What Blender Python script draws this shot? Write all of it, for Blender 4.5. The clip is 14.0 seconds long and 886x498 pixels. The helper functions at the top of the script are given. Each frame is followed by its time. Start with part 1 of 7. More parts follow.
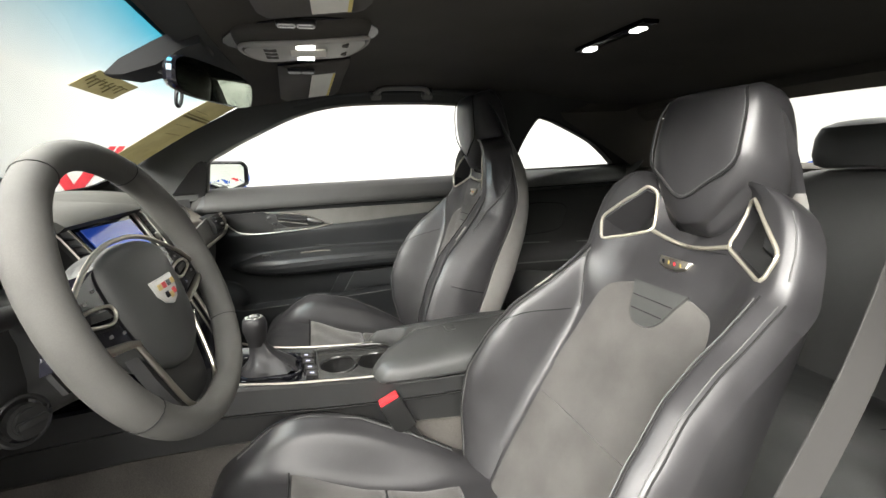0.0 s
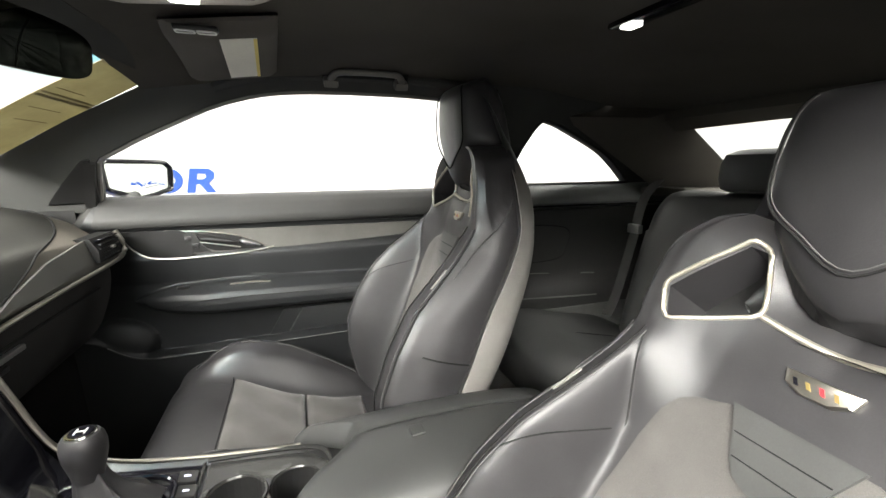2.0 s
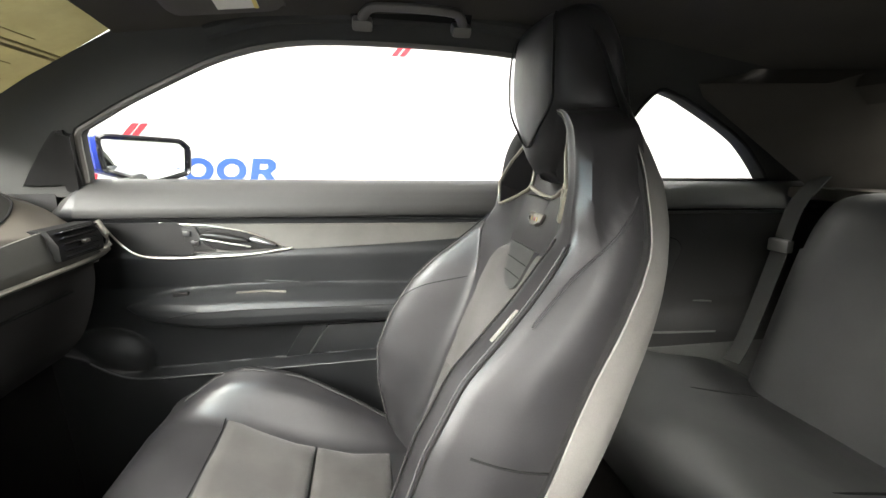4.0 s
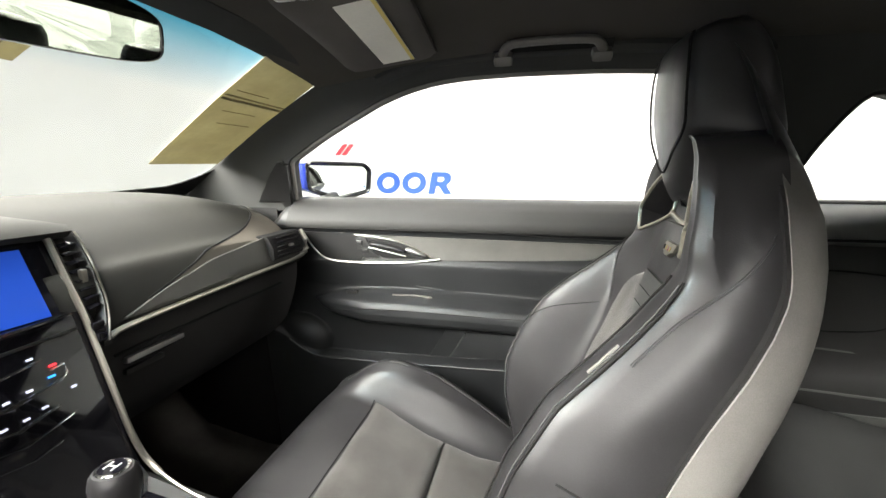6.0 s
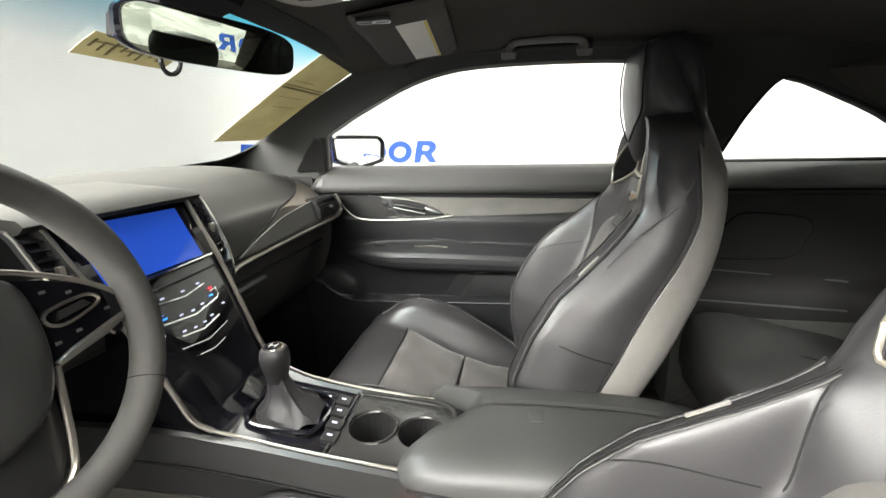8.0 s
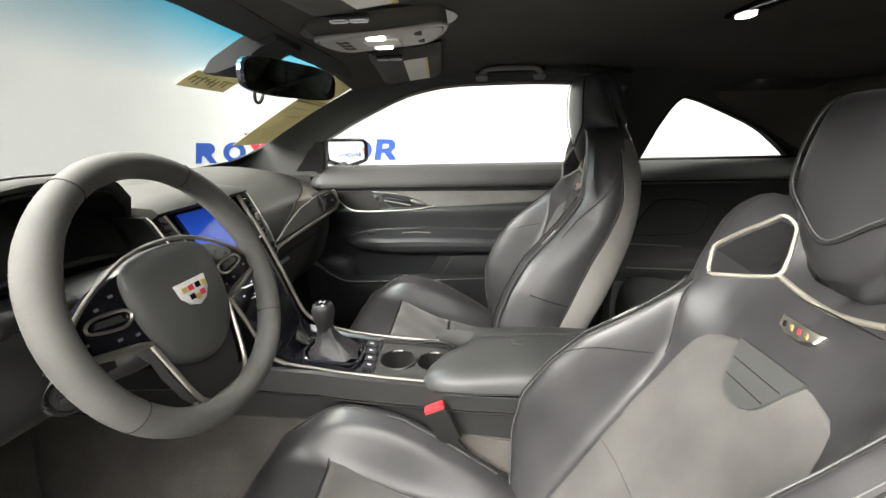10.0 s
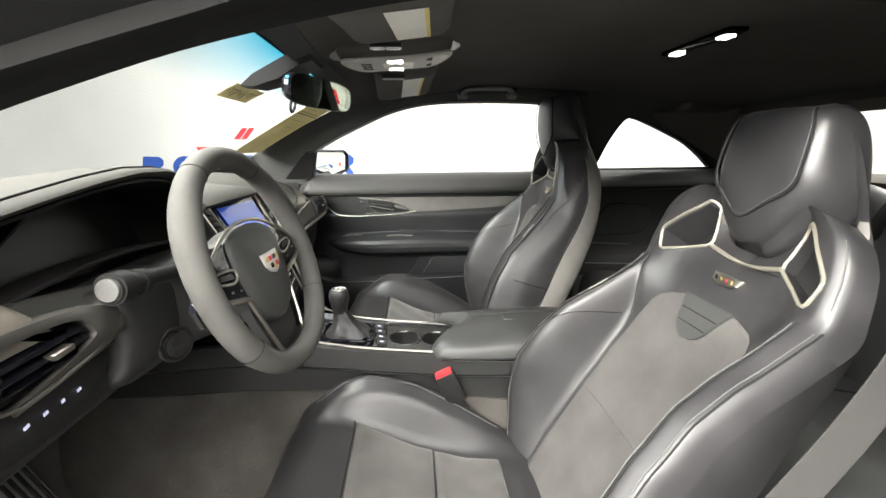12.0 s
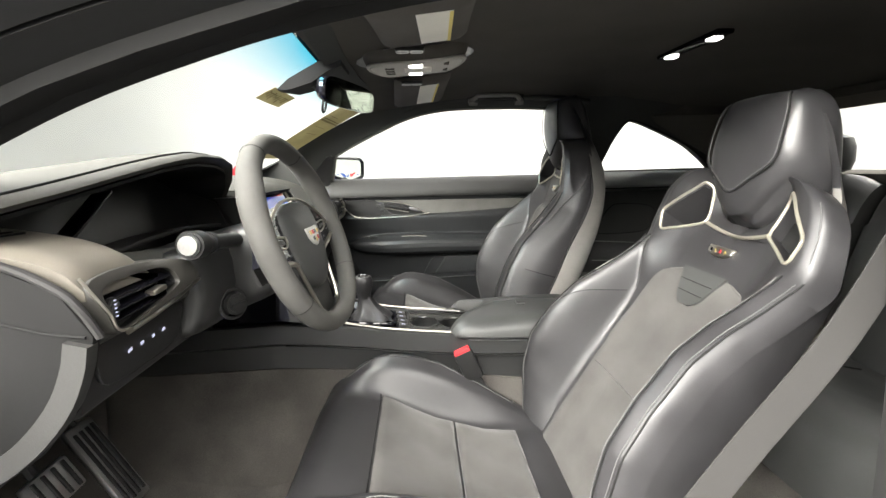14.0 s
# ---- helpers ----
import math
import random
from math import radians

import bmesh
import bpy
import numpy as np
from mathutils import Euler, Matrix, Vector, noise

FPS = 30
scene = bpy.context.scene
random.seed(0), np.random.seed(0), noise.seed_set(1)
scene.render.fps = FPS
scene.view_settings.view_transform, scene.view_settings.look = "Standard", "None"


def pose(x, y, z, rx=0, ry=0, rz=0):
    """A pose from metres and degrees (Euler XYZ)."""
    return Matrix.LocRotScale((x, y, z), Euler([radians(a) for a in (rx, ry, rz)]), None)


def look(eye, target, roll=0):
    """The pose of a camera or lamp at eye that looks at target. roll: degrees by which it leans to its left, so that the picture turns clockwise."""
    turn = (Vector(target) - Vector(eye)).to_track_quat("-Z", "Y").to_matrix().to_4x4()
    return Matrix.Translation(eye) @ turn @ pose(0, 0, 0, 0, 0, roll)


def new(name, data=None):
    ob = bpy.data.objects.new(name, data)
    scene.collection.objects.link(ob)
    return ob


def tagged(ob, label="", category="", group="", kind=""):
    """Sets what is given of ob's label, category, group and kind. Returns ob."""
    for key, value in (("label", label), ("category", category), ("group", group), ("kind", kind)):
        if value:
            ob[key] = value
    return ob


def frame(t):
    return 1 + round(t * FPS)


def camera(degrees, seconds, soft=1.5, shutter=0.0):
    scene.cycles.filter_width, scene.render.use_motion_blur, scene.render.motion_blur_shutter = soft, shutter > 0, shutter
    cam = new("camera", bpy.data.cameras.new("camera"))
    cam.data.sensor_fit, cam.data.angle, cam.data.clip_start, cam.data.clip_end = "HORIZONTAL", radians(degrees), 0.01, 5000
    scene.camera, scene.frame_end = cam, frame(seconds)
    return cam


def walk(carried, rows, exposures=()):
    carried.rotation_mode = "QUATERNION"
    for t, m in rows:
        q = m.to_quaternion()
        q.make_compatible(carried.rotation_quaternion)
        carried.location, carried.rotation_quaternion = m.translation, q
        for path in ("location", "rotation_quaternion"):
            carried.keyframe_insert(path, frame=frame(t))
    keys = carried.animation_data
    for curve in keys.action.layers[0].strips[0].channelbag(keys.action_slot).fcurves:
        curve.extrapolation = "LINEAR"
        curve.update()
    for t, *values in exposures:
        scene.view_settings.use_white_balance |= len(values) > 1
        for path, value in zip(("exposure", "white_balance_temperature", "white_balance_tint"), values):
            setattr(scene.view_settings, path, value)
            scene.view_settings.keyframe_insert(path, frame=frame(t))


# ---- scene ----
cam = camera(92.0, 14.0)
PATH = [
    (0, (-0.466, -0.887, 1.082), (0.082, 0.993, 0.673), -2.7),
    (0.5, (-0.413, -0.817, 1.1), (0.131, 1.065, 0.696), -2.6),
    (1, (-0.369, -0.752, 1.111), (0.192, 1.126, 0.709), -2.2),
    (1.5, (-0.351, -0.662, 1.104), (0.242, 1.206, 0.705), -1.4),
    (2, (-0.347, -0.565, 1.102), (0.281, 1.291, 0.703), -0.4),
    (4.5, (-0.234, -0.251, 1.066), (-0.089, 1.702, 0.66), 0.4),
    (5, (-0.211, -0.249, 1.066), (-0.343, 1.71, 0.685), -0.6),
    (5.5, (-0.197, -0.267, 1.084), (-0.538, 1.67, 0.725), -1.0),
    (6, (-0.191, -0.31, 1.095), (-0.611, 1.61, 0.724), -0.1),
    (6.5, (-0.196, -0.375, 1.106), (-0.617, 1.536, 0.694), -0.5),
    (7, (-0.211, -0.443, 1.107), (-0.59, 1.467, 0.65), -0.9),
    (7.5, (-0.221, -0.504, 1.106), (-0.567, 1.405, 0.619), -1.0),
    (8, (-0.239, -0.56, 1.107), (-0.561, 1.346, 0.595), -1.3),
    (10.5, (-0.339, -0.875, 1.137), (-0.365, 1.053, 0.604), -1.0),
    (11, (-0.381, -0.916, 1.136), (-0.327, 1.017, 0.626), -0.7),
    (11.5, (-0.411, -0.953, 1.128), (-0.306, 0.985, 0.644), -0.6),
    (12, (-0.424, -0.982, 1.114), (-0.294, 0.96, 0.656), -0.6),
    (12.5, (-0.422, -1.016, 1.104), (-0.296, 0.933, 0.671), -0.9),
    (13, (-0.432, -1.042, 1.092), (-0.309, 0.911, 0.68), -1.1),
    (13.5, (-0.444, -1.061, 1.076), (-0.329, 0.897, 0.685), -1.2),
    (14, (-0.459, -1.075, 1.06), (-0.353, 0.886, 0.684), -1.4),
]
walk(cam, [(t, look(eye, target, roll)) for t, eye, target, roll in PATH], [(0, 0.40), (1, 0.52), (2, 0.74), (4.5, 1.12), (6, 1.02), (8, 0.82), (10.5, 0.6), (12, 0.58), (14, 0.62)])

# ---- light ----
world = bpy.data.worlds.new("world")
world.use_nodes = True
world.node_tree.nodes["Background"].inputs[0].default_value = (0.9, 0.95, 1.0, 1)
world.node_tree.nodes["Background"].inputs[1].default_value = 0.05
scene.world = world
scene.view_settings.exposure = 0.0


def area_lamp(name, place, target, sx, sy, watts, colour=(1, 1, 1), spread=180):
    data = bpy.data.lights.new(name, "AREA")
    data.shape, data.size, data.size_y, data.energy, data.color = "RECTANGLE", sx, sy, watts, colour
    data.spread = radians(spread)
    ob = new(name, data)
    ob.matrix_world = look(place, target)
    return tagged(ob, category="lamp", kind="structure")


for lx in (-2.6, 0.3, 3.2):
    area_lamp("unseen_ceiling_lamp", (lx, 2.9, 3.36), (lx, 3.4, 0), 2.2, 1.2, 55, (1, 0.97, 0.91))
area_lamp("unseen_ceiling_lamp", (2.9, 0.0, 3.36), (2.9, 0, 0), 2.0, 1.4, 300, (1, 0.97, 0.91), 140)
area_lamp("unseen_ceiling_lamp", (-1.9, -0.5, 3.36), (-1.7, -0.4, 0), 2.2, 2.2, 360, (1, 0.97, 0.91), 120)
# Unseen lamp added only to brighten the wall ahead on the driver's side.
area_lamp("unseen_ceiling_lamp", (-4.5, -1.8, 3.36), (-6.3, -2.0, 0.9), 1.2, 3.6, 150, (1, 0.97, 0.91), 150)
area_lamp("unseen_ceiling_lamp", (-0.5, -2.4, 3.36), (-0.5, -1.6, 0), 3.0, 1.2, 150, (1, 0.97, 0.91), 130)
for px, py, watts in ((-4.3, -2.4, 250), (-2.8, -3.2, 210), (-1.1, -3.5, 70), (1.2, -3.5, 30)):
    area_lamp("booth_lamp", (px, py, 2.95), (-0.1, -0.1, 0.75), 2.2, 1.7, watts, (1, 0.97, 0.91), 100)


# ---- materials ----
def material(name, colour, rough=0.5, metal=0.0, spec=0.5, grain=0.0, grain_size=600.0, bump=0.0, bump_size=900.0, patch=0.0, patch_size=9.0, kind="noise", coat=0.0, sheen=0.0, rough_var=0.0, wrinkle=0.0):
    m = bpy.data.materials.new(name)
    m.use_nodes = True
    nt = m.node_tree
    b = nt.nodes["Principled BSDF"]
    b.inputs["Base Color"].default_value = (*colour, 1)
    b.inputs["Roughness"].default_value = rough
    b.inputs["Metallic"].default_value = metal
    b.inputs["Specular IOR Level"].default_value = spec
    b.inputs["Coat Weight"].default_value = coat
    b.inputs["Sheen Weight"].default_value = sheen
    b.inputs["Sheen Roughness"].default_value = 0.4
    co = nt.nodes.new("ShaderNodeTexCoord")
    if grain or patch:
        fine = nt.nodes.new("ShaderNodeTexNoise")
        fine.inputs["Scale"].default_value, fine.inputs["Detail"].default_value = grain_size, 3
        wide = nt.nodes.new("ShaderNodeTexNoise")
        wide.inputs["Scale"].default_value, wide.inputs["Detail"].default_value = patch_size, 4
        for n in (fine, wide):
            nt.links.new(co.outputs["Object"], n.inputs["Vector"])
        a = nt.nodes.new("ShaderNodeMapRange")
        a.inputs["To Min"].default_value, a.inputs["To Max"].default_value = 1 - grain, 1 + grain
        c = nt.nodes.new("ShaderNodeMapRange")
        c.inputs["From Min"].default_value, c.inputs["From Max"].default_value = 0.3, 0.7
        c.inputs["To Min"].default_value, c.inputs["To Max"].default_value = 1 - patch, 1 + patch
        nt.links.new(fine.outputs["Fac"], a.inputs["Value"])
        nt.links.new(wide.outputs["Fac"], c.inputs["Value"])
        mul = nt.nodes.new("ShaderNodeMath")
        mul.operation = "MULTIPLY"
        nt.links.new(a.outputs[0], mul.inputs[0])
        nt.links.new(c.outputs[0], mul.inputs[1])
        sc = nt.nodes.new("ShaderNodeVectorMath")
        sc.operation = "SCALE"
        sc.inputs[0].default_value = colour
        nt.links.new(mul.outputs[0], sc.inputs["Scale"])
        nt.links.new(sc.outputs[0], b.inputs["Base Color"])
        if rough_var:
            r = nt.nodes.new("ShaderNodeMapRange")
            r.inputs["From Min"].default_value, r.inputs["From Max"].default_value = 0.3, 0.7
            r.inputs["To Min"].default_value, r.inputs["To Max"].default_value = rough - rough_var, rough + rough_var
            nt.links.new(wide.outputs["Fac"], r.inputs["Value"])
            nt.links.new(r.outputs[0], b.inputs["Roughness"])
    if bump:
        if kind == "voronoi":
            t = nt.nodes.new("ShaderNodeTexVoronoi")
            t.inputs["Scale"].default_value = bump_size
            out = t.outputs["Distance"]
        else:
            t = nt.nodes.new("ShaderNodeTexNoise")
            t.inputs["Scale"].default_value, t.inputs["Detail"].default_value = bump_size, 4
            out = t.outputs["Fac"]
        nt.links.new(co.outputs["Object"], t.inputs["Vector"])
        bp = nt.nodes.new("ShaderNodeBump")
        bp.inputs["Strength"].default_value, bp.inputs["Distance"].default_value = bump, 0.001
        nt.links.new(out, bp.inputs["Height"])
        nt.links.new(bp.outputs[0], b.inputs["Normal"])
        if wrinkle:
            w = nt.nodes.new("ShaderNodeTexNoise")
            w.inputs["Scale"].default_value, w.inputs["Detail"].default_value, w.inputs["Distortion"].default_value = 11, 2, 0.5
            nt.links.new(co.outputs["Object"], w.inputs["Vector"])
            wb = nt.nodes.new("ShaderNodeBump")
            wb.inputs["Strength"].default_value, wb.inputs["Distance"].default_value = wrinkle, 0.006
            nt.links.new(w.outputs["Fac"], wb.inputs["Height"])
            nt.links.new(wb.outputs[0], bp.inputs["Normal"])
    return m


def glow(name, colour, strength):
    m = bpy.data.materials.new(name)
    m.use_nodes = True
    b = m.node_tree.nodes["Principled BSDF"]
    b.inputs["Base Color"].default_value = (*colour, 1)
    b.inputs["Emission Color"].default_value = (*colour, 1)
    b.inputs["Emission Strength"].default_value = strength
    return m


def clear(name, tint, gloss=0.06):
    """A thin pane: it lets light through straight, and mirrors a little."""
    m = bpy.data.materials.new(name)
    m.use_nodes = True
    nt = m.node_tree
    nt.nodes.remove(nt.nodes["Principled BSDF"])
    tr, gl, mix = (nt.nodes.new(n) for n in ("ShaderNodeBsdfTransparent", "ShaderNodeBsdfGlossy", "ShaderNodeMixShader"))
    tr.inputs[0].default_value = (*tint, 1)
    gl.inputs["Roughness"].default_value = 0.02
    mix.inputs[0].default_value = gloss
    nt.links.new(tr.outputs[0], mix.inputs[1])
    nt.links.new(gl.outputs[0], mix.inputs[2])
    nt.links.new(mix.outputs[0], nt.nodes["Material Output"].inputs[0])
    return m


LEATHER = material("black_leather", (0.020, 0.0195, 0.0205), 0.41, spec=0.40, wrinkle=0.16, grain=0.15, grain_size=500, bump=0.07, bump_size=700, kind="voronoi", patch=0.18, patch_size=14, rough_var=0.07)
LEATHER_GREY = material("grey_leather", (0.034, 0.035, 0.034), 0.46, spec=0.4, grain=0.12, bump=0.08, bump_size=700, kind="voronoi", patch=0.12, patch_size=10, rough_var=0.05)
SUEDE = material("grey_suede", (0.054, 0.052, 0.049), 0.95, spec=0.2, grain=0.28, grain_size=900, bump=0.25, bump_size=1300, patch=0.24, patch_size=10, sheen=0.25)
SHELL = material("grey_shell_fabric", (0.175, 0.170, 0.158), 0.8, spec=0.25, grain=0.2, grain_size=700, bump=0.2, bump_size=1000, patch=0.15, patch_size=12)
PLASTIC = material("soft_black_plastic", (0.017, 0.0172, 0.017), 0.36, spec=0.5, grain=0.15, grain_size=700, bump=0.12, bump_size=800, kind="voronoi", patch=0.12, patch_size=8, rough_var=0.06)
PAD = material("dash_pad", (0.031, 0.031, 0.028), 0.65, spec=0.22, grain=0.15, grain_size=700, bump=0.12, bump_size=900, kind="voronoi", patch=0.1, patch_size=7, rough_var=0.05)
SHOULDER = material("tan_grey_dash_leather", (0.105, 0.095, 0.079), 0.6, spec=0.3, grain=0.12, grain_size=600, bump=0.1, bump_size=900, kind="voronoi", patch=0.12, patch_size=8)
HARD = material("hard_black_plastic", (0.011, 0.011, 0.011), 0.36, spec=0.4, grain=0.1, bump=0.15, bump_size=900, patch=0.1)
DARK = material("black_recess", (0.008, 0.008, 0.008), 0.7, spec=0.2, grain=0.2, patch=0.1)
GLOSS = material("gloss_black", (0.005, 0.005, 0.007), 0.06, spec=0.5, coat=0.0, patch=0.1, grain=0.05, rough_var=0.03)
CHROME = material("satin_chrome", (0.38, 0.36, 0.315), 0.33, 1.0, grain=0.05, patch=0.08, rough_var=0.06)
BRIGHT = material("bright_chrome", (0.8, 0.8, 0.78), 0.1, 1.0, grain=0.03, patch=0.05)
# Base colour raised to stand in for light missing on the passenger band.
TRIM_LIT = material("lit_woven_trim", (0.0697, 0.0688, 0.0629), 0.48, spec=0.35, grain=0.3, grain_size=900, bump=0.3, bump_size=1200, patch=0.15, patch_size=12)
# The same trim without that brightening, for the driver's vent.
TRIM_PLAIN = material("plain_woven_trim", (0.036, 0.0345, 0.031), 0.48, spec=0.35, grain=0.3, grain_size=900, bump=0.3, bump_size=1200, patch=0.15, patch_size=12)
LINING = material("roof_lining", (0.058, 0.054, 0.047), 0.95, spec=0.15, grain=0.3, grain_size=1200, bump=0.3, bump_size=1500, patch=0.12, patch_size=5)
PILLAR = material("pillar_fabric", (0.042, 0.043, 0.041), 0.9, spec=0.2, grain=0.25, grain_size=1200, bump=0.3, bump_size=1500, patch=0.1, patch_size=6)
# Same fabric as PILLAR; the driver side's shade is put into its colour.
PILLAR_SHADED = material("shaded_pillar_fabric", (0.0085, 0.0085, 0.0083), 0.9, spec=0.2, grain=0.25, grain_size=1200, bump=0.3, bump_size=1500, patch=0.1, patch_size=6)
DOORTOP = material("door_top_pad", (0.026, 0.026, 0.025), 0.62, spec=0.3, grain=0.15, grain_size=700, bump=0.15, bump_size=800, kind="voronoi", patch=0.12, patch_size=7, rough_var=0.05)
DOORSKIN = material("door_skin", (0.0120, 0.0128, 0.0135), 0.43, spec=0.42, grain=0.15, grain_size=700, bump=0.2, bump_size=800, kind="voronoi", patch=0.12, patch_size=8, rough_var=0.06)
KNOB = material("satin_knob", (0.075, 0.075, 0.073), 0.4, spec=0.5, grain=0.06, patch=0.08)
CARPET = material("carpet", (0.060, 0.056, 0.051), 1.0, spec=0.1, grain=0.5, grain_size=500, bump=0.8, bump_size=600, patch=0.25, patch_size=10)
WEBBING = material("belt_webbing", (0.0160, 0.0154, 0.0146), 0.8, spec=0.3, grain=0.2, grain_size=1100, bump=0.3, bump_size=1400, patch=0.08)
RUBBER = material("black_rubber", (0.009, 0.009, 0.009), 0.7, spec=0.3, grain=0.2, patch=0.1)
STITCH = material("grey_stitching", (0.06, 0.06, 0.059), 0.8, grain=0.3, grain_size=900, patch=0.1)
SEAM = material("seam", (0.014, 0.014, 0.014), 0.9, spec=0.1, grain=0.2, patch=0.1)
VISOR = material("visor_fabric", (0.085, 0.079, 0.071), 0.9, spec=0.2, grain=0.2, grain_size=1000, bump=0.25, bump_size=1300, patch=0.1)
CONSOLE = material("overhead_plastic", (0.36, 0.34, 0.31), 0.5, grain=0.1, bump=0.15, patch=0.08)
PAPER = material("label_paper", (0.75, 0.73, 0.66), 0.8, grain=0.06, grain_size=200, patch=0.08)
LABEL_YELLOW = material("label_yellow", (0.75, 0.62, 0.2), 0.8, grain=0.06, patch=0.08)
BACKPAPER = material("aged_sticker_back", (0.33, 0.31, 0.21), 0.85, grain=0.15, grain_size=90, patch=0.35, patch_size=9)
BACKPAPER.node_tree.nodes["Principled BSDF"].inputs["Transmission Weight"].default_value = 0.0
_nt = BACKPAPER.node_tree
_tl, _mx = _nt.nodes.new("ShaderNodeBsdfTranslucent"), _nt.nodes.new("ShaderNodeMixShader")
_tl.inputs[0].default_value = (0.27, 0.25, 0.165, 1)
_mx.inputs[0].default_value = 0.45
_nt.links.new(_nt.nodes["Principled BSDF"].outputs[0], _mx.inputs[1])
_nt.links.new(_tl.outputs[0], _mx.inputs[2])
_nt.links.new(_mx.outputs[0], _nt.nodes["Material Output"].inputs[0])
INK = material("faded_ink", (0.13, 0.11, 0.06), 0.9, grain=0.2, patch=0.2)
RED = material("red_plastic", (0.42, 0.02, 0.025), 0.4, grain=0.08, patch=0.1)
BLUE = material("blue_paint", (0.010, 0.022, 0.17), 0.2, coat=0.8, grain=0.05, patch=0.05)
GUNMETAL = material("gunmetal_tray", (0.03, 0.03, 0.029), 0.16, 0.3, grain=0.06, patch=0.12, rough_var=0.05)
FRAME = material("satin_champagne_metal", (0.34, 0.32, 0.265), 0.42, 0.75, grain=0.06, patch=0.08, rough_var=0.05)
ENDPANEL = material("end_panel_plastic", (0.0085, 0.0085, 0.0085), 0.75, spec=0.12, grain=0.12, grain_size=700, bump=0.1, bump_size=900, patch=0.1)
GRIP = material("grip_plastic", (0.12, 0.115, 0.105), 0.45, grain=0.1, bump=0.1, patch=0.08)
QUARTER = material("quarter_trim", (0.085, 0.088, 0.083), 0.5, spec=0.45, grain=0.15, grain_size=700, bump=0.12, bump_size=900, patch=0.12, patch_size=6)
LOWER = material("lower_dash_plastic", (0.020, 0.0195, 0.0195), 0.7, spec=0.22, grain=0.15, grain_size=700, bump=0.12, bump_size=900, patch=0.15)
BADGE = material("badge_silver", (0.5, 0.5, 0.48), 0.35, 0.3, grain=0.05, patch=0.05)
ALLOY = material("brushed_alloy", (0.5, 0.5, 0.49), 0.35, 1.0, grain=0.15, grain_size=400, patch=0.1)
MIRROR = material("mirror_glass", (0.86, 0.9, 0.86), 0.01, 1.0, grain=0.01, patch=0.01)
MIRROR_DIM = material("dimming_mirror_glass", (0.56, 0.62, 0.53), 0.01, 1.0, grain=0.01, patch=0.01)
GOLD = material("badge_gold", (0.55, 0.42, 0.16), 0.3, 0.8, grain=0.05, patch=0.05)
WALL = material("white_booth_paint", (0.80, 0.805, 0.79), 0.75, grain=0.02, grain_size=120, patch=0.03, patch_size=1.5, bump=0.05, bump_size=60)
FLOOR = material("booth_floor_paint", (0.10, 0.10, 0.098), 0.5, grain=0.08, grain_size=60, patch=0.12, patch_size=2)
SIGN_BLUE = material("sign_blue", (0.014, 0.085, 0.45), 0.6, grain=0.03, patch=0.04)
SIGN_RED = material("sign_red", (0.72, 0.03, 0.05), 0.6, grain=0.03, patch=0.04)
SIGN_GREY = material("sign_grey", (0.3, 0.3, 0.32), 0.6, grain=0.03, patch=0.04)
SCREEN = glow("screen_blue", (0.010, 0.04, 0.26), 0.45)
SCREEN.node_tree.nodes["Principled BSDF"].inputs["Roughness"].default_value = 0.06
LED_WHITE = glow("lamp_white", (1, 0.97, 0.92), 5)
ICON = glow("lit_icon", (0.46, 0.47, 0.62), 0.6)
ICON_RED = glow("lit_icon_red", (0.9, 0.02, 0.03), 1.2)
ICON_BLUE = glow("lit_icon_blue", (0.02, 0.25, 0.9), 1.2)
PANE = clear("window_glass", (0.97, 0.98, 0.97), 0.05)


# ---- building helpers ----
ORIGIN = {}


def thing(name, base, label, category, group="", kind=""):
    ob = new(name)
    ob.empty_display_size = 0.05
    ob.location = base
    ORIGIN[ob] = Vector(base)
    return tagged(ob, label, category, group, kind)


def part(name, bm, mat, parent=None, label="", smooth=35):
    """A bmesh in world places as one mesh object under a thing or a part."""
    bmesh.ops.recalc_face_normals(bm, faces=bm.faces)
    o = ORIGIN.get(parent, Vector((0, 0, 0)))
    bmesh.ops.translate(bm, verts=bm.verts, vec=-o)
    me = bpy.data.meshes.new(name)
    bm.to_mesh(me)
    bm.free()
    if smooth:
        me.shade_smooth()
        me.set_sharp_from_angle(angle=radians(smooth))
    me.materials.append(mat)
    ob = new(name, me)
    if parent:
        ob.parent = parent
    ORIGIN[ob] = o
    if label:
        ob["label"] = label
    return ob


def dense(points, n, closed=False):
    """n points on a smooth curve through the given ones."""
    p = np.array([tuple(q) for q in points], float)
    k = len(p)
    pad = np.vstack([p[-1:], p, p[:2]]) if closed else np.vstack([2 * p[0] - p[1], p, 2 * p[-1] - p[-2]])
    spans = k if closed else k - 1
    out = []
    for u in np.linspace(0, spans, n, endpoint=not closed):
        i = min(int(u), spans - 1)
        t = u - i
        a, b, c, d = pad[i : i + 4]
        out.append(0.5 * (2 * b + (c - a) * t + (2 * a - 5 * b + 4 * c - d) * t * t + (3 * b - a - 3 * c + d) * t**3))
    return [Vector(q) for q in out]


def loft(rings, closed=True, caps=True):
    bm = bmesh.new()
    rows = [[bm.verts.new(p) for p in ring] for ring in rings]
    n = len(rows[0])
    for a, b in zip(rows, rows[1:]):
        for i in range(n if closed else n - 1):
            j = (i + 1) % n
            bm.faces.new((a[i], a[j], b[j], b[i]))
    if closed and caps:
        bm.faces.new(rows[0])
        bm.faces.new(rows[-1][::-1])
    bmesh.ops.remove_doubles(bm, verts=bm.verts, dist=1e-6)
    return bm


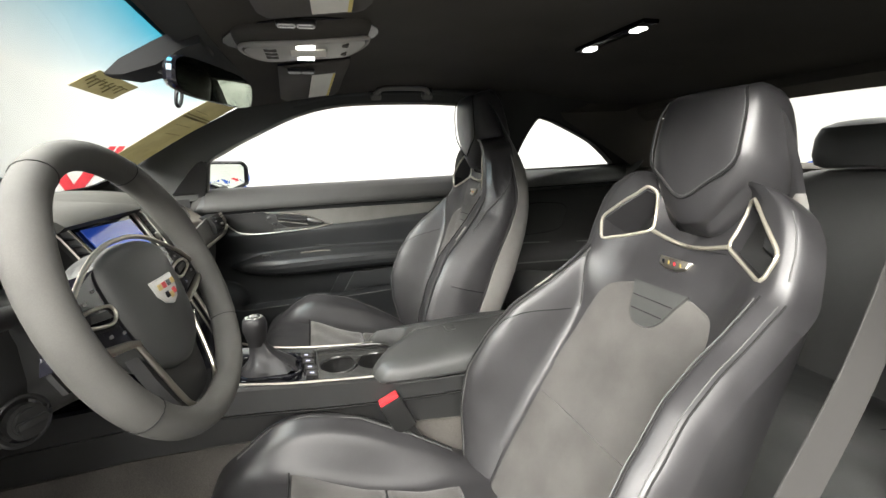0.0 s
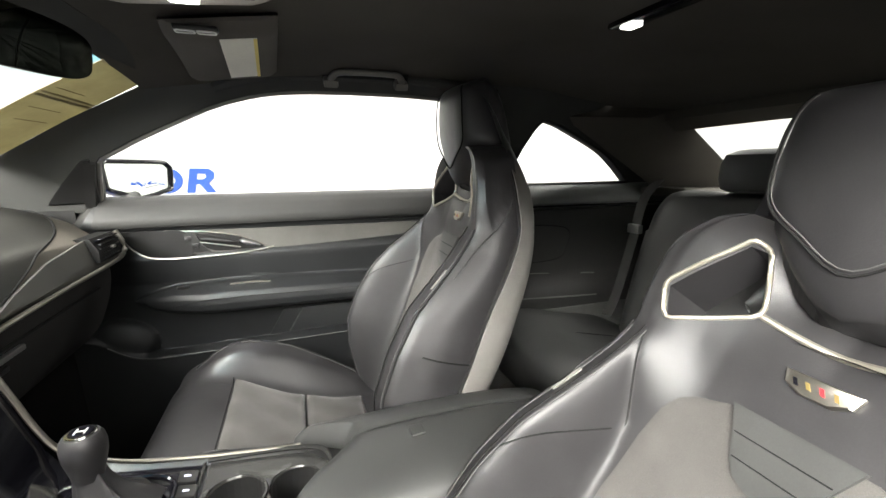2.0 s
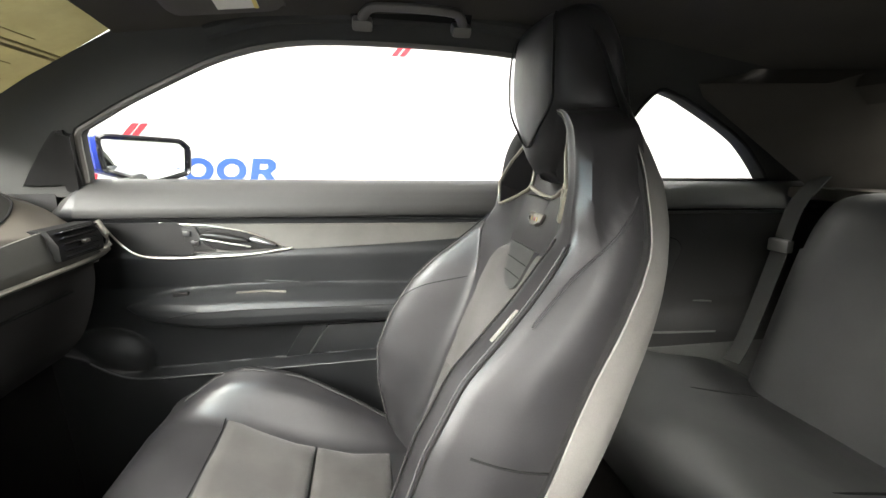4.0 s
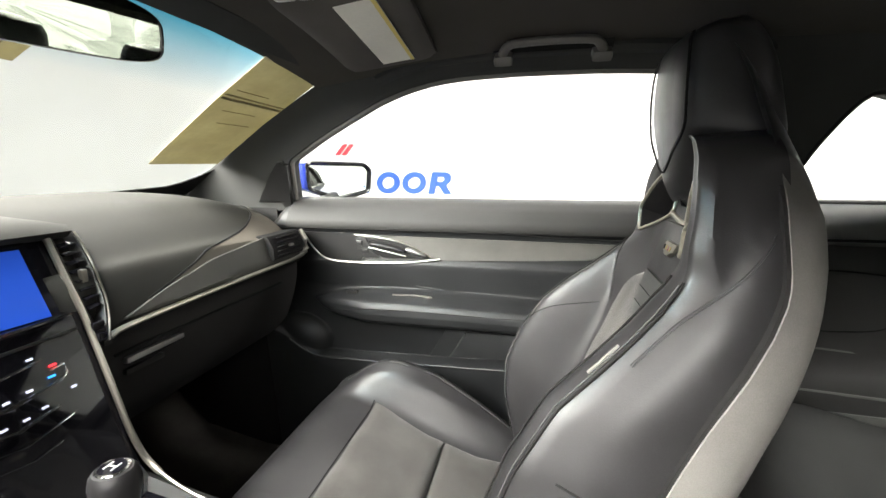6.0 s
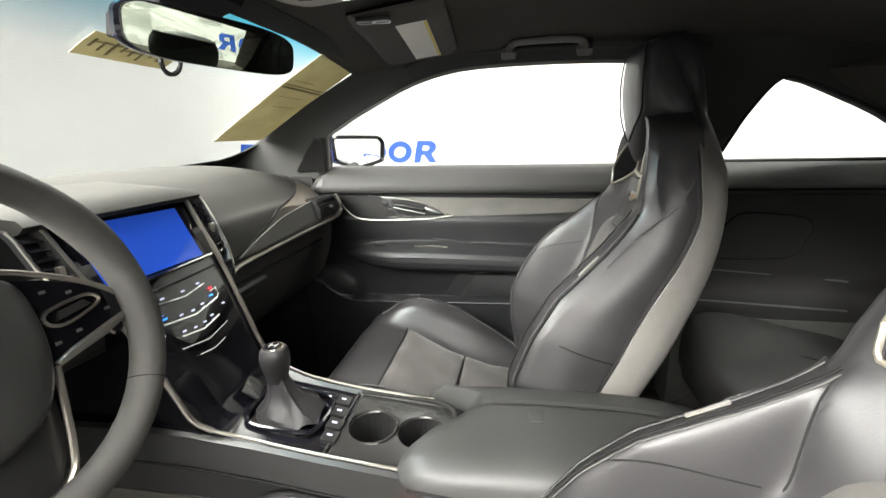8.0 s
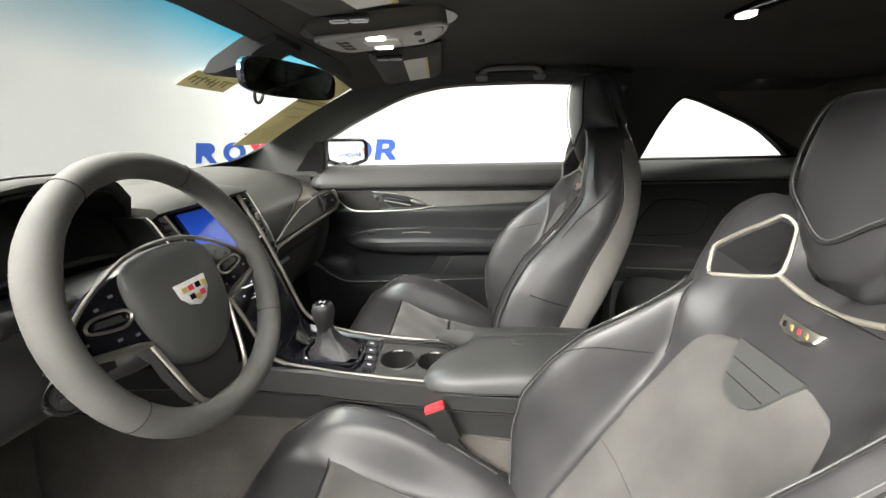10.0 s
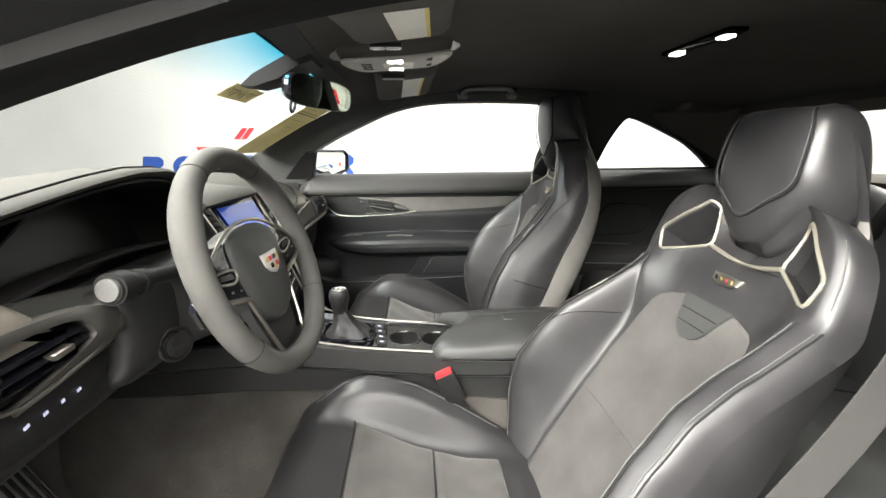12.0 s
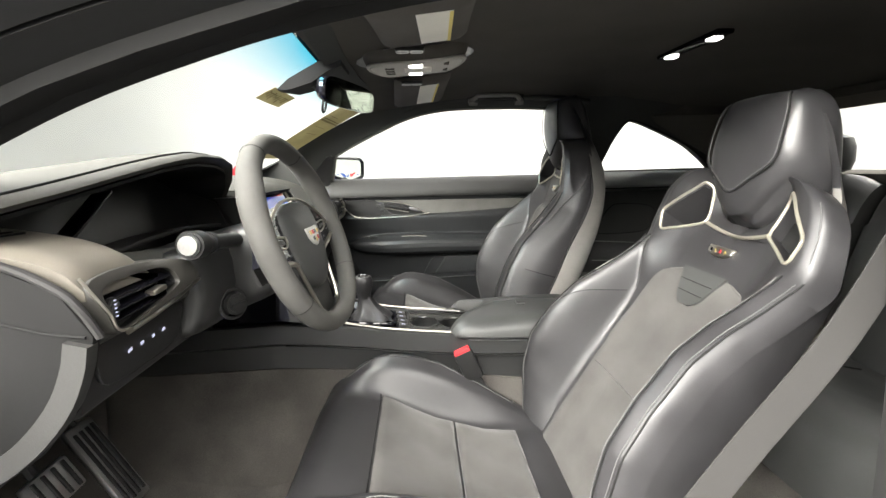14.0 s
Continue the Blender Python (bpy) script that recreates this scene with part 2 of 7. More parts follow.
def tube(path, radius, n=10, closed=False, squash=1.0, up=(0, 0, 1)):
    """A round bar along a path; radius may vary from point to point."""
    path = [Vector(p) for p in path]
    rings = []
    k = len(path)
    for i, p in enumerate(path):
        a, b = (path[i - 1], path[(i + 1) % k]) if closed else (path[max(i - 1, 0)], path[min(i + 1, k - 1)])
        t = (b - a).normalized()
        side = t.cross(Vector(up))
        if side.length < 1e-4:
            side = t.cross(Vector((1, 0, 0)))
        side.normalize()
        over = side.cross(t)
        r = radius[i] if isinstance(radius, (list, tuple)) else radius
        rings.append([p + r * (math.cos(w) * side + squash * math.sin(w) * over) for w in (2 * math.pi * q / n for q in range(n))])
    if closed:
        rings.append(rings[0])
    return loft(rings, caps=not closed)


def ribbon(path, width, thick, across):
    """A flat band along a path; across: the direction of its width, one for all or one a point."""
    path = [Vector(p) for p in path]
    rings = []
    for i, p in enumerate(path):
        t = (path[min(i + 1, len(path) - 1)] - path[max(i - 1, 0)]).normalized()
        a = Vector(across[i] if isinstance(across, list) else across)
        a = (a - t * a.dot(t)).normalized()
        n = t.cross(a)
        w = width[i] if isinstance(width, (list, tuple)) else width
        rings.append([p + 0.5 * (w * sa * a + thick * sn * n) for sa, sn in ((-1, -0.5), (-0.96, -1), (0.96, -1), (1, -0.5), (1, 0.5), (0.96, 1), (-0.96, 1), (-1, 0.5))])
    return loft(rings)


def block(size, bevel=0.0, segments=2, at=None):
    bm = bmesh.new()
    bmesh.ops.create_cube(bm, size=1)
    bmesh.ops.scale(bm, verts=bm.verts, vec=size)
    if bevel:
        bmesh.ops.bevel(bm, geom=bm.edges[:], offset=bevel, segments=segments, profile=0.6, affect="EDGES")
    if at is not None:
        bmesh.ops.transform(bm, matrix=at if isinstance(at, Matrix) else Matrix.Translation(at), verts=bm.verts)
    return bm


def join(*parts):
    me = bpy.data.meshes.new("join")
    out = bmesh.new()
    for p in parts:
        p.to_mesh(me)
        out.from_mesh(me)
        p.free()
    bpy.data.meshes.remove(me)
    return out


def plate(outline, holes, place, thick, bevel=0.0):
    """A plate with holes. Outlines are in (a, b); place(a, b, d) gives the world point at depth d."""
    bm = bmesh.new()
    edges = []
    for loop in (outline, *holes):
        vs = [bm.verts.new((a, b, 0)) for a, b in loop]
        edges += [bm.edges.new((vs[i], vs[(i + 1) % len(vs)])) for i in range(len(vs))]
    bmesh.ops.triangle_fill(bm, edges=edges, use_beauty=True, use_dissolve=False)
    got = bmesh.ops.extrude_face_region(bm, geom=bm.faces[:])
    for v in got["geom"]:
        if isinstance(v, bmesh.types.BMVert):
            v.co.z = 1.0
    if bevel:
        bmesh.ops.recalc_face_normals(bm, faces=bm.faces)
        rim = [e for e in bm.edges if e.is_manifold and abs(e.verts[0].co.z - e.verts[1].co.z) < 0.5 and e.calc_face_angle(0) > 1.0]
        for v in bm.verts:
            v.co.z *= thick
        bmesh.ops.bevel(bm, geom=rim, offset=bevel, segments=2, profile=0.6, affect="EDGES")
        for v in bm.verts:
            v.co.z /= thick
    for v in bm.verts:
        v.co = place(v.co.x, v.co.y, v.co.z * thick)
    return bm


def disc(centre, normal, radius, depth, n=24, bevel=0.0):
    bm = bmesh.new()
    bmesh.ops.create_cone(bm, cap_ends=True, segments=n, radius1=radius, radius2=radius, depth=depth)
    if bevel:
        rim = [e for e in bm.edges if abs(e.verts[0].co.z - e.verts[1].co.z) < 1e-6]
        bmesh.ops.bevel(bm, geom=rim, offset=bevel, segments=2, affect="EDGES")
    q = Vector(normal).to_track_quat("Z", "Y").to_matrix().to_4x4()
    bmesh.ops.transform(bm, matrix=Matrix.Translation(centre) @ q, verts=bm.verts)
    return bm


def cut(ob, bm):
    """Cuts the bmesh (in world places) out of a part."""
    bmesh.ops.recalc_face_normals(bm, faces=bm.faces)
    bmesh.ops.translate(bm, verts=bm.verts, vec=-ORIGIN[ob])
    me = bpy.data.meshes.new("cutter")
    bm.to_mesh(me)
    bm.free()
    tool = new("cutter", me)
    tool.parent = ob.parent
    size = np.array([v.co for v in ob.data.vertices]).reshape(-1, 3)
    for solver in ("EXACT", "MANIFOLD", "FAST"):
        mod = ob.modifiers.new("cut", "BOOLEAN")
        mod.operation, mod.object, mod.solver = "DIFFERENCE", tool, solver
        bpy.context.view_layer.update()
        done = bpy.data.meshes.new_from_object(ob.evaluated_get(bpy.context.evaluated_depsgraph_get()))
        ob.modifiers.clear()
        got = np.array([v.co for v in done.vertices]).reshape(-1, 3)
        if len(got) > 50 and np.abs(got.min(0) - size.min(0)).max() < 0.002 and np.abs(got.max(0) - size.max(0)).max() < 0.002:
            ob.data = done
            break
    bpy.data.objects.remove(tool)


def lerp(x, xs, ys):
    return float(np.interp(x, xs, ys))


# ---- showroom ----
COVE = 1.6
def slab(name, lo, hi, mat, label, category):
    size = [b - a for a, b in zip(lo, hi)]
    bm = block(size, at=[(a + b) / 2 for a, b in zip(lo, hi)])
    return tagged(part(name, bm, mat, smooth=0), label, category, kind="structure")


slab("floor", (-6, -5, -0.2), (7, 4.6, 0), FLOOR, "dark grey painted concrete booth floor", "floor")
slab("wall_east", (-6, 4.6, 0), (7, 4.8, 3.4), WALL, "white painted booth wall with blue lettering", "wall")
slab("wall_west", (-6, -5.2, 0), (7, -5, 3.4), WALL, "white painted booth wall with lettering", "wall")
slab("wall_north", (-6.2, -5.2, 0), (-6, 4.8, 3.4), WALL, "plain white painted booth wall", "wall")
slab("wall_south", (7, -5.2, 0), (7.2, 4.8, 3.4), WALL, "white painted booth wall with lettering", "wall")
for cy, sg, nm in ((4.6, 1, "wall_cove_east"), (-5.0, -1, "wall_cove_west")):
    arc = [(-6 + COVE - COVE * math.cos(t), cy - sg * (COVE - COVE * math.sin(t))) for t in (math.pi / 2 * q / 24 for q in range(25))]
    cove = part(nm, loft([[Vector((x, y, z)) for x, y in arc + [(-5.99, cy - sg * 0.01)]] for z in (0.002, 3.398)]), WALL, None)
    tagged(cove, "rounded white painted corner of the booth", "wall", kind="structure")
slab("ceiling", (-6.2, -5.2, 3.4), (7.2, 4.8, 3.6), WALL, "white painted booth ceiling", "ceiling")


def on_wall(a, b, d):
    return Vector((a, 4.596 - d, b))


def ring_shape(cx, cz, w, h, bar, lean=0.08):
    o = [(cx + w / 2 * math.cos(t) + lean * h / 2 * math.sin(t), cz + h / 2 * math.sin(t)) for t in (2 * math.pi * i / 40 for i in range(40))]
    i_ = [(cx + (w / 2 - bar) * math.cos(t) + lean * h / 2 * math.sin(t), cz + (h / 2 - bar * 0.85) * math.sin(t)) for t in (2 * math.pi * i / 40 for i in range(40))]
    return plate(o, [i_], on_wall, 0.012)


def bar_shape(points):
    return plate(points, [], on_wall, 0.012)


def wall_sign(x0, name):
    sign = thing(name, on_wall(x0 - 2, 0.8, 0), "blue and red wall sign with grey bars below", "sign", "signs on the wall")
    z, h = 0.80, 0.255
    for cx in (-1.93, -1.61, -3.22):
        part("ring", ring_shape(x0 + cx, z + h / 2, 0.29, h, 0.07), SIGN_BLUE, sign)
    a = x0 - 1.44
    loop = [(a, z), (a + 0.075, z), (a + 0.095, z + 0.09), (a + 0.13, z + 0.09), (a + 0.19, z), (a + 0.28, z), (a + 0.215, z + 0.1), (a + 0.27, z + 0.15), (a + 0.275, z + 0.21), (a + 0.23, z + 0.25), (a + 0.05, z + 0.255)]
    hole = [(a + 0.105, z + 0.14), (a + 0.17, z + 0.14), (a + 0.195, z + 0.165), (a + 0.19, z + 0.195), (a + 0.115, z + 0.2)]
    part("hooked_shape", plate(loop, [hole], on_wall, 0.012), SIGN_BLUE, sign)
    a = x0 - 2.52
    part("zigzag_shape", bar_shape([(a, z), (a + 0.08, z), (a + 0.1, z + 0.15), (a + 0.17, z), (a + 0.24, z + 0.15), (a + 0.26, z), (a + 0.34, z), (a + 0.39, z + h), (a + 0.28, z + h), (a + 0.19, z + 0.11), (a + 0.14, z + h), (a + 0.04, z + h)]), SIGN_BLUE, sign)
    a = x0 - 3.06
    part("forked_shape", bar_shape([(a, z + 0.36), (a + 0.12, z + 0.36), (a + 0.18, z + 0.2), (a + 0.3, z + 0.34), (a + 0.42, z + 0.34), (a + 0.21, z + 0.1), (a + 0.18, z), (a + 0.09, z), (a + 0.11, z + 0.11)]), SIGN_RED, sign)
    a = x0 - 3.75
    part("hooked_shape", plate([(p + 0.0, q) for p, q in [(a, z), (a + 0.075, z), (a + 0.095, z + 0.09), (a + 0.13, z + 0.09), (a + 0.19, z), (a + 0.28, z), (a + 0.215, z + 0.1), (a + 0.27, z + 0.15), (a + 0.275, z + 0.21), (a + 0.23, z + 0.25), (a + 0.05, z + 0.255)]], [], on_wall, 0.012), SIGN_BLUE, sign)
    for i, (b0, b1) in enumerate(((-2.5, -2.17), (-2.1, -1.62))):
        part("bar", bar_shape([(x0 + b0, z - 0.15), (x0 + b1, z - 0.15), (x0 + b1 + 0.01, z - 0.075), (x0 + b0 + 0.01, z - 0.075)]), SIGN_GREY, sign)


wall_sign(0.0, "wall_sign")
on_east = on_wall


def on_wall(a, b, d):
    return Vector((-a, -4.996 + d, b))


wall_sign(0.6, "wall_sign")


def on_wall(a, b, d):
    return Vector((6.996 - d, -a, b - 0.26))


wall_sign(-0.75, "wall_sign")
on_wall = on_east


def slashes(x, z, s=1.0):
    t = thing("slash_mark", (x, 4.596, z), "pair of slanted red stripes on the white wall", "wall marking", "red stripes on the wall")
    for k in (0, 0.085):
        part("stripe", bar_shape([(x + k * s, z), (x + (k + 0.06) * s, z), (x + (k + 0.17) * s, z + 0.13 * s), (x + (k + 0.11) * s, z + 0.13 * s)]), SIGN_RED, t)


for sx, sz, size in ((-2.6, 1.25, 1.0), (0.06, 2.13, 1.0), (3.88, 0.70, 0.75), (4.75, 0.80, 1.6)):
    slashes(sx, sz, size)


# ---- car shell ----
def side_y(z):
    """Half width of the cabin at a height."""
    return 0.70 - 0.62 * (z - 1.0) if z > 1.0 else 0.70


DOOR_GLASS = [(-0.806, 1.010), (-0.796, 1.04), (-0.786, 1.075), (-0.777, 1.104)] + [tuple(p[:2]) for p in dense([(-0.768, 1.115, 0), (-0.726, 1.136, 0), (-0.676, 1.161, 0), (-0.58, 1.203, 0), (-0.502, 1.234, 0), (-0.41, 1.257, 0), (-0.3, 1.267, 0), (-0.1, 1.268, 0), (0.05, 1.261, 0), (0.17, 1.248, 0)], 28)] + [(0.125, 1.010)]
QUARTER_GLASS = [(0.283, 1.025)] + [tuple(p[:2]) for p in dense([(0.292, 1.08, 0), (0.308, 1.145, 0), (0.342, 1.213, 0), (0.39, 1.210, 0), (0.45, 1.191, 0), (0.61, 1.128, 0), (0.705, 1.074, 0), (0.775, 1.027, 0)], 24)]
SIDE_OUTLINE = [(-1.16, 0.985), (-1.16, 1.02), (-1.1, 1.058), (-1.0, 1.097), (-0.95, 1.123), (-0.89, 1.150), (-0.80, 1.195), (-0.70, 1.240), (-0.65, 1.262), (-0.585, 1.295), (-0.45, 1.315), (-0.25, 1.325), (0.2, 1.325), (0.45, 1.31), (0.7, 1.25), (0.9, 1.16), (1.0, 1.10), (1.0, 0.985)]


def side_place(sign):
    return lambda a, b, d: Vector((a, sign * (side_y(b) + d), b))


shell_p = thing("side_trim", (0, 0.7, 0.985), "dark grey fabric pillars framing the passenger door glass and quarter window", "car interior trim", kind="structure")
part("pillar_trim", plate(SIDE_OUTLINE, [DOOR_GLASS, QUARTER_GLASS], side_place(1), 0.05, 0.008), PILLAR, shell_p)
part("door_glass", plate(DOOR_GLASS, [], lambda a, b, d: side_place(1)(a, b, d + 0.03), 0.004), PANE, shell_p).visible_shadow = False
part("quarter_glass", plate(QUARTER_GLASS, [], lambda a, b, d: side_place(1)(a, b, d + 0.03), 0.004), PANE, shell_p).visible_shadow = False
seal = [side_place(1)(a, b, 0.012) for a, b in DOOR_GLASS[:-1]]
# Grey instead of rubber black: the highlight along the seal is in its colour.
part("window_seal", tube(seal, 0.0065, 8), GRIP, shell_p, "rubber seal along the window edge, highlight put in as grey")
seal = [side_place(1)(a, b, 0.004) for a, b in QUARTER_GLASS]
part("window_seal", tube(seal, 0.005, 8, closed=True), RUBBER, shell_p)
part("sail_panel", plate([(-0.905, 1.008), (-0.868, 1.048), (-0.832, 1.084), (-0.803, 1.110), (-0.786, 1.112), (-0.800, 1.012)], [], lambda a, b, d: side_place(1)(a, b, d - 0.007), 0.007, 0.002), HARD, shell_p, "black triangular panel inside the mirror")
part("window_post", ribbon([(-0.822, 0.698, 1.0), (-0.806, 0.668, 1.055), (-0.788, 0.634, 1.108)], 0.022, 0.02, (1, 0, 0)), HARD, shell_p)
part("roof_rail_rib", tube([side_place(1)(a, b + 0.03, -0.01) for a, b in DOOR_GLASS[16:-1]], 0.012, 8), PILLAR, shell_p)

# driver's side: the door stands open, so the frame is bare
shell_d = thing("side_trim", (0, -0.7, 0.985), "dark grey fabric pillars and roof rail round the open driver door", "car interior trim", kind="structure")
D_OUTLINE = [(-1.16, 0.985), (-1.16, 1.02), (-1.105, 1.046), (-0.98, 1.117), (-0.85, 1.187), (-0.72, 1.248), (-0.6, 1.292), (-0.45, 1.315), (-0.25, 1.325), (0.2, 1.325), (0.45, 1.31), (0.7, 1.25), (0.9, 1.16), (1.0, 1.10), (1.0, 0.985), (0.135, 0.985), (0.17, 1.238), (0.05, 1.258), (-0.1, 1.266), (-0.3, 1.265), (-0.43, 1.252), (-0.556, 1.226), (-0.595, 1.211), (-0.65, 1.191), (-0.708, 1.169), (-0.783, 1.135), (-0.845, 1.097), (-0.92, 1.045), (-1.0, 0.985)]
part("pillar_trim", plate(D_OUTLINE, [QUARTER_GLASS], side_place(-1), 0.05, 0.008), PILLAR_SHADED, shell_d)
part("quarter_glass", plate(QUARTER_GLASS, [], lambda a, b, d: side_place(-1)(a, b, d + 0.03), 0.004), PANE, shell_d).visible_shadow = False
rail = dense([(a, -side_y(b), b) for a, b in ((-1.0, 1.0), (-0.92, 1.045), (-0.845, 1.097), (-0.783, 1.135), (-0.708, 1.169), (-0.595, 1.211), (-0.43, 1.252), (-0.3, 1.265), (-0.1, 1.266), (0.1, 1.255))], 40)
OUT = Vector((-0.15, -0.72, 0.60)).normalized()
part("frame_cover", ribbon([p + 0.036 * OUT for p in rail], 0.076, 0.02, OUT), PILLAR_SHADED, shell_d)
part("frame_strip", ribbon([p + 0.090 * OUT for p in rail], 0.028, 0.018, OUT), RUBBER, shell_d)
part("door_seal", tube([p + 0.115 * OUT for p in rail], 0.012, 10), RUBBER, shell_d)
part("frame_edge", ribbon([p + 0.138 * OUT for p in rail], 0.018, 0.010, OUT), ALLOY, shell_d)
part("painted_frame", ribbon([p + 0.175 * OUT for p in rail], 0.055, 0.03, OUT), BLUE, shell_d, "glossy blue painted door frame")
part("pillar_cover", ribbon(dense([(0.16, -0.60, 1.24), (0.135, -0.665, 1.0), (0.12, -0.70, 0.7), (0.12, -0.71, 0.35)], 16), 0.15, 0.05, (1, 0, 0)), PLASTIC, shell_d)
part("door_seal", tube(dense([(0.08, -0.605, 1.25), (0.055, -0.69, 1.0), (0.04, -0.73, 0.7), (0.03, -0.73, 0.35)], 16), 0.013, 10), RUBBER, shell_d)


def roof_z(x, y):
    mid = lerp(x, [-0.66, -0.5, -0.3, 0.0, 0.3, 0.55, 0.75, 0.95], [1.296, 1.316, 1.33, 1.342, 1.338, 1.30, 1.245, 1.17])
    return mid - 0.035 * (abs(y) / 0.5) ** 3


xs = np.linspace(-0.64, 0.78, 36)
ys = np.linspace(-0.53, 0.53, 26)
rings = []
for x in xs:
    half = lerp(x, [-0.64, -0.3, 0.4, 0.8], [0.535, 0.52, 0.52, 0.50])
    low = [Vector((x - (0.035 * (1 - (y / 0.53) ** 2) if x < -0.6 else 0), y / 0.53 * half, roof_z(x, y))) for y in ys]
    rings.append(low + [p + Vector((0, 0, 0.03)) for p in reversed(low)])
skin = [[Vector((p.x, p.y * 1.02, p.z + 0.045 + d)) for p in ring[: len(ys)]] + [Vector((p.x, p.y * 1.02, p.z + 0.035 + d)) for p in reversed(ring[: len(ys)])] for ring in rings for d in (0.0,)]
tagged(part("roof_panel", loft(skin), BLUE), "glossy blue outer roof panel", "body panel", kind="structure")
tagged(part("ceiling_lining", loft(rings), LINING), "dark charcoal fabric roof lining", "roof lining", kind="structure")


def ws(s, v, lift=0.0):
    """A place on the windscreen: s from the roof (0) to the dash (1), v from side to side."""
    c = (lerp(s, [0, 0.3, 0.65, 1], [-0.64, -0.80, -1.02, -1.25]), lerp(s, [0, 0.3, 0.65, 1], [1.312, 1.24, 1.12, 0.985]))
    e = (lerp(s, [0, 0.5, 1], [-0.59, -0.85, -1.14]), lerp(s, [0, 0.5, 1], [1.30, 1.175, 1.02]))
    return Vector((c[0] + (e[0] - c[0]) * v * v + 0.5 * lift, v * (0.53 + 0.155 * s), c[1] + (e[1] - c[1]) * v * v - 0.85 * lift))


def windscreen_glass():
    m = clear("windscreen_glass", (1, 1, 1), 0.05)
    nt = m.node_tree
    co, sep, rng, mix = (nt.nodes.new(n) for n in ("ShaderNodeNewGeometry", "ShaderNodeSeparateXYZ", "ShaderNodeMapRange", "ShaderNodeMix"))
    mix.data_type = "RGBA"
    nt.links.new(co.outputs["Position"], sep.inputs[0])
    nt.links.new(sep.outputs["Z"], rng.inputs["Value"])
    rng.inputs["From Min"].default_value, rng.inputs["From Max"].default_value = 1.228, 1.30
    mix.inputs[6].default_value, mix.inputs[7].default_value = (0.84, 0.87, 0.845, 1), (0.0, 0.33, 0.50, 1)
    nt.links.new(rng.outputs[0], mix.inputs[0])
    nt.links.new(mix.outputs[2], nt.nodes["Transparent BSDF"].inputs[0])
    return m


rings = [[ws(s, v) for v in np.linspace(-1, 1, 25)] for s in np.linspace(0, 1, 21)]
windscreen = tagged(part("windscreen", loft(rings, closed=False), windscreen_glass()), "clear curved windscreen with a blue-green shade band", "windscreen", kind="structure")
windscreen.visible_shadow = False
# black edge of the glass along the roof
rows = []
for v in np.linspace(-1, 1, 49):
    top = 0.865 - 0.13 * max(0.0, (abs(v) - 0.86) / 0.14) ** 2
    row = [ws(k, v, 0.004) for k in np.linspace(top, 1.0, 6)]
    rows.append(row + [p + Vector((0.001, 0, -0.002)) for p in reversed(row)])
tagged(part("glass_border", loft(rows), RUBBER), "black printed border along the foot of the windscreen", "windscreen border", kind="structure")
header = [ws(0.0, v, 0.01) for v in np.linspace(-1, 1, 21)]
tagged(part("header_trim", ribbon(header, 0.05, 0.02, (0.9, 0, 0.3)), PILLAR), "dark fabric strip along the top of the windscreen", "car interior trim", kind="structure")


def sticker(name, quad, label, bars):
    t = thing(name, ws(*quad[0], 0.004), label, "sticker", "stickers on the windscreen")
    grid = []
    for i in range(13):
        a = i / 12
        l = (quad[0][0] + (quad[3][0] - quad[0][0]) * a, quad[0][1] + (quad[3][1] - quad[0][1]) * a)
        r = (quad[1][0] + (quad[2][0] - quad[1][0]) * a, quad[1][1] + (quad[2][1] - quad[1][1]) * a)
        row = [ws(l[0] + (r[0] - l[0]) * b, l[1] + (r[1] - l[1]) * b, 0.004) for b in np.linspace(0, 1, 6)]
        grid.append(row + [p + Vector((0.0006, 0, -0.001)) for p in reversed(row)])
    part("sheet", loft(grid), BACKPAPER, t)
    for a0, a1, b0, b1 in bars:
        rows = []
        for a in np.linspace(a0, a1, 4):
            l = (quad[0][0] + (quad[3][0] - quad[0][0]) * a, quad[0][1] + (quad[3][1] - quad[0][1]) * a)
            r = (quad[1][0] + (quad[2][0] - quad[1][0]) * a, quad[1][1] + (quad[2][1] - quad[1][1]) * a)
            row = [ws(l[0] + (r[0] - l[0]) * b, l[1] + (r[1] - l[1]) * b, 0.0065) for b in np.linspace(b0, b1, 4)]
            rows.append(row + [p + Vector((0.0003, 0, -0.0005)) for p in reversed(row)])
        part("bar", loft(rows), INK, t)
    return t


sticker("window_sticker", [(0.0, 0.71), (0.0, 1.0), (0.705, 0.985), (0.695, 0.725)], "long yellowed paper sticker along the windscreen edge", [(0.405, 0.415, 0.02, 0.97), (0.43, 0.445, 0.02, 0.97), (0.36, 0.364, 0.1, 0.6), (0.52, 0.523, 0.2, 0.7), (0.62, 0.623, 0.3, 0.8)])
sticker("window_sticker", [(0.255, -0.065), (0.255, 0.21), (0.335, 0.20), (0.335, -0.065)], "small yellowed paper sticker behind the mirror", [(0.25 + 0.08 * (i % 2), 0.62 + 0.1 * (i % 3), 0.06 + 0.105 * i, 0.085 + 0.105 * i) for i in range(8)] + [(0.35, 0.40, 0.08, 0.35), (0.5, 0.55, 0.4, 0.6), (0.3, 0.35, 0.65, 0.9)])

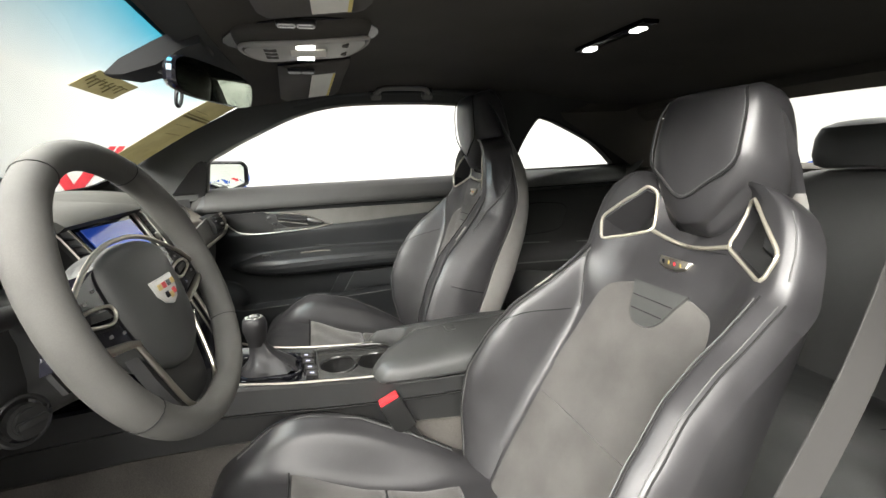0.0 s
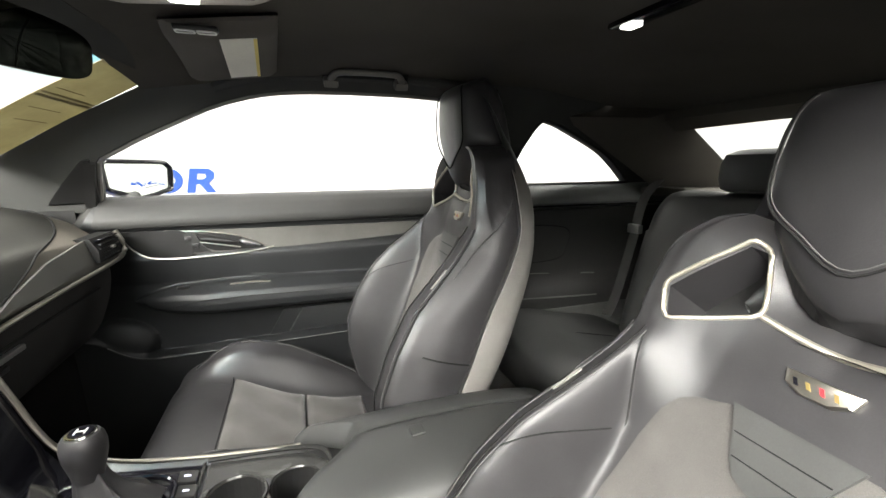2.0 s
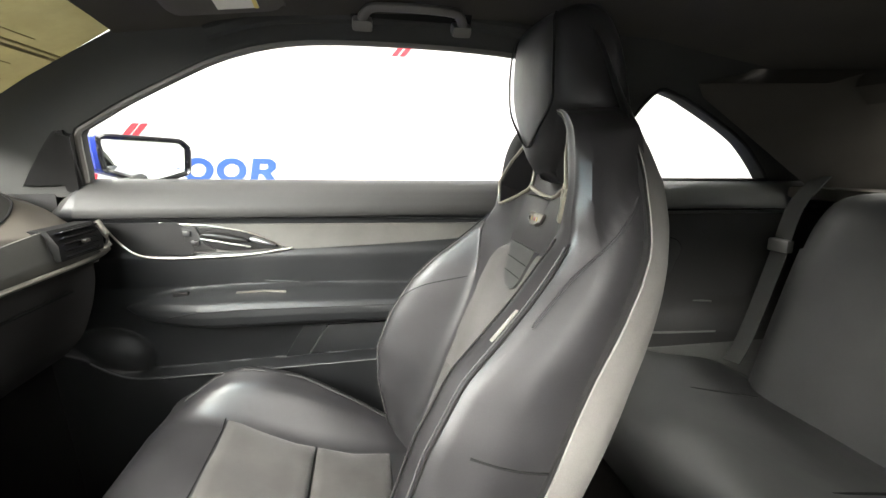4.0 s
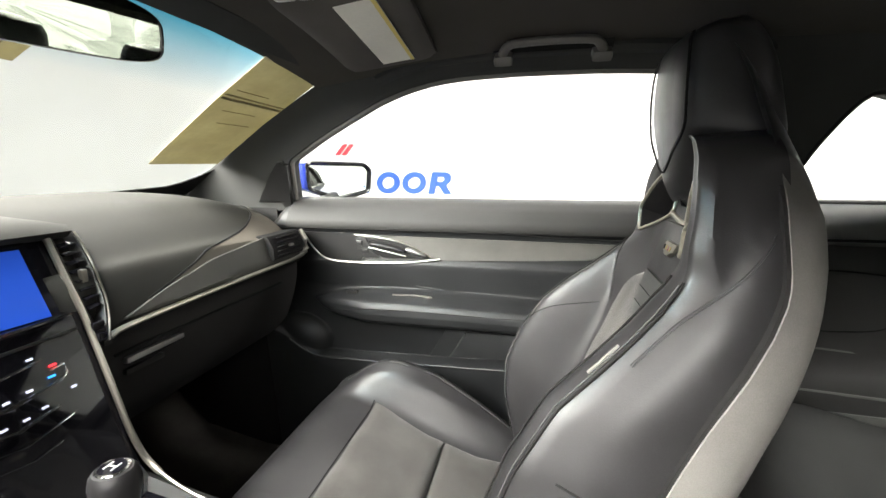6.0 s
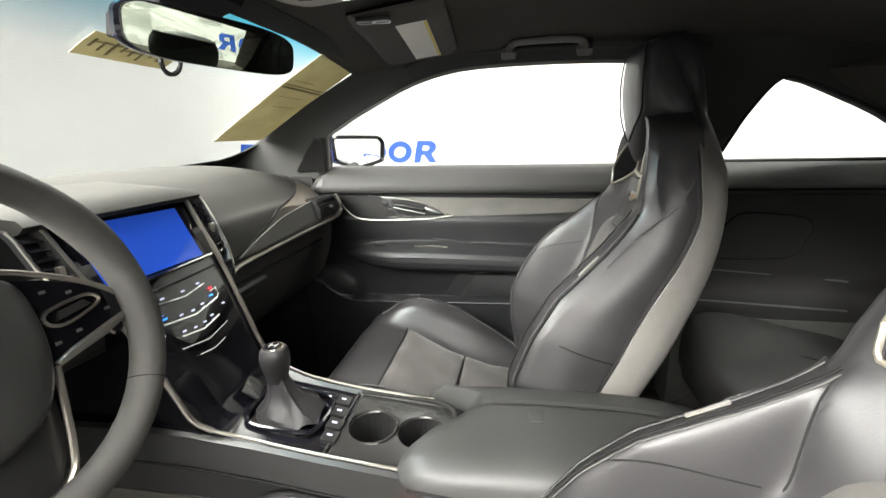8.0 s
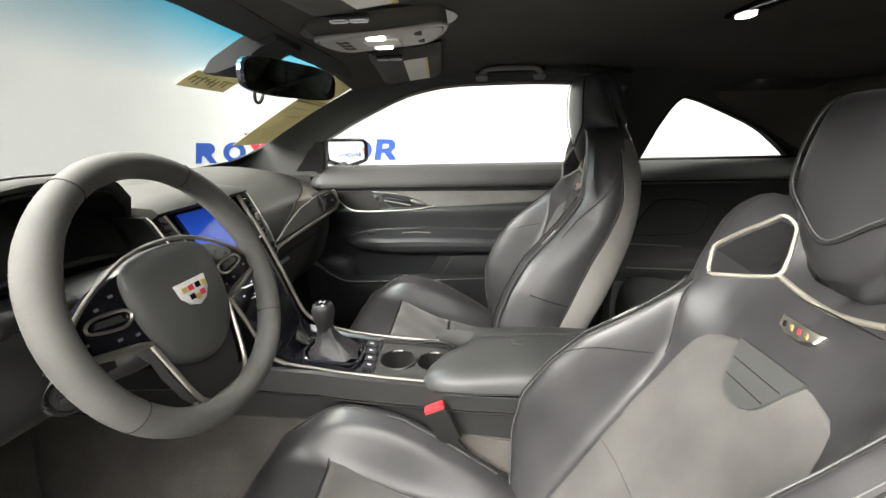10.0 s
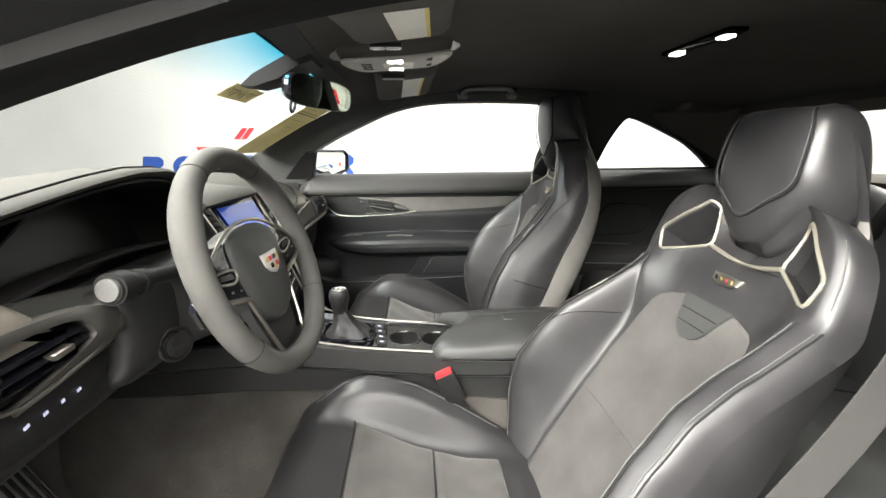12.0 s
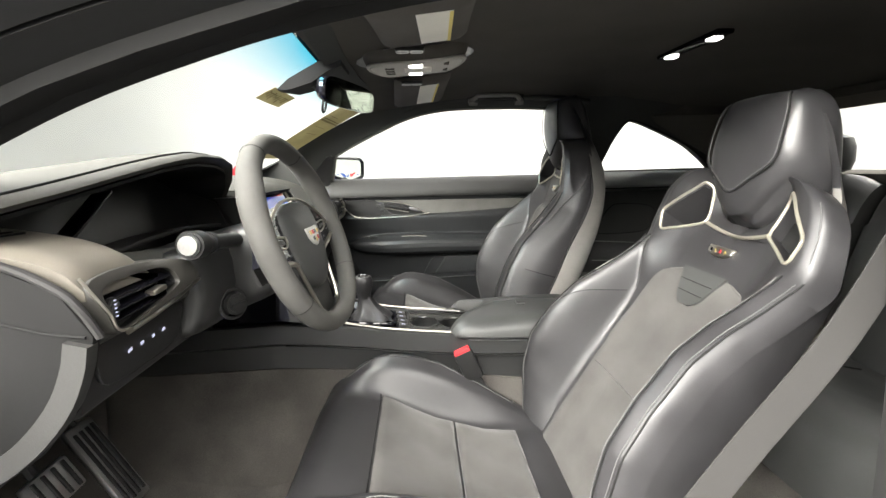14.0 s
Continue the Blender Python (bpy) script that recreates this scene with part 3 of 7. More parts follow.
# floor of the car
rings = []
for y in np.linspace(-0.70, 0.70, 29):
    tunnel = 0.19 * math.exp(-((y / 0.13) ** 4))
    prof = [(-1.5, 0.75), (-1.32, 0.5), (-1.15, 0.33), (-0.95, 0.29), (-0.5, 0.28), (0.0, 0.28), (0.2, 0.33), (0.35, 0.42), (1.1, 0.45)]
    low = [Vector((x, y, z + tunnel)) for x, z in prof]
    rings.append(low + [p - Vector((0, 0, 0.04)) for p in reversed(low)])
tagged(part("floor_carpet", loft(rings), CARPET), "dark grey carpeted car floor with a raised tunnel", "carpet", kind="structure")
slab("firewall", (-1.52, -0.7, 0.2), (-1.48, 0.7, 1.0), DARK, "black panel behind the pedals", "panel")
slab("rear_bulkhead", (1.1, -0.72, 0.2), (1.14, 0.72, 1.0), DARK, "black panel behind the rear seat", "panel")
slab("door_sill", (-1.1, -0.79, 0.18), (1.0, -0.70, 0.36), PLASTIC, "black plastic driver door sill", "sill")
slab("bonnet", (-2.35, -0.75, 0.60), (-1.27, 0.75, 0.93), BLUE, "glossy blue bonnet ahead of the windscreen", "bonnet")
slab("front_wing", (-2.35, -0.88, 0.2), (-1.03, -0.76, 0.95), BLUE, "glossy blue front wing ahead of the open door", "body panel")
slab("front_wing", (-2.35, 0.76, 0.2), (-1.21, 0.88, 0.95), BLUE, "glossy blue front wing on the passenger side", "body panel")
slab("kick_panel", (-1.5, 0.70, 0.2), (-0.86, 0.74, 1.0), DARK, "black trim panel at the passenger footwell", "panel")
slab("kick_panel", (-1.5, -0.74, 0.2), (-1.02, -0.70, 0.95), DARK, "black trim panel at the driver footwell", "panel")
slab("body_side", (-1.2, 0.80, 0.18), (1.4, 0.88, 0.97), BLUE, "glossy blue outer side of the car", "body panel")
slab("body_side", (0.2, -0.80, 0.18), (1.4, -0.74, 0.97), BLUE, "glossy blue outer side of the car", "body panel")


# ---- passenger door ----
door = thing("passenger_door", (-0.3, 0.70, 0.36), "closed black car door with woven trim and padded armrest", "car door")
DOOR_Z = [1.020, 1.014, 1.000, 0.985, 0.972, 0.966, 0.955, 0.948, 0.942, 0.93, 0.90, 0.872, 0.862, 0.850, 0.82, 0.795, 0.74, 0.70, 0.67, 0.63, 0.5, 0.34]
DOOR_Y = [0.722, 0.702, 0.685, 0.676, 0.670, 0.668, 0.668, 0.671, 0.682, 0.688, 0.690, 0.690, 0.684, 0.685, 0.692, 0.699, 0.702, 0.704, 0.706, 0.708, 0.708, 0.712]
PAD_S = [0, 0.04, 0.10, 0.22, 0.42, 0.58, 0.66, 0.74, 0.84, 0.92, 1.0]
PAD_D = [0, 0.42, 0.74, 0.93, 1.0, 0.985, 0.93, 0.86, 0.52, 0.16, 0.0]


def pocket_z(x):
    return lerp(x, [-0.95, -0.86, -0.833, -0.80, -0.775, -0.751, -0.70, -0.573, -0.229, 0.2], [0.70, 0.672, 0.655, 0.630, 0.617, 0.610, 0.608, 0.610, 0.618, 0.625])


def door_y(x, z):
    y = lerp(z, DOOR_Z[::-1], DOOR_Y[::-1])
    lo = lerp(x, [-0.765, -0.75, -0.722, -0.668, -0.56, -0.36, 0.2], [0.752, 0.744, 0.726, 0.713, 0.705, 0.706, 0.704])
    hi = lerp(x, [-0.765, -0.75, -0.712, -0.661, -0.54, -0.40, -0.16, 0.2], [0.753, 0.762, 0.777, 0.789, 0.796, 0.795, 0.785, 0.775])
    if x > -0.765 and lo < z < hi:
        y -= 0.074 * min(1, (x + 0.765) / 0.17) ** 0.62 * lerp((z - lo) / (hi - lo), PAD_S, PAD_D)
    y -= 0.036 * max(0, 1 - ((x + 0.818) / 0.094) ** 2 - ((z - 0.636) / 0.072) ** 2) ** 0.6
    k = min(1, max(0, (pocket_z(x) - z) / 0.010))
    return y - k * (y - lerp(z, [0.34, 0.5, 0.66], [0.698, 0.682, 0.668]))


rings = []
zs = sorted(set([round(float(v), 4) for v in np.linspace(0.27, 0.60, 16)] + [round(float(v), 4) for v in np.linspace(0.60, 0.80, 81)] + [round(float(v), 4) for v in np.linspace(0.80, 1.02, 56)]), reverse=True)
for x in sorted(set([round(float(v), 4) for v in np.linspace(-0.90, -0.60, 61)] + [round(float(v), 4) for v in np.linspace(-0.60, 0.20, 41)])):
    row = [Vector((x, door_y(x, min(z, cap)), min(z, cap))) for cap in (lerp(x, [-0.90, -0.84, -0.80], [0.93, 0.955, 1.03]),) for z in zs]
    rings.append(row + [Vector((x, 0.76, 0.27)), Vector((x, 0.76, row[0].z))])
door_panel = part("door_panel", loft(rings), DOORSKIN, door, smooth=50)


def on_door(a, b, d):
    return Vector((a, door_y(a, b) - d, b))


def strip(points, lift=0.002):
    return [on_door(a, b, lift) for a, b in points]


def curve2(points, n):
    return [(p.x, p.y) for p in dense([(a, b, 0) for a, b in points], n)]


rows = []
for x in np.linspace(-0.885, 0.198, 54):
    sink = max(0.0, (-0.815 - x) / 0.07)
    row = [on_door(x, z, 0.003) + Vector((0, 0.035 * sink, -0.055 * sink * (z - 0.93) / 0.09)) for z in np.linspace(1.018, 0.9475, 16)]
    rows.append(row + [p + Vector((0, 0.008, -0.001)) for p in reversed(row)])
part("top_pad", loft(rows), DOORTOP, door, "soft matt pad along the top of the door", smooth=50)
top, low = curve2([(-0.70, 0.934), (-0.45, 0.930), (-0.2, 0.928), (0.15, 0.925)], 24), curve2([(-0.70, 0.868), (-0.42, 0.874), (-0.2, 0.882), (-0.02, 0.893), (0.15, 0.912)], 24)
rows = []
for (a, b), (c, d) in zip(top, low):
    row = [on_door(a + (c - a) * k, b + (d - b) * k, 0.005) for k in np.linspace(0, 1, 6)]
    rows.append(row + [p + Vector((0, 0.004, 0)) for p in reversed(row)])
part("woven_inlay", loft(rows), TRIM_LIT, door, "grey-brown woven trim inlay")
bezel = curve2([(-0.775, 0.937), (-0.765, 0.915), (-0.745, 0.888), (-0.715, 0.868), (-0.66, 0.862), (-0.57, 0.863), (-0.49, 0.867), (-0.417, 0.877)], 30)
part("bezel_edge", tube(strip(bezel, 0.007), 0.0021, 8), CHROME, door, "satin chrome bezel edge")
fill = [(-0.772, 0.936)] + curve2([(-0.76, 0.915), (-0.742, 0.890), (-0.712, 0.871), (-0.62, 0.867)], 12) + [(-0.60, 0.885), (-0.61, 0.92), (-0.64, 0.936)]
part("tweeter_grille", plate(fill, [], lambda a, b, d: on_door(a, b, 0.009 - d), 0.006), HARD, door)
part("cup_line", tube(strip(curve2([(-0.672, 0.935), (-0.62, 0.931), (-0.575, 0.927), (-0.509, 0.914), (-0.47, 0.897), (-0.437, 0.880)], 24), 0.007), [0.0022] * 8 + [0.0015] * 16, 8), CHROME, door, "satin chrome line over the handle")
lockp = [(-0.655, 0.929), (-0.604, 0.925), (-0.592, 0.893), (-0.570, 0.876), (-0.606, 0.873), (-0.632, 0.895)]
part("lock_panel", plate(lockp, [], lambda a, b, d: on_door(a, b, 0.011 - d), 0.008, 0.002), PLASTIC, door, "dark lock switch panel")
for a, b in ((-0.622, 0.912), (-0.607, 0.892)):
    part("lock_button", block((0.016, 0.005, 0.012), 0.002, at=on_door(a, b, 0.012)), HARD, door)
pod = curve2([(-0.602, 0.924), (-0.590, 0.893), (-0.560, 0.876), (-0.50, 0.876), (-0.444, 0.880), (-0.475, 0.900), (-0.515, 0.914), (-0.56, 0.922)], 36)
part("handle_cup", plate(pod, [], lambda a, b, d: on_door(a, b, 0.010 - d), 0.008, 0.002), DARK, door, "dark recess behind the handle")
lever = [[on_door(a, b + 0.9 * h * math.sin(t), 0.011 + 0.010 * max(0, math.cos(t))) for t in (2 * math.pi * q / 12 for q in range(12))] for (a, b), h in zip(curve2([(-0.594, 0.911), (-0.575, 0.908), (-0.55, 0.904), (-0.525, 0.900), (-0.505, 0.896)], 12), [0.003, 0.006, 0.008, 0.009, 0.0095, 0.0095, 0.009, 0.008, 0.007, 0.006, 0.005, 0.003])]
part("pull_lever", loft(lever), HARD, door, "dark pull lever in the cup", smooth=50)
part("lever_edge", tube(strip(curve2([(-0.596, 0.902), (-0.565, 0.896), (-0.53, 0.889), (-0.50, 0.883)], 14), 0.016), 0.0017, 8), CHROME, door, "chrome edge of the pull lever")
tip = [[on_door(a, b + h * math.sin(t), 0.010 + 0.008 * max(0, math.cos(t))) for t in (2 * math.pi * q / 10 for q in range(10))] for (a, b), h in zip(curve2([(-0.500, 0.900), (-0.485, 0.896), (-0.465, 0.890), (-0.450, 0.885)], 8), [0.003, 0.006, 0.007, 0.0065, 0.0055, 0.004, 0.003, 0.001])]
part("handle_tip", loft(tip), ALLOY, door, "bright wedge at the end of the handle", smooth=50)
part("armrest_lamp_strip", ribbon(strip([(-0.534, 0.785), (-0.48, 0.786), (-0.433, 0.784)], 0.006), 0.0035, 0.003, (0, 0, 1)), CHROME, door)
part("window_switch", block((0.030, 0.012, 0.010), 0.002, at=on_door(-0.647, 0.782, 0.004)), HARD, door)
part("switch_edge", block((0.020, 0.003, 0.004), 0.001, at=on_door(-0.645, 0.785, 0.011)), ALLOY, door)
part("pocket_edge", tube([on_door(x, pocket_z(x) - 0.010, 0.0015) for x in np.linspace(-0.83, 0.19, 60)], 0.0022, 6), LEATHER_GREY, door)
part("pocket_divider", plate([(-0.405, 0.688), (-0.352, 0.688), (-0.395, 0.616), (-0.450, 0.614)], [], lambda a, b, d: on_door(a, b, 0.003 - d), 0.004, 0.001), DOORSKIN, door)
part("pocket_flap", plate([(-0.350, 0.690), (0.19, 0.694), (0.19, 0.630), (-0.392, 0.622)], [], lambda a, b, d: on_door(a, b, 0.010 - d), 0.012, 0.003), DOORSKIN, door)
part("divider_line", tube(strip([(-0.353, 0.687), (-0.374, 0.652), (-0.394, 0.620)], 0.010), 0.0022, 6), LEATHER_GREY, door)
part("upper_seam", tube(strip([(x, lerp(x, [-0.78, -0.29, -0.13, 0.19], [0.944, 0.944, 0.938, 0.932])) for x in np.linspace(-0.77, 0.19, 40)], 0.001), 0.0022, 6), SEAM, door)
part("upper_ridge", tube(strip([(x, lerp(x, [-0.63, -0.48, -0.13, 0.19], [0.972, 0.966, 0.957, 0.952])) for x in np.linspace(-0.63, 0.19, 30)], -0.0005), 0.0024, 6), DOORSKIN, door)
part("armrest_stitching", tube([on_door(x, lerp(x, [-0.66, -0.60, -0.48, -0.17, 0.19], [0.742, 0.757, 0.759, 0.755, 0.752]), 0.0006) for x in np.linspace(-0.66, 0.19, 40)], 0.0012, 6), SEAM, door)
part("recess_seam", tube(strip([(-0.482, 0.8025), (-0.44, 0.799), (-0.408, 0.795)], 0.0005), 0.0012, 6), LEATHER_GREY, door)

# ---- outside mirror ----
omir = thing("door_mirror", (-0.76, 0.93, 0.97), "blue door mirror with black rim and silvered glass", "door mirror")
mq = [(-0.828, 0.814, 1.108), (-0.73, 0.971, 1.105), (-0.719, 0.989, 1.088), (-0.722, 0.983, 1.027), (-0.772, 0.901, 1.005), (-0.825, 0.817, 1.037)]
loop = []
for i, p in enumerate(mq):
    a, p, b = Vector(mq[i - 1]), Vector(p), Vector(mq[(i + 1) % len(mq)])
    loop += [p + (a - p) * 0.14, p + (a + b - 2 * p) * 0.035, p + (b - p) * 0.14]
loop = dense(loop, 54, closed=True)
mc = sum((Vector(p) for p in mq), Vector()) / len(mq)
mn = Vector((0.875, -0.484, 0.012)).normalized()
part("housing", loft([[mc + (p - mc) * k - mn * d for p in loop] for k, d in ((1.05, 0.006), (1.10, 0.012), (1.1, 0.05), (0.8, 0.10), (0.4, 0.125))]), BLUE, omir, "glossy blue mirror housing")
part("rim", tube([mc + (p - mc) * 1.05 + mn * 0.004 for p in loop], 0.006, 8, closed=True), GLOSS, omir)
part("mirror_glass", loft([[mc + (p - mc) * k + mn * (0.001 + 0.0020 * (1 - k * k)) for p in loop] for k in (1.03, 0.9, 0.75, 0.6, 0.45, 0.3, 0.15, 0.02)], caps=False), MIRROR, omir, smooth=60)
part("mirror_foot", tube([(-0.82, 0.74, 0.99), (-0.80, 0.82, 0.99), (-0.79, 0.89, 1.01)], [0.03, 0.024, 0.02], 10), HARD, omir)

# ---- rear quarter and rear seat ----
quarter = thing("rear_quarter_panel", (0.6, 0.69, 0.4), "dark rear side panel with ledge and speaker", "side panel")
QZ = [1.03, 1.02, 0.985, 0.962, 0.955, 0.945, 0.90, 0.80, 0.72, 0.70, 0.66, 0.60, 0.26]
QY = [0.70, 0.672, 0.645, 0.640, 0.655, 0.668, 0.672, 0.668, 0.655, 0.610, 0.600, 0.615, 0.62]
rings = []
for x in np.linspace(0.205, 1.05, 26):
    zs = [p.y for p in dense([(0, z, 0) for z in QZ], 40)]
    rings.append([Vector((x, lerp(z, QZ[::-1], QY[::-1]) - 0.05 * max(0, x - 0.75), z)) for z in zs] + [Vector((x, 0.74, 0.26)), Vector((x, 0.74, 1.03))])
part("panel", loft(rings), QUARTER, quarter)
spo = [(p.x, p.y) for p in dense([(0.275, 0.79, 0), (0.33, 0.872, 0), (0.375, 0.892, 0), (0.49, 0.884, 0), (0.524, 0.862, 0), (0.515, 0.825, 0), (0.475, 0.778, 0), (0.29, 0.772, 0)], 48, closed=True)]


def on_quarter(x, z, d):
    return Vector((x, lerp(z, QZ[::-1], QY[::-1]) - d, z))


part("speaker_cover", plate(spo, [], lambda a, b, d: on_quarter(a, b, 0.009 - d), 0.005, 0.001), DOORTOP, quarter)
part("speaker_seam", tube([on_quarter(x, z, 0.006) for x, z in spo], 0.0028, 6, closed=True), SEAM, quarter)
for x0, z0, x1, z1 in ((0.24, 0.742, 0.62, 0.716), (0.24, 0.670, 0.60, 0.655), (0.24, 0.625, 0.60, 0.614)):
    part("ledge_rib", tube([on_quarter(x0 + (x1 - x0) * k, z0 + (z1 - z0) * k, 0.001) for k in np.linspace(0, 1, 12)], 0.004, 8), QUARTER, quarter)
# Sheet in a darker material, so the side below the lit ledge looks shaded.
rows = []
for x in np.linspace(0.207, 1.0, 24):
    row = [on_quarter(x, z, 0.004) - Vector((0, 0.05 * max(0, x - 0.75), 0)) for z in np.linspace(0.944, 0.62, 24)]
    rows.append(row + [p + Vector((0, 0.01, 0)) for p in reversed(row)])
part("lower_panel", loft(rows), DOORTOP, quarter, "lower side panel below the ledge, darkened to show shade", smooth=50)
part("ledge_seam", tube([(x, 0.639 - 0.05 * max(0, x - 0.75), 0.958) for x in np.linspace(0.21, 1.0, 20)], 0.003, 6), SEAM, quarter)
quarter_d = thing("rear_quarter_panel", (0.6, -0.69, 0.4), "rear side panel beside the rear seat, shade put into its colour", "side panel")
# Mirrored passenger panel; a darker material stands in for the shade on this side.
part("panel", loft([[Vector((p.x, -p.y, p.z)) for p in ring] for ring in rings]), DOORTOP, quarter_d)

# parcel shelf, rear window
shelf = thing("parcel_shelf", (0.95, 0, 1.0), "dark carpeted parcel shelf behind the rear seat", "parcel shelf", kind="structure")
part("shelf", block((0.36, 1.3, 0.03), 0.01, at=(0.98, 0, 1.0)), LINING, shelf)
rear = thing("rear_window", (0.95, 0, 1.05), "sloping clear rear window", "window", kind="structure")
RW = [(-0.47, 0.0), (-0.40, 1.0), (0.40, 1.0), (0.47, 0.0)]


def rear_place(a, b, d):
    return Vector((1.16 - 0.40 * b - 0.10 * (a / 0.5) ** 2 + 0.4 * d, a, 1.03 + 0.205 * b - 0.02 * (a / 0.5) ** 2 + 0.9 * d))


part("pane", loft([[rear_place(a * (0.50 - 0.07 * b), b, 0) for a in np.linspace(-1, 1, 17)] for b in np.linspace(0, 1, 9)], closed=False), PANE, rear).visible_shadow = False
part("window_frame", ribbon([rear_place(a * 0.43, 1.0, -0.01) for a in np.linspace(-1, 1, 15)], 0.07, 0.03, (1, 0, -0.4)), LINING, rear)
for sg in (-1, 1):
    part("corner_pillar", loft([[Vector((rear_place(sg * (0.48 - 0.06 * b), b, 0).x + dx, sg * yy, rear_place(sg * (0.48 - 0.06 * b), b, 0).z + dz)) for dx, yy, dz in ((0.0, 0.47 - 0.06 * b, 0.01), (-0.06, 0.49 - 0.05 * b, -0.012), (-0.26, 0.60 - 0.03 * b, 0.0), (-0.20, 0.66 - 0.05 * b, 0.04))] for b in np.linspace(-0.05, 1.05, 10)]), LINING, rear)

bench = thing("rear_bench", (0.5, 0, 0.42), "black leather rear bench with two moulded seats", "bench")
for sg in (-1, 1):
    rows = []
    for i in range(19):
        y = sg * (0.02 + 0.57 * i / 18)
        u = abs(i / 18 - 0.5) * 2
        b = 0.055 * u**3 - 0.01
        prof = dense([(0.235, 0, 0.44), (0.215, 0, 0.54), (0.235, 0, 0.60 + b), (0.32, 0, 0.615 + b), (0.45, 0, 0.585 + b), (0.60, 0, 0.555 + b), (0.68, 0, 0.54), (0.68, 0, 0.44)], 30)
        e = 0.02 * u**8
        rows.append([Vector((p.x, y, p.z - (e if p.z > 0.5 else 0))) for p in prof])
    part("cushion", loft(rows), LEATHER_GREY, bench)
    rows = []
    for i in range(19):
        y = sg * (0.02 + 0.50 * i / 18)
        u = abs(i / 18 - 0.5) * 2
        b = 0.05 * u**3 - 0.012
        r = 0.05 * u**9
        prof = dense([(0.62 - b + r, 0, 0.54), (0.645 - b + r, 0, 0.66), (0.685 - b + r, 0, 0.82), (0.725 - b + r, 0, 0.95), (0.755 + 0.4 * r, 0, 1.005), (0.80, 0, 1.01), (0.83, 0, 0.95), (0.82, 0, 0.5)], 30)
        rows.append([Vector((p.x, y, p.z - 0.03 * u**6 * (1 if p.z > 0.9 else 0))) for p in prof])
    part("backrest", loft(rows), LEATHER_GREY, bench)
    rows = [[Vector((0.765 + 0.012 * (zz - 1.0) + 0.045 * f * math.cos(t) * 1.0, sg * 0.205 + 0.118 * f * math.copysign(abs(math.sin(t)) ** 0.7, math.sin(t)), zz)) for t in (2 * math.pi * q / 28 for q in range(28))] for zz, f in ((1.018, 0.75), (1.025, 0.93), (1.05, 1.0), (1.09, 0.98), (1.115, 0.88), (1.126, 0.62), (1.129, 0.3))]
    part("headrest", loft(rows), LEATHER_GREY, bench)
    part("cushion_seam", tube(dense([(0.26, sg * 0.14, 0.612), (0.40, sg * 0.16, 0.592), (0.6, sg * 0.17, 0.553)], 12), 0.002, 6), SEAM, bench)
    part("cushion_seam", tube(dense([(0.26, sg * 0.49, 0.614), (0.40, sg * 0.47, 0.594), (0.6, sg * 0.46, 0.553)], 12), 0.002, 6), SEAM, bench)
belt = thing("rear_seat_belt", (0.72, 0.55, 0.9), "dark grey rear seat belt with buckle against the backrest", "seat belt")
part("webbing", ribbon(dense([(0.80, 0.57, 1.04), (0.735, 0.565, 0.97), (0.70, 0.56, 0.84), (0.64, 0.55, 0.66), (0.60, 0.54, 0.60)], 16), 0.046, 0.003, (0.1, 1, 0)), PILLAR, belt)
part("tongue", block((0.02, 0.05, 0.03), 0.004, at=(0.708, 0.562, 0.88)), ALLOY, belt)


# ---- front seats ----
HALF = ([0, 0.1, 0.2, 0.3, 0.4, 0.5, 0.55, 0.6, 0.628, 0.642, 0.656, 0.668, 0.678, 0.684], [0.232, 0.245, 0.247, 0.238, 0.222, 0.205, 0.199, 0.192, 0.184, 0.176, 0.166, 0.150, 0.132, 0.108])
SHELL_EDGE = ([0, 0.25, 0.30, 0.36, 0.42, 0.48, 0.52, 0.557, 0.575, 0.61, 0.65, 0.68, 0.71, 0.74, 0.765, 0.80], [0.006, 0.010, 0.015, 0.019, 0.026, 0.036, 0.039, 0.037, 0.032, 0.016, 0.0, -0.010, -0.020, -0.040, -0.058, -0.088])
SHELL_BACK = ([-0.06, 0.245, 0.33, 0.37, 0.44, 0.48, 0.53, 0.596, 0.645, 0.675, 0.70, 0.72, 0.745, 0.765, 0.780, 0.790, 0.797], [0.090, 0.099, 0.110, 0.113, 0.113, 0.111, 0.106, 0.094, 0.080, 0.063, 0.045, 0.027, 0.001, -0.023, -0.043, -0.060, -0.080])
SPOT = [0, 0.42, 0.56, 0.70, 0.84, 0.94, 1.0]
FRONT = {
    0.55: [0.0, -0.004, -0.010, -0.024, -0.031, -0.021, 0.018],
    0.60: [0.010, -0.010, -0.020, -0.034, -0.043, -0.033, -0.002],
    0.64: [0.030, -0.015, -0.028, -0.046, -0.055, -0.046, -0.014],
    0.68: [0.030, -0.010, -0.034, -0.054, -0.063, -0.053, -0.025],
    0.70: [0.010, -0.010, -0.034, -0.055, -0.060, -0.052, -0.036],
}
FRONT_W = sorted(FRONT)


def crease_v(w):
    """Where the bolster meets the yoke and the centre panels."""
    return lerp(w, [0, 0.1, 0.24, 0.42, 0.5, 0.56], [0.126, 0.137, 0.143, 0.143, 0.153, 0.163])


def bolster_u(w):
    return lerp(w, [0, 0.05, 0.13, 0.20, 0.28, 0.36, 0.42, 0.46, 0.50, 0.54, 0.56], [-0.02, -0.05, -0.10, -0.126, -0.126, -0.112, -0.085, -0.064, -0.046, -0.032, -0.026])


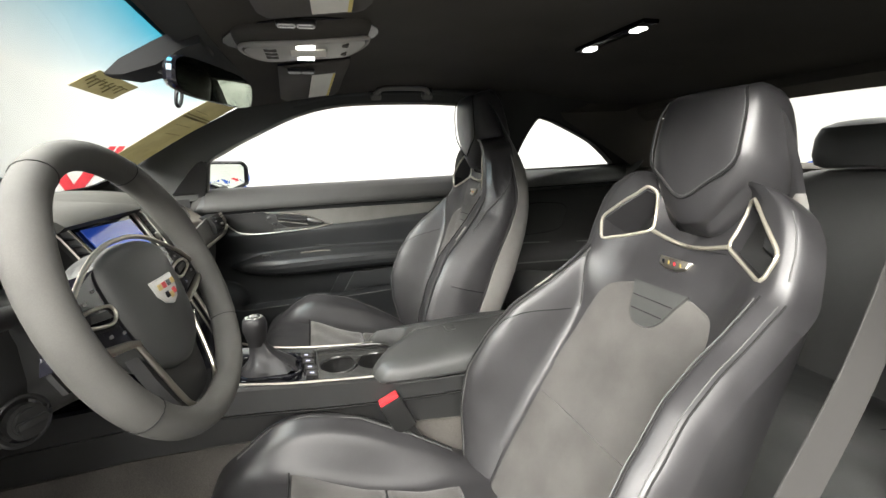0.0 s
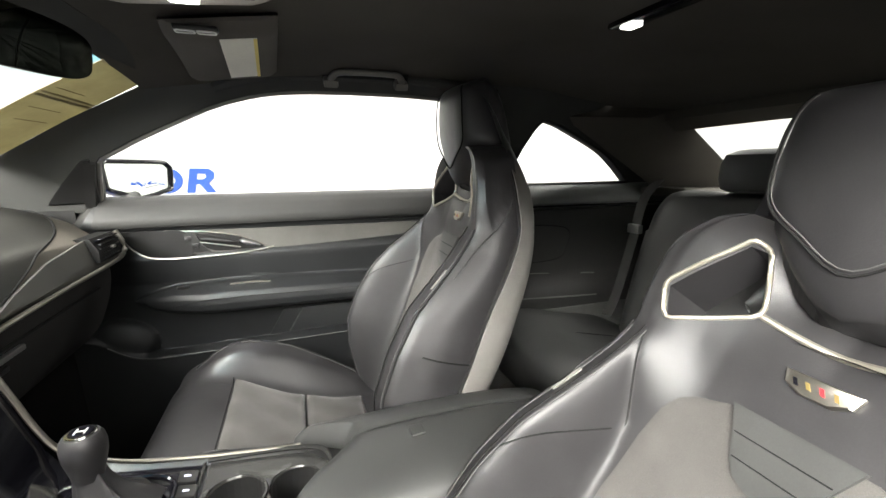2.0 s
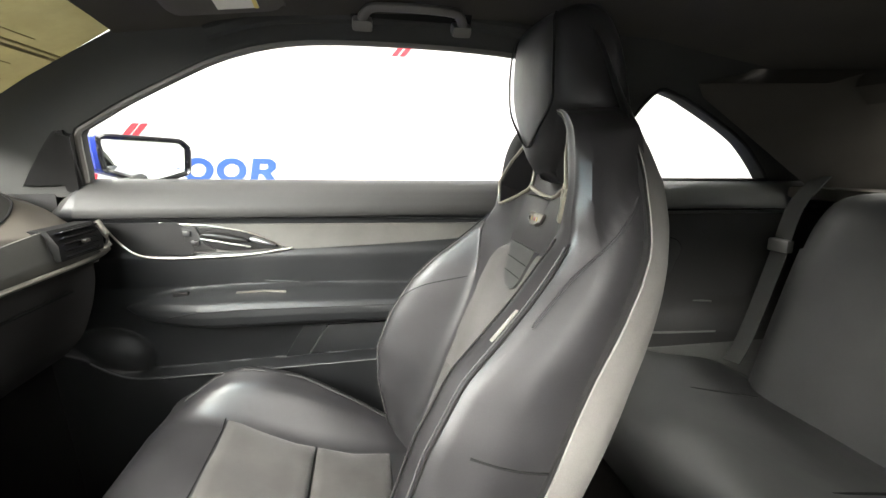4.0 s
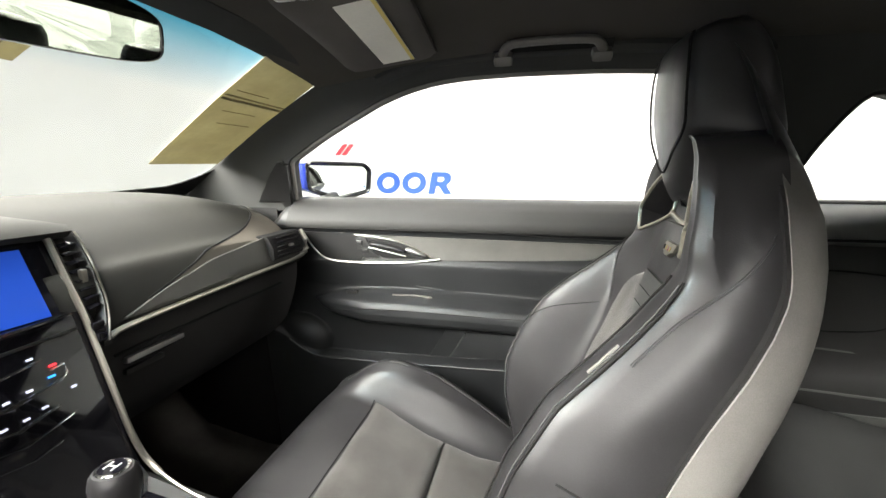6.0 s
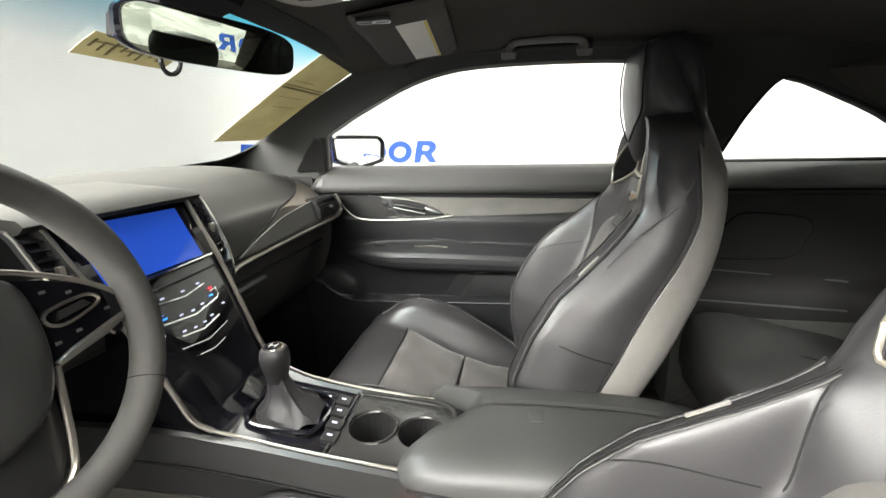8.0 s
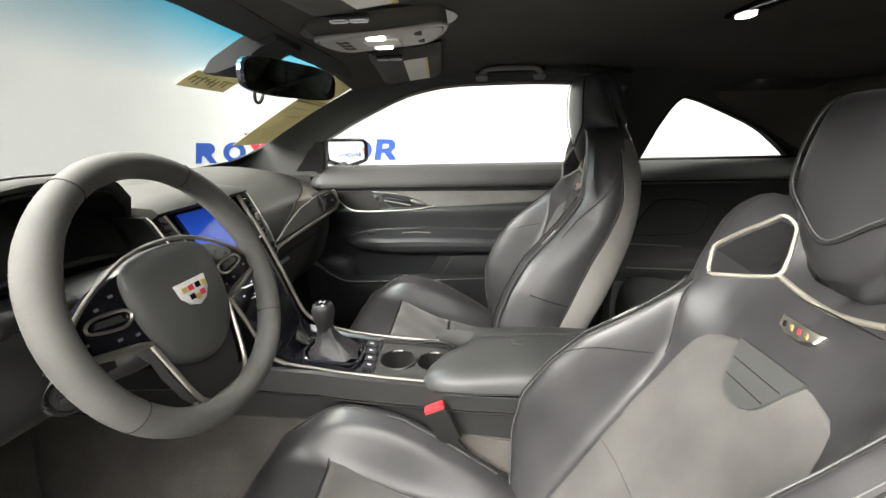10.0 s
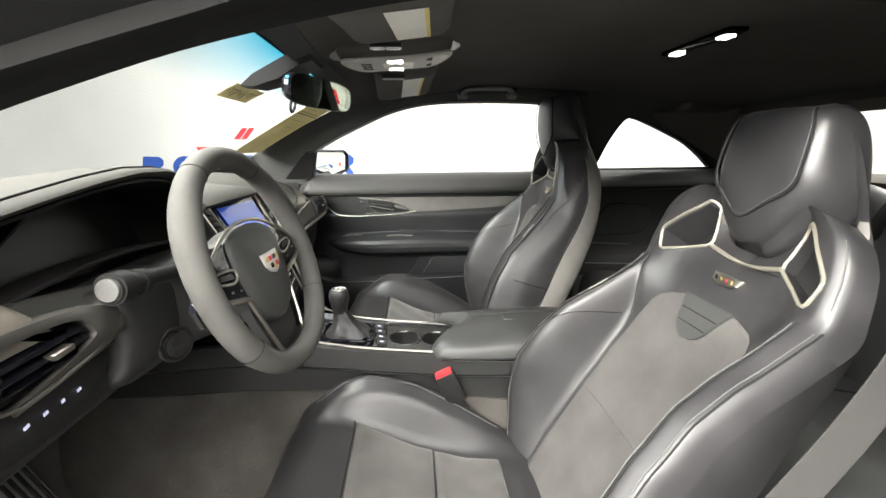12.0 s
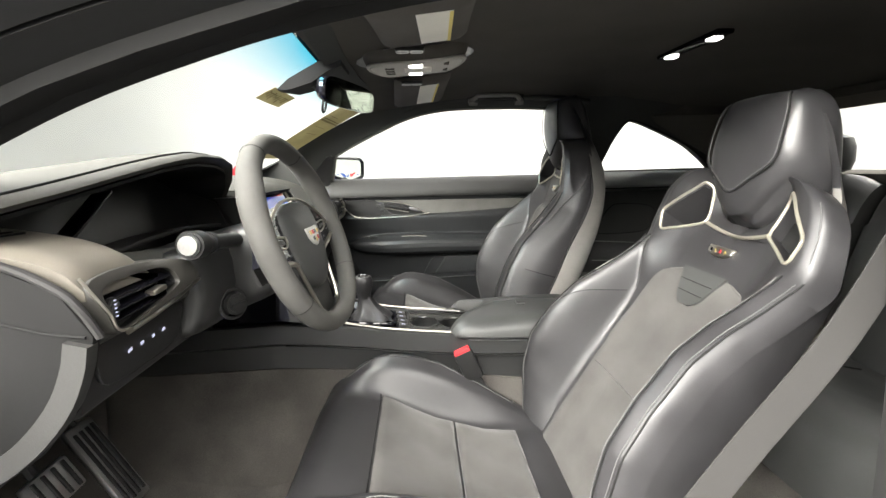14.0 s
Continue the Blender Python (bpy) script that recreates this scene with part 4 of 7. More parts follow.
def lower_front(w, v, h):
    """The back below the wings: a flat middle, a crease and a standing bolster."""
    mid = lerp(w, [0, 0.15, 0.3, 0.45, 0.55], [0.0, 0.006, 0.010, 0.002, 0.0])
    rim = lerp(w, [0, 0.38, 0.43, 0.488, 0.54, 0.56], [-0.006, -0.006, -0.012, -0.034, -0.046, -0.05])
    vc, ur = crease_v(w), bolster_u(w)
    vr, vp = h - 0.038, h - 0.012
    if v <= vc:
        return mid + (rim - mid) * max(0.0, (v / vc - 0.55) / 0.45) ** 1.5
    if v < vr:
        k = (v - vc) / (vr - vc)
        return rim + 0.007 + (ur - rim - 0.007) * math.sin(k * math.pi / 2) ** 1.2
    if v < vp:
        return ur + 0.012 * (v - vr) / (vp - vr)
    return ur + 0.012 + 0.04 * ((v - vp) / (h - vp)) ** 1.6


def seat_front(w, s):
    s = min(1.0, abs(s))
    high = lerp(s, SPOT, [lerp(w, FRONT_W, [FRONT[k][i] for k in FRONT_W]) for i in range(len(SPOT))])
    if w >= 0.555:
        return high
    h = lerp(w, *HALF)
    low = lower_front(w, s * h, h)
    k = min(1, max(0, (w - 0.505) / 0.05))
    return low + (high - low) * k * k * (3 - 2 * k)


def smooth_front(w, s):
    """The front of the backrest, averaged a little to round it."""
    return sum(seat_front(min(0.70, max(0, w + dw)), abs(s + ds)) * k for dw, ds, k in ((0, 0, 0.4), (0.010, 0, 0.15), (-0.010, 0, 0.15), (0, 0.02, 0.15), (0, -0.02, 0.15)))


def front_seat(label, yc, pivot, angle, inboard, lift):
    a = radians(angle)
    sa, ca = math.sin(a), math.cos(a)
    seat = thing("front_seat", (pivot[0] - 0.2, yc, 0.30), label, "car seat", "front seats")

    def bp(u, v, w):
        return Vector((pivot[0] + u * ca + w * sa, yc + v, pivot[1] - u * sa + w * ca))

    def half(w):
        return lerp(w, *HALF)

    def fore(w, s):
        """The front; the wing on the inner side stands a little further forward."""
        rim = min(1, max(0, (s * inboard - 0.84) / 0.16))
        return smooth_front(w, s) - 0.016 * inboard * max(-1, min(1, s)) * min(1, max(0, (w - 0.42) / 0.14)) - 0.024 * rim * rim * min(1, max(0, (w - 0.50) / 0.07))

    ws_ = np.linspace(0.0, 0.684, 110)
    ss = np.linspace(-1, 1, 85)

    def shear(u, w, edge):
        """The top of the wing climbs from its front edge to the back."""
        k = min(1, max(0, (w - 0.60) / 0.07))
        return w + 0.5 * k * k * (3 - 2 * k) * max(0, u - edge)

    def side_v(u, w, sg):
        """The leather flank; the bolster's cover stands proud of the wing above it."""
        h = half(w)
        over = (lerp(u, [-0.06, -0.05, -0.033, -0.019, -0.005, 0.006, 0.013, 0.03], [0.43, 0.455, 0.495, 0.520, 0.545, 0.575, 0.610, 0.69]) - w) / 0.030
        if sg != inboard:
            over = lerp(w, [0.36, 0.66], [0.5, -0.5])
        e, f = fore(w, sg), lerp(w, *SHELL_EDGE) + 0.012
        k = min(1, max(0, (u - e) / (f - e)))
        if sg != inboard:
            return h + (0.0075 * min(1, max(0, over + 0.5)) - 0.006) * min(1, k * 4) - 0.012 * k
        return h + (0.0075 * min(1, max(0, over + 0.5)) - 0.006) * min(1, k * 4) + 0.007 * math.sin(math.pi * k)

    def column(w, b):
        """Columns of the front follow the crease and the bolster's seams."""
        h = half(w)
        crease = crease_v(w) / h
        s = math.copysign(lerp(abs(b), [0, 0.60, 0.84, 1], [0, crease, max(crease + 0.03, 1 - 0.038 / h), 1]), b)
        k = min(1, max(0, (0.55 - w) / 0.06))
        return b + (s - b) * k

    # leather front and sides
    rings = []
    for w in ws_:
        h = half(w)
        f = lerp(w, *SHELL_EDGE)
        row = [bp(fore(w, s), s * h, w) for s in (column(w, b) for b in ss)]
        steps = (0.06, 0.14, 0.25, 0.4, 0.55, 0.7, 0.85, 1.0)
        near, away = fore(w, 1), fore(w, -1)
        back_n, back_a = f + 0.012, f + 0.012
        for _ in range(4):
            back_n = 0.5 * (back_n + lerp(shear(back_n, w, near), *SHELL_EDGE) + 0.012)
            back_a = 0.5 * (back_a + lerp(shear(back_a, w, away), *SHELL_EDGE) + 0.012)
        side = [bp(u, side_v(u, w, 1), shear(u, w, near)) for u in (near + (back_n - near) * q for q in steps)]
        far = [bp(u, -side_v(u, w, -1), shear(u, w, away)) for u in (away + (back_a - away) * q for q in reversed(steps))]
        rings.append(row + side + [bp(back_n + 0.002, h * 0.6, shear(back_n, w, near)), bp(back_a + 0.002, -h * 0.6, shear(back_a, w, away))] + far)
    back_ob = part("backrest", loft(rings), LEATHER, seat, smooth=50)
    # openings below the headrest
    for sg in (-1, 1):
        tri = [(sg * 0.148, 0.556), (sg * 0.156, 0.590), (sg * 0.096, 0.660), (sg * 0.084, 0.660), (sg * 0.072, 0.600)]
        cutter = loft([[bp(u, v, w) for v, w in tri] for u in (-0.15, 0.2)])
        cut(back_ob, cutter)
    # rear shell
    def shell_half(w):
        return lerp(w, [0, 0.1, 0.2, 0.3, 0.4, 0.5, 0.55, 0.6, 0.64, 0.67, 0.69, 0.71, 0.73, 0.76, 0.78, 0.79, 0.797], [0.230, 0.243, 0.245, 0.236, 0.222, 0.212, 0.208, 0.200, 0.186, 0.164, 0.147, 0.131, 0.121, 0.110, 0.099, 0.086, 0.06])

    def shell_grow(w):
        return lerp(w, [0, 0.45, 0.60], [0.016, 0.014, 0.005])

    rings = []
    for w in [*np.linspace(-0.06, 0.69, 50), *np.linspace(0.695, 0.797, 14)]:
        h = shell_half(w)
        back = lerp(w, *SHELL_BACK)
        f = lerp(w, *SHELL_EDGE) + 0.004
        tuck = lerp(w, [0.58, 0.67, 0.72], [0.075, 0.020, 0.004])
        round_ = lerp(w, [0.5, 0.66, 0.74], [13, 6, 4])

        def across(s, grow=0.0):
            return s * (h + grow - (tuck if s * inboard < 0 else 0.0))

        row = [bp(f + (back - f) * (1 - abs(s) ** round_), across(s, shell_grow(w)), w) for s in np.linspace(-1, 1, 41)]
        rings.append(row + [bp(f + 0.002, across(s), w) for s in (0.98, 0.93)] + [bp(f + (back - f) * 0.4, across(s), w) for s in (0.8, 0, -0.8)] + [bp(f + 0.002, across(s), w) for s in (-0.93, -0.98)])
    part("back_shell", loft(rings[:50]), SHELL, seat, "lighter grey fabric back shell", smooth=60)
    part("headrest_cover", loft(rings[49:]), LEATHER, seat, "black leather cover behind the headrest", smooth=60)
    rows = []
    for w in np.linspace(0.0, 0.668, 40):
        u, v0 = lerp(w, *SHELL_EDGE), half(w) - 0.008
        v1 = max(v0 + 0.004, shell_half(w) + shell_grow(w) - 0.0035)
        rows.append([bp(u + du, inboard * v, w) for du, v in ((0.0005, v0), (0.0005, v1), (0.009, v1), (0.009, v0))])
    part("shell_groove", loft(rows), RUBBER, seat, "dark groove between leather and shell")
    # centre panels
    def panel(w0, w1, wid, lift_, taper):
        rows = []
        for w in np.linspace(w0, w1, 26):
            k = (w - w0) / (w1 - w0)
            hw = wid(w)
            row = []
            for s in np.linspace(-1, 1, 19):
                v = s * hw
                edge = min(1.0, (1 - abs(s)) * 9, k * 22 + taper, (1 - k) * 12 + 0.3)
                row.append(bp(fore(w, v / half(w)) - lift_ * edge ** 0.5, v, w))
            rows.append(row + [bp(fore(w, v / half(w)) + 0.012, v, w) for v in (hw * 0.98, 0, -hw * 0.98)])
        return loft(rows)

    part("lower_centre_panel", panel(0.0, 0.238, lambda w: lerp(w, [0, 0.1, 0.24], [0.122, 0.134, 0.139]), 0.004, 0.8), SUEDE, seat, "grey suede centre panel", smooth=50)
    part("upper_centre_panel", panel(0.2395, 0.502, lambda w: lerp(w, [0.24, 0.34, 0.42, 0.46, 0.48, 0.493, 0.502], [0.140, 0.137, 0.128, 0.117, 0.107, 0.090, 0.060]), 0.004, 0.8), SUEDE, seat, "grey suede centre panel", smooth=50)
    # leather pouch tab in the panel
    rows = []
    for w in np.linspace(0.436, 0.506, 12):
        hw = lerp(w, [0.436, 0.440, 0.453, 0.48, 0.506], [0.010, 0.022, 0.033, 0.043, 0.054])
        rows.append([bp(fore(w, v / half(w)) - 0.0085, v, w) for v in np.linspace(-hw, hw, 9)] + [bp(fore(w, 0) - 0.001, v, w) for v in (hw, -hw)])
    part("harness_tab", loft(rows), LEATHER_GREY, seat, "grey leather tab with seams", smooth=50)
    for w in (0.459, 0.481):
        hw = lerp(w, [0.44, 0.453, 0.48], [0.022, 0.031, 0.041])
        part("tab_seam", tube([bp(fore(w, v / half(w)) - 0.009, v, w) for v in np.linspace(-hw, hw, 7)], 0.0007, 6), SEAM, seat)
    # shiny frames round the openings and the bridge between them
    def on_back(v, w, d=0.003):
        return bp(fore(w, v / half(w)) - d, v, w)

    for sg in (-1, 1):
        corners = [(0.150, 0.552), (0.162, 0.592), (0.093, 0.667), (0.082, 0.664), (0.069, 0.598)]
        loop = []
        for i in range(5):
            a, b, c = Vector(corners[i - 1]), Vector(corners[i]), Vector(corners[(i + 1) % 5])
            d0, d1 = (a - b).normalized(), (c - b).normalized()
            r = 0.009 if i not in (2, 3) else 0.004
            loop += [tuple(b + d0 * r), tuple(b + d0 * r * 0.3 + d1 * r * 0.3), tuple(b + d1 * r)]
            loop += [tuple(b + d1 * r + (c + (b - c).normalized() * 0.008 - b - d1 * r) * f) for f in (0.2, 0.4, 0.6, 0.8)]
        part("opening_frame", tube([on_back(sg * v, w, 0.0012) for v, w in loop], 0.0029, 8, closed=True), FRAME, seat, "satin champagne metal frame round the opening")
        part("opening_sleeve", loft([[on_back(sg * v, w, d) for v, w in loop] for d in (0.0, -0.02)] + [[bp(0.022 - 0.2 * (w - 0.6), sg * (0.11 + (v - 0.11) * k), 0.61 + (w - 0.61) * k) for v, w in loop] for k in (0.96, 0.05)], caps=False), HARD, seat, "dark pocket behind the opening", smooth=40)
    part("bridge_bar", tube([on_back(v, 0.598 - 0.010 * math.cos(v / 0.07 * 1.57), 0.0012) for v in np.linspace(-0.07, 0.07, 11)], 0.0037, 8), FRAME, seat, "satin metal bar")
    rows = [[bp(u, v, w) for v in np.linspace(-0.075, 0.075, 7)] for u, w in ((-0.004, 0.585), (0.03, 0.60), (0.045, 0.66))]
    part("headrest_recess", loft(rows, closed=False), DARK, seat)
    # badge
    badge = part("badge", loft([[on_back(v * k, 0.55 + (w - 0.55) * k, d) for v, w in ((-0.030, 0.560), (0.030, 0.560), (0.026, 0.547), (0.012, 0.540), (-0.012, 0.540), (-0.026, 0.547))] for k, d in ((1, 0.001), (1, 0.005), (0.88, 0.007))]), CHROME, seat, "small metal shield badge with coloured bars")
    for v, mt in ((-0.015, GOLD), (-0.004, RED), (0.007, GOLD), (0.017, GLOSS)):
        part("colour_bar", loft([[on_back(x, z, d) for x, z in ((v - 0.003, 0.547), (v + 0.0005, 0.547), (v + 0.004, 0.5535), (v + 0.0005, 0.5535))] for d in (0.0072, 0.0085)]), mt, badge)
    # headrest
    rings = []
    HEAD = ((0.612, 0.030, -0.030, 0.010), (0.624, 0.048, -0.045, 0.012), (0.645, 0.064, -0.060, 0.012), (0.67, 0.078, -0.073, 0.010), (0.69, 0.087, -0.083, 0.020), (0.714, 0.091, -0.095, 0.016), (0.740, 0.091, -0.106, 0.000), (0.766, 0.089, -0.115, -0.018), (0.787, 0.085, -0.120, -0.038), (0.800, 0.076, -0.117, -0.056), (0.807, 0.060, -0.107, -0.068))
    for w, hw, uf, ub in HEAD:
        ring = []
        for q in range(56):
            t = 2 * math.pi * q / 56
            c, s = math.cos(t), math.sin(t)
            mid, dep = (uf + ub) / 2, (ub - uf) / 2
            u = mid + dep * math.copysign(abs(s) ** 0.5, s)
            flare = 1 + 0.20 * min(1, max(0, (w - 0.64) / 0.06)) * min(1, max(0, (u - uf) / 0.06)) * (1 - 0.75 * min(1, max(0, (w - 0.715) / 0.075)))
            v = hw * flare * math.copysign(abs(c) ** 0.35, c)
            vee = 0.030 * (abs(v) / 0.11) * max(0, (0.70 - w) / 0.07) if s < 0 else 0.0
            ring.append(bp(u + 0.012 * (abs(v) / 0.11) ** 2, v, w + vee + 0.012 * (1 + s) * (max(0, w - 0.68) / 0.11) ** 1.5))
        rings.append(ring)
    head = part("headrest", loft([list(r) for r in zip(*[dense(list(c), 30) for c in zip(*rings)])]), LEATHER, seat, smooth=60)

    def head_front(v, w):
        uf = lerp(w, [q[0] for q in HEAD], [q[2] for q in HEAD])
        return bp(uf + 0.012 * (abs(v) / 0.11) ** 2 - 0.001, v, w)

    seam = dense([(-0.066, 0.797, 0), (-0.078, 0.768, 0), (-0.082, 0.725, 0), (-0.077, 0.693, 0), (-0.045, 0.668, 0), (0, 0.643, 0), (0.045, 0.668, 0), (0.077, 0.693, 0), (0.082, 0.725, 0), (0.078, 0.768, 0), (0.066, 0.797, 0)], 44)
    part("piping", tube([head_front(p.x, p.y) for p in seam], 0.0016, 6), SEAM, head)
    part("stitching", tube([head_front(p.x * 0.96, 0.71 + (p.y - 0.71) * 0.97 + 0.002) for p in seam], 0.0008, 5), STITCH, head)
    # bolster seams
    for sg in (-1, 1):
        part("bolster_piping", tube([on_back(sg * (half(w) - 0.013), w, 0.002) for w in np.linspace(0.02, 0.535, 40)], 0.0015, 6), SEAM, seat)
        part("bolster_stitching", tube([on_back(sg * (half(w) - 0.018), w, 0.0022) for w in np.linspace(0.02, 0.53, 40)], 0.0009, 5), STITCH, seat)
        part("bolster_piping", tube([on_back(sg * (half(w) - 0.038), w, 0.002) for w in np.linspace(0.02, 0.535, 40)], 0.0013, 6), SEAM, seat)
        part("bolster_stitching", tube([on_back(sg * (half(w) - 0.043), w, 0.0022) for w in np.linspace(0.02, 0.53, 40)], 0.0010, 5), STITCH, seat)
        part("panel_seam", tube([on_back(sg * (crease_v(w) + 0.002), w, 0.0) for w in np.linspace(0.02, 0.53, 40)], 0.0013, 6), SEAM, seat)
        if sg != inboard:
            part("wing_stitching", tube([on_back(sg * half(w) * 0.91, w, 0.0012) for w in np.linspace(0.565, 0.65, 14)], 0.0010, 6), STITCH, seat)
        cross = [on_back(sg * (0.148 + 0.052 * f), 0.41 - 0.11 * f, 0.0006) for f in np.linspace(0.04, 0.95, 12)]
        part("cross_seam", tube(cross, 0.0010, 6), SEAM, seat)
        if sg == inboard:
            part("flank_piping", tube([bp(p.x, sg * (side_v(p.x, p.y, sg) + 0.0005), p.y) for p in dense([(-0.056, 0.440, 0), (-0.050, 0.455, 0), (-0.033, 0.495, 0), (-0.019, 0.520, 0), (-0.005, 0.545, 0), (0.006, 0.575, 0), (0.013, 0.610, 0)], 24)], 0.0016, 6), LEATHER, seat)
            part("flank_seam", tube([bp(u, sg * (side_v(u, 0.296, sg) + 0.0004), 0.294 + 0.06 * (u + 0.08)) for u in np.linspace(-0.075, 0.035, 8)], 0.0014, 6), SEAM, seat)
    # airbag tag on the near bolster
    part("side_tag", ribbon([on_back(inboard * half(w) * 0.90, w, 0.003) for w in np.linspace(0.408, 0.448, 5)], 0.0045, 0.002, (0, 1, 0)), SHELL, seat, "small pale fabric tag")

    # cushion
    cx, cz = pivot[0] + lift[0], pivot[1] + lift[1]
    X = [0.06, 0.0, -0.10, -0.2, -0.3, -0.36, -0.41, -0.45, -0.475, -0.485, -0.47]
    MID = [0.02, 0.035, 0.045, 0.068, 0.108, 0.128, 0.134, 0.118, 0.075, 0.02, -0.06]
    BOL = [0.02, 0.05, 0.112, 0.168, 0.192, 0.178, 0.142, 0.112, 0.06, 0.01, -0.06]
    FWID = [0.20, 0.225, 0.240, 0.250, 0.255, 0.255, 0.252, 0.248, 0.244, 0.240, 0.238]

    def cushion_z(i, s):
        k = lerp(abs(s), [0, 0.58, 0.63, 0.76, 0.88, 0.95, 1.0], [0, 0.0, 0.14, 0.78, 1.0, 0.95, 0.6])
        return MID[i] + (BOL[i] - MID[i]) * k

    cols = []
    for s in np.linspace(-1, 1, 81):
        prof = dense([(cx + X[i], yc + s * FWID[i] + 0.0, cz + cushion_z(i, s)) for i in range(len(X))], 40)
        cols.append(prof)
    rings = [list(r) for r in zip(*cols)]
    full = []
    for r in rings:
        bottom = [Vector((r[-1].x, r[-1].y, cz - 0.08)), Vector((r[40].x, r[40].y, cz - 0.08)), Vector((r[0].x, r[0].y, cz - 0.08))]
        full.append(r + bottom)
    part("cushion", loft(full), LEATHER, seat, smooth=60)

    def on_cushion(x, v, d):
        zs = [lerp(-x, [-q for q in X], [cushion_z(i, f) for i in range(len(X))]) for f in (v / lerp(-x, [-q for q in X], FWID),)]
        return Vector((cx + x, yc + v, cz + zs[0] + d))

    for nm, x0, x1 in (("rear_cushion_panel", -0.03, -0.165), ("front_cushion_panel", -0.17, -0.325)):
        rows = []
        for x in np.linspace(x0, x1, 16):
            k = (x - x0) / (x1 - x0)
            hw = lerp(-x, [0, 0.17, 0.30, 0.36], [0.125, 0.140, 0.156, 0.160])
            row = []
            for s in np.linspace(-1, 1, 17):
                edge = min(1, (1 - abs(s)) * 9, k * 14 + 0.1, (1 - k) * 14 + 0.1)
                row.append(on_cushion(x, s * hw, 0.010 * edge ** 0.5 + 0.0015 * math.sin(40 * x + 9 * s)))
            rows.append(row + [on_cushion(x, s * hw, -0.012) for s in (0.98, 0, -0.98)])
        part(nm, loft(rows), SUEDE, seat, "grey suede cushion panel", smooth=50)
    for sg in (-1, 1):
        part("bolster_piping", tube([on_cushion(x, sg * lerp(-x, [-q for q in X], FWID) * 0.9, 0.002) for x in np.linspace(-0.02, -0.42, 26)], 0.0020, 6), SEAM, seat)
        part("bolster_stitching", tube([on_cushion(x, sg * lerp(-x, [-q for q in X], FWID) * 0.875, 0.002) for x in np.linspace(-0.02, -0.42, 26)], 0.0011, 5), STITCH, seat)
        part("side_cover", block((0.40, 0.02, 0.12), 0.008, at=(cx - 0.14, yc + sg * 0.235, cz - 0.07)), HARD, seat)
    part("thigh_seam", tube([on_cushion(-0.330, v, 0.001) for v in np.linspace(-0.16, 0.16, 14)], 0.0014, 6), SEAM, seat)
    part("mount", block((0.36, 0.40, 0.14), 0.01, at=(cx - 0.12, yc, cz - 0.13)), DARK, seat)
    for sg in (-1, 1):
        part("rail", block((0.46, 0.03, 0.03), 0.005, at=(cx - 0.14, yc + sg * 0.17, 0.30)), HARD, seat)
    return bp


bp_p = front_seat("black leather and grey suede bucket seat, upright passenger side", 0.342, (-0.194, 0.4655), 20.7, -1, (0.0, 0.0))
bp_d = front_seat("black leather and grey suede bucket seat, reclined driver side", -0.340, (-0.209, 0.432), 33.0, 1, (-0.02, 0.0))

# buckle at the driver's seat
buckle = thing("seat_belt_buckle", (-0.36, -0.118, 0.45), "black belt buckle with a red release button", "buckle")
bt = pose(-0.352, -0.118, 0.59, 0, -24, 0)
part("body", block((0.045, 0.024, 0.075), 0.006, at=bt), HARD, buckle)
part("button", block((0.040, 0.019, 0.016), 0.004, at=bt @ pose(0, 0, 0.037)), RED, buckle, "red release button")
part("stalk", ribbon([(-0.338, -0.118, 0.56), (-0.29, -0.118, 0.49), (-0.25, -0.118, 0.42)], 0.02, 0.008, (1, 0, 0.5)), HARD, buckle)

# driver's belt
dbelt = thing("driver_seat_belt", (0.1, -0.64, 0.6), "pale grey seat belt hanging beside the driver seat", "seat belt")
bpath = dense([(0.17, -0.600, 1.10), (0.11, -0.615, 0.98), (0.02, -0.635, 0.85), (-0.10, -0.655, 0.72), (-0.19, -0.67, 0.61), (-0.24, -0.675, 0.50)], 24)
part("webbing", ribbon(bpath, 0.037, 0.0025, [(0.75, -0.35, -0.55)] * 24), WEBBING, dbelt)
part("guide_ring", tube([Vector((-0.205, -0.672, 0.60)) + 0.028 * math.cos(t) * Vector((0.75, -0.35, -0.55)) + 0.007 * math.sin(t) * Vector((0.6, 0.1, 0.8)) for t in (2 * math.pi * q / 24 for q in range(24))], 0.004, 8, closed=True), HARD, dbelt)
part("upper_anchor", block((0.03, 0.02, 0.06), 0.006, at=(0.17, -0.60, 1.11)), HARD, dbelt)
part("lower_anchor", block((0.05, 0.012, 0.03), 0.004, at=(-0.245, -0.677, 0.49)), ALLOY, dbelt)

# ---- centre console ----
console = thing("centre_console", (-0.4, 0, 0.40), "black centre console with cup holders and satin rails", "console")
CX = [-1.2, -0.80, -0.70, -0.6, -0.5, -0.4, -0.3, -0.1, 0.08]
CTOP = [0.70, 0.71, 0.700, 0.686, 0.672, 0.662, 0.656, 0.652, 0.64]
CW = [0.125, 0.115, 0.106, 0.100, 0.098, 0.098, 0.102, 0.110, 0.110]
rings = []
for x in np.linspace(-1.2, 0.08, 56):
    t, w = lerp(x, CX, CTOP), lerp(x, CX, CW)
    half_ = [(0.0, t - 0.012), (w * 0.80, t - 0.010), (w * 0.9, t), (w * 0.98, t - 0.003), (w, t - 0.014), (w + 0.004, t - 0.045), (w - 0.008, t - 0.055), (w - 0.005, t - 0.15), (w + 0.03, 0.30)]
    ring = [Vector((x, y, z)) for y, z in half_] + [Vector((x, -y, z)) for y, z in reversed(half_[1:])]
    rings.append(ring)
cbody = part("console_body", loft(rings), PLASTIC, console)
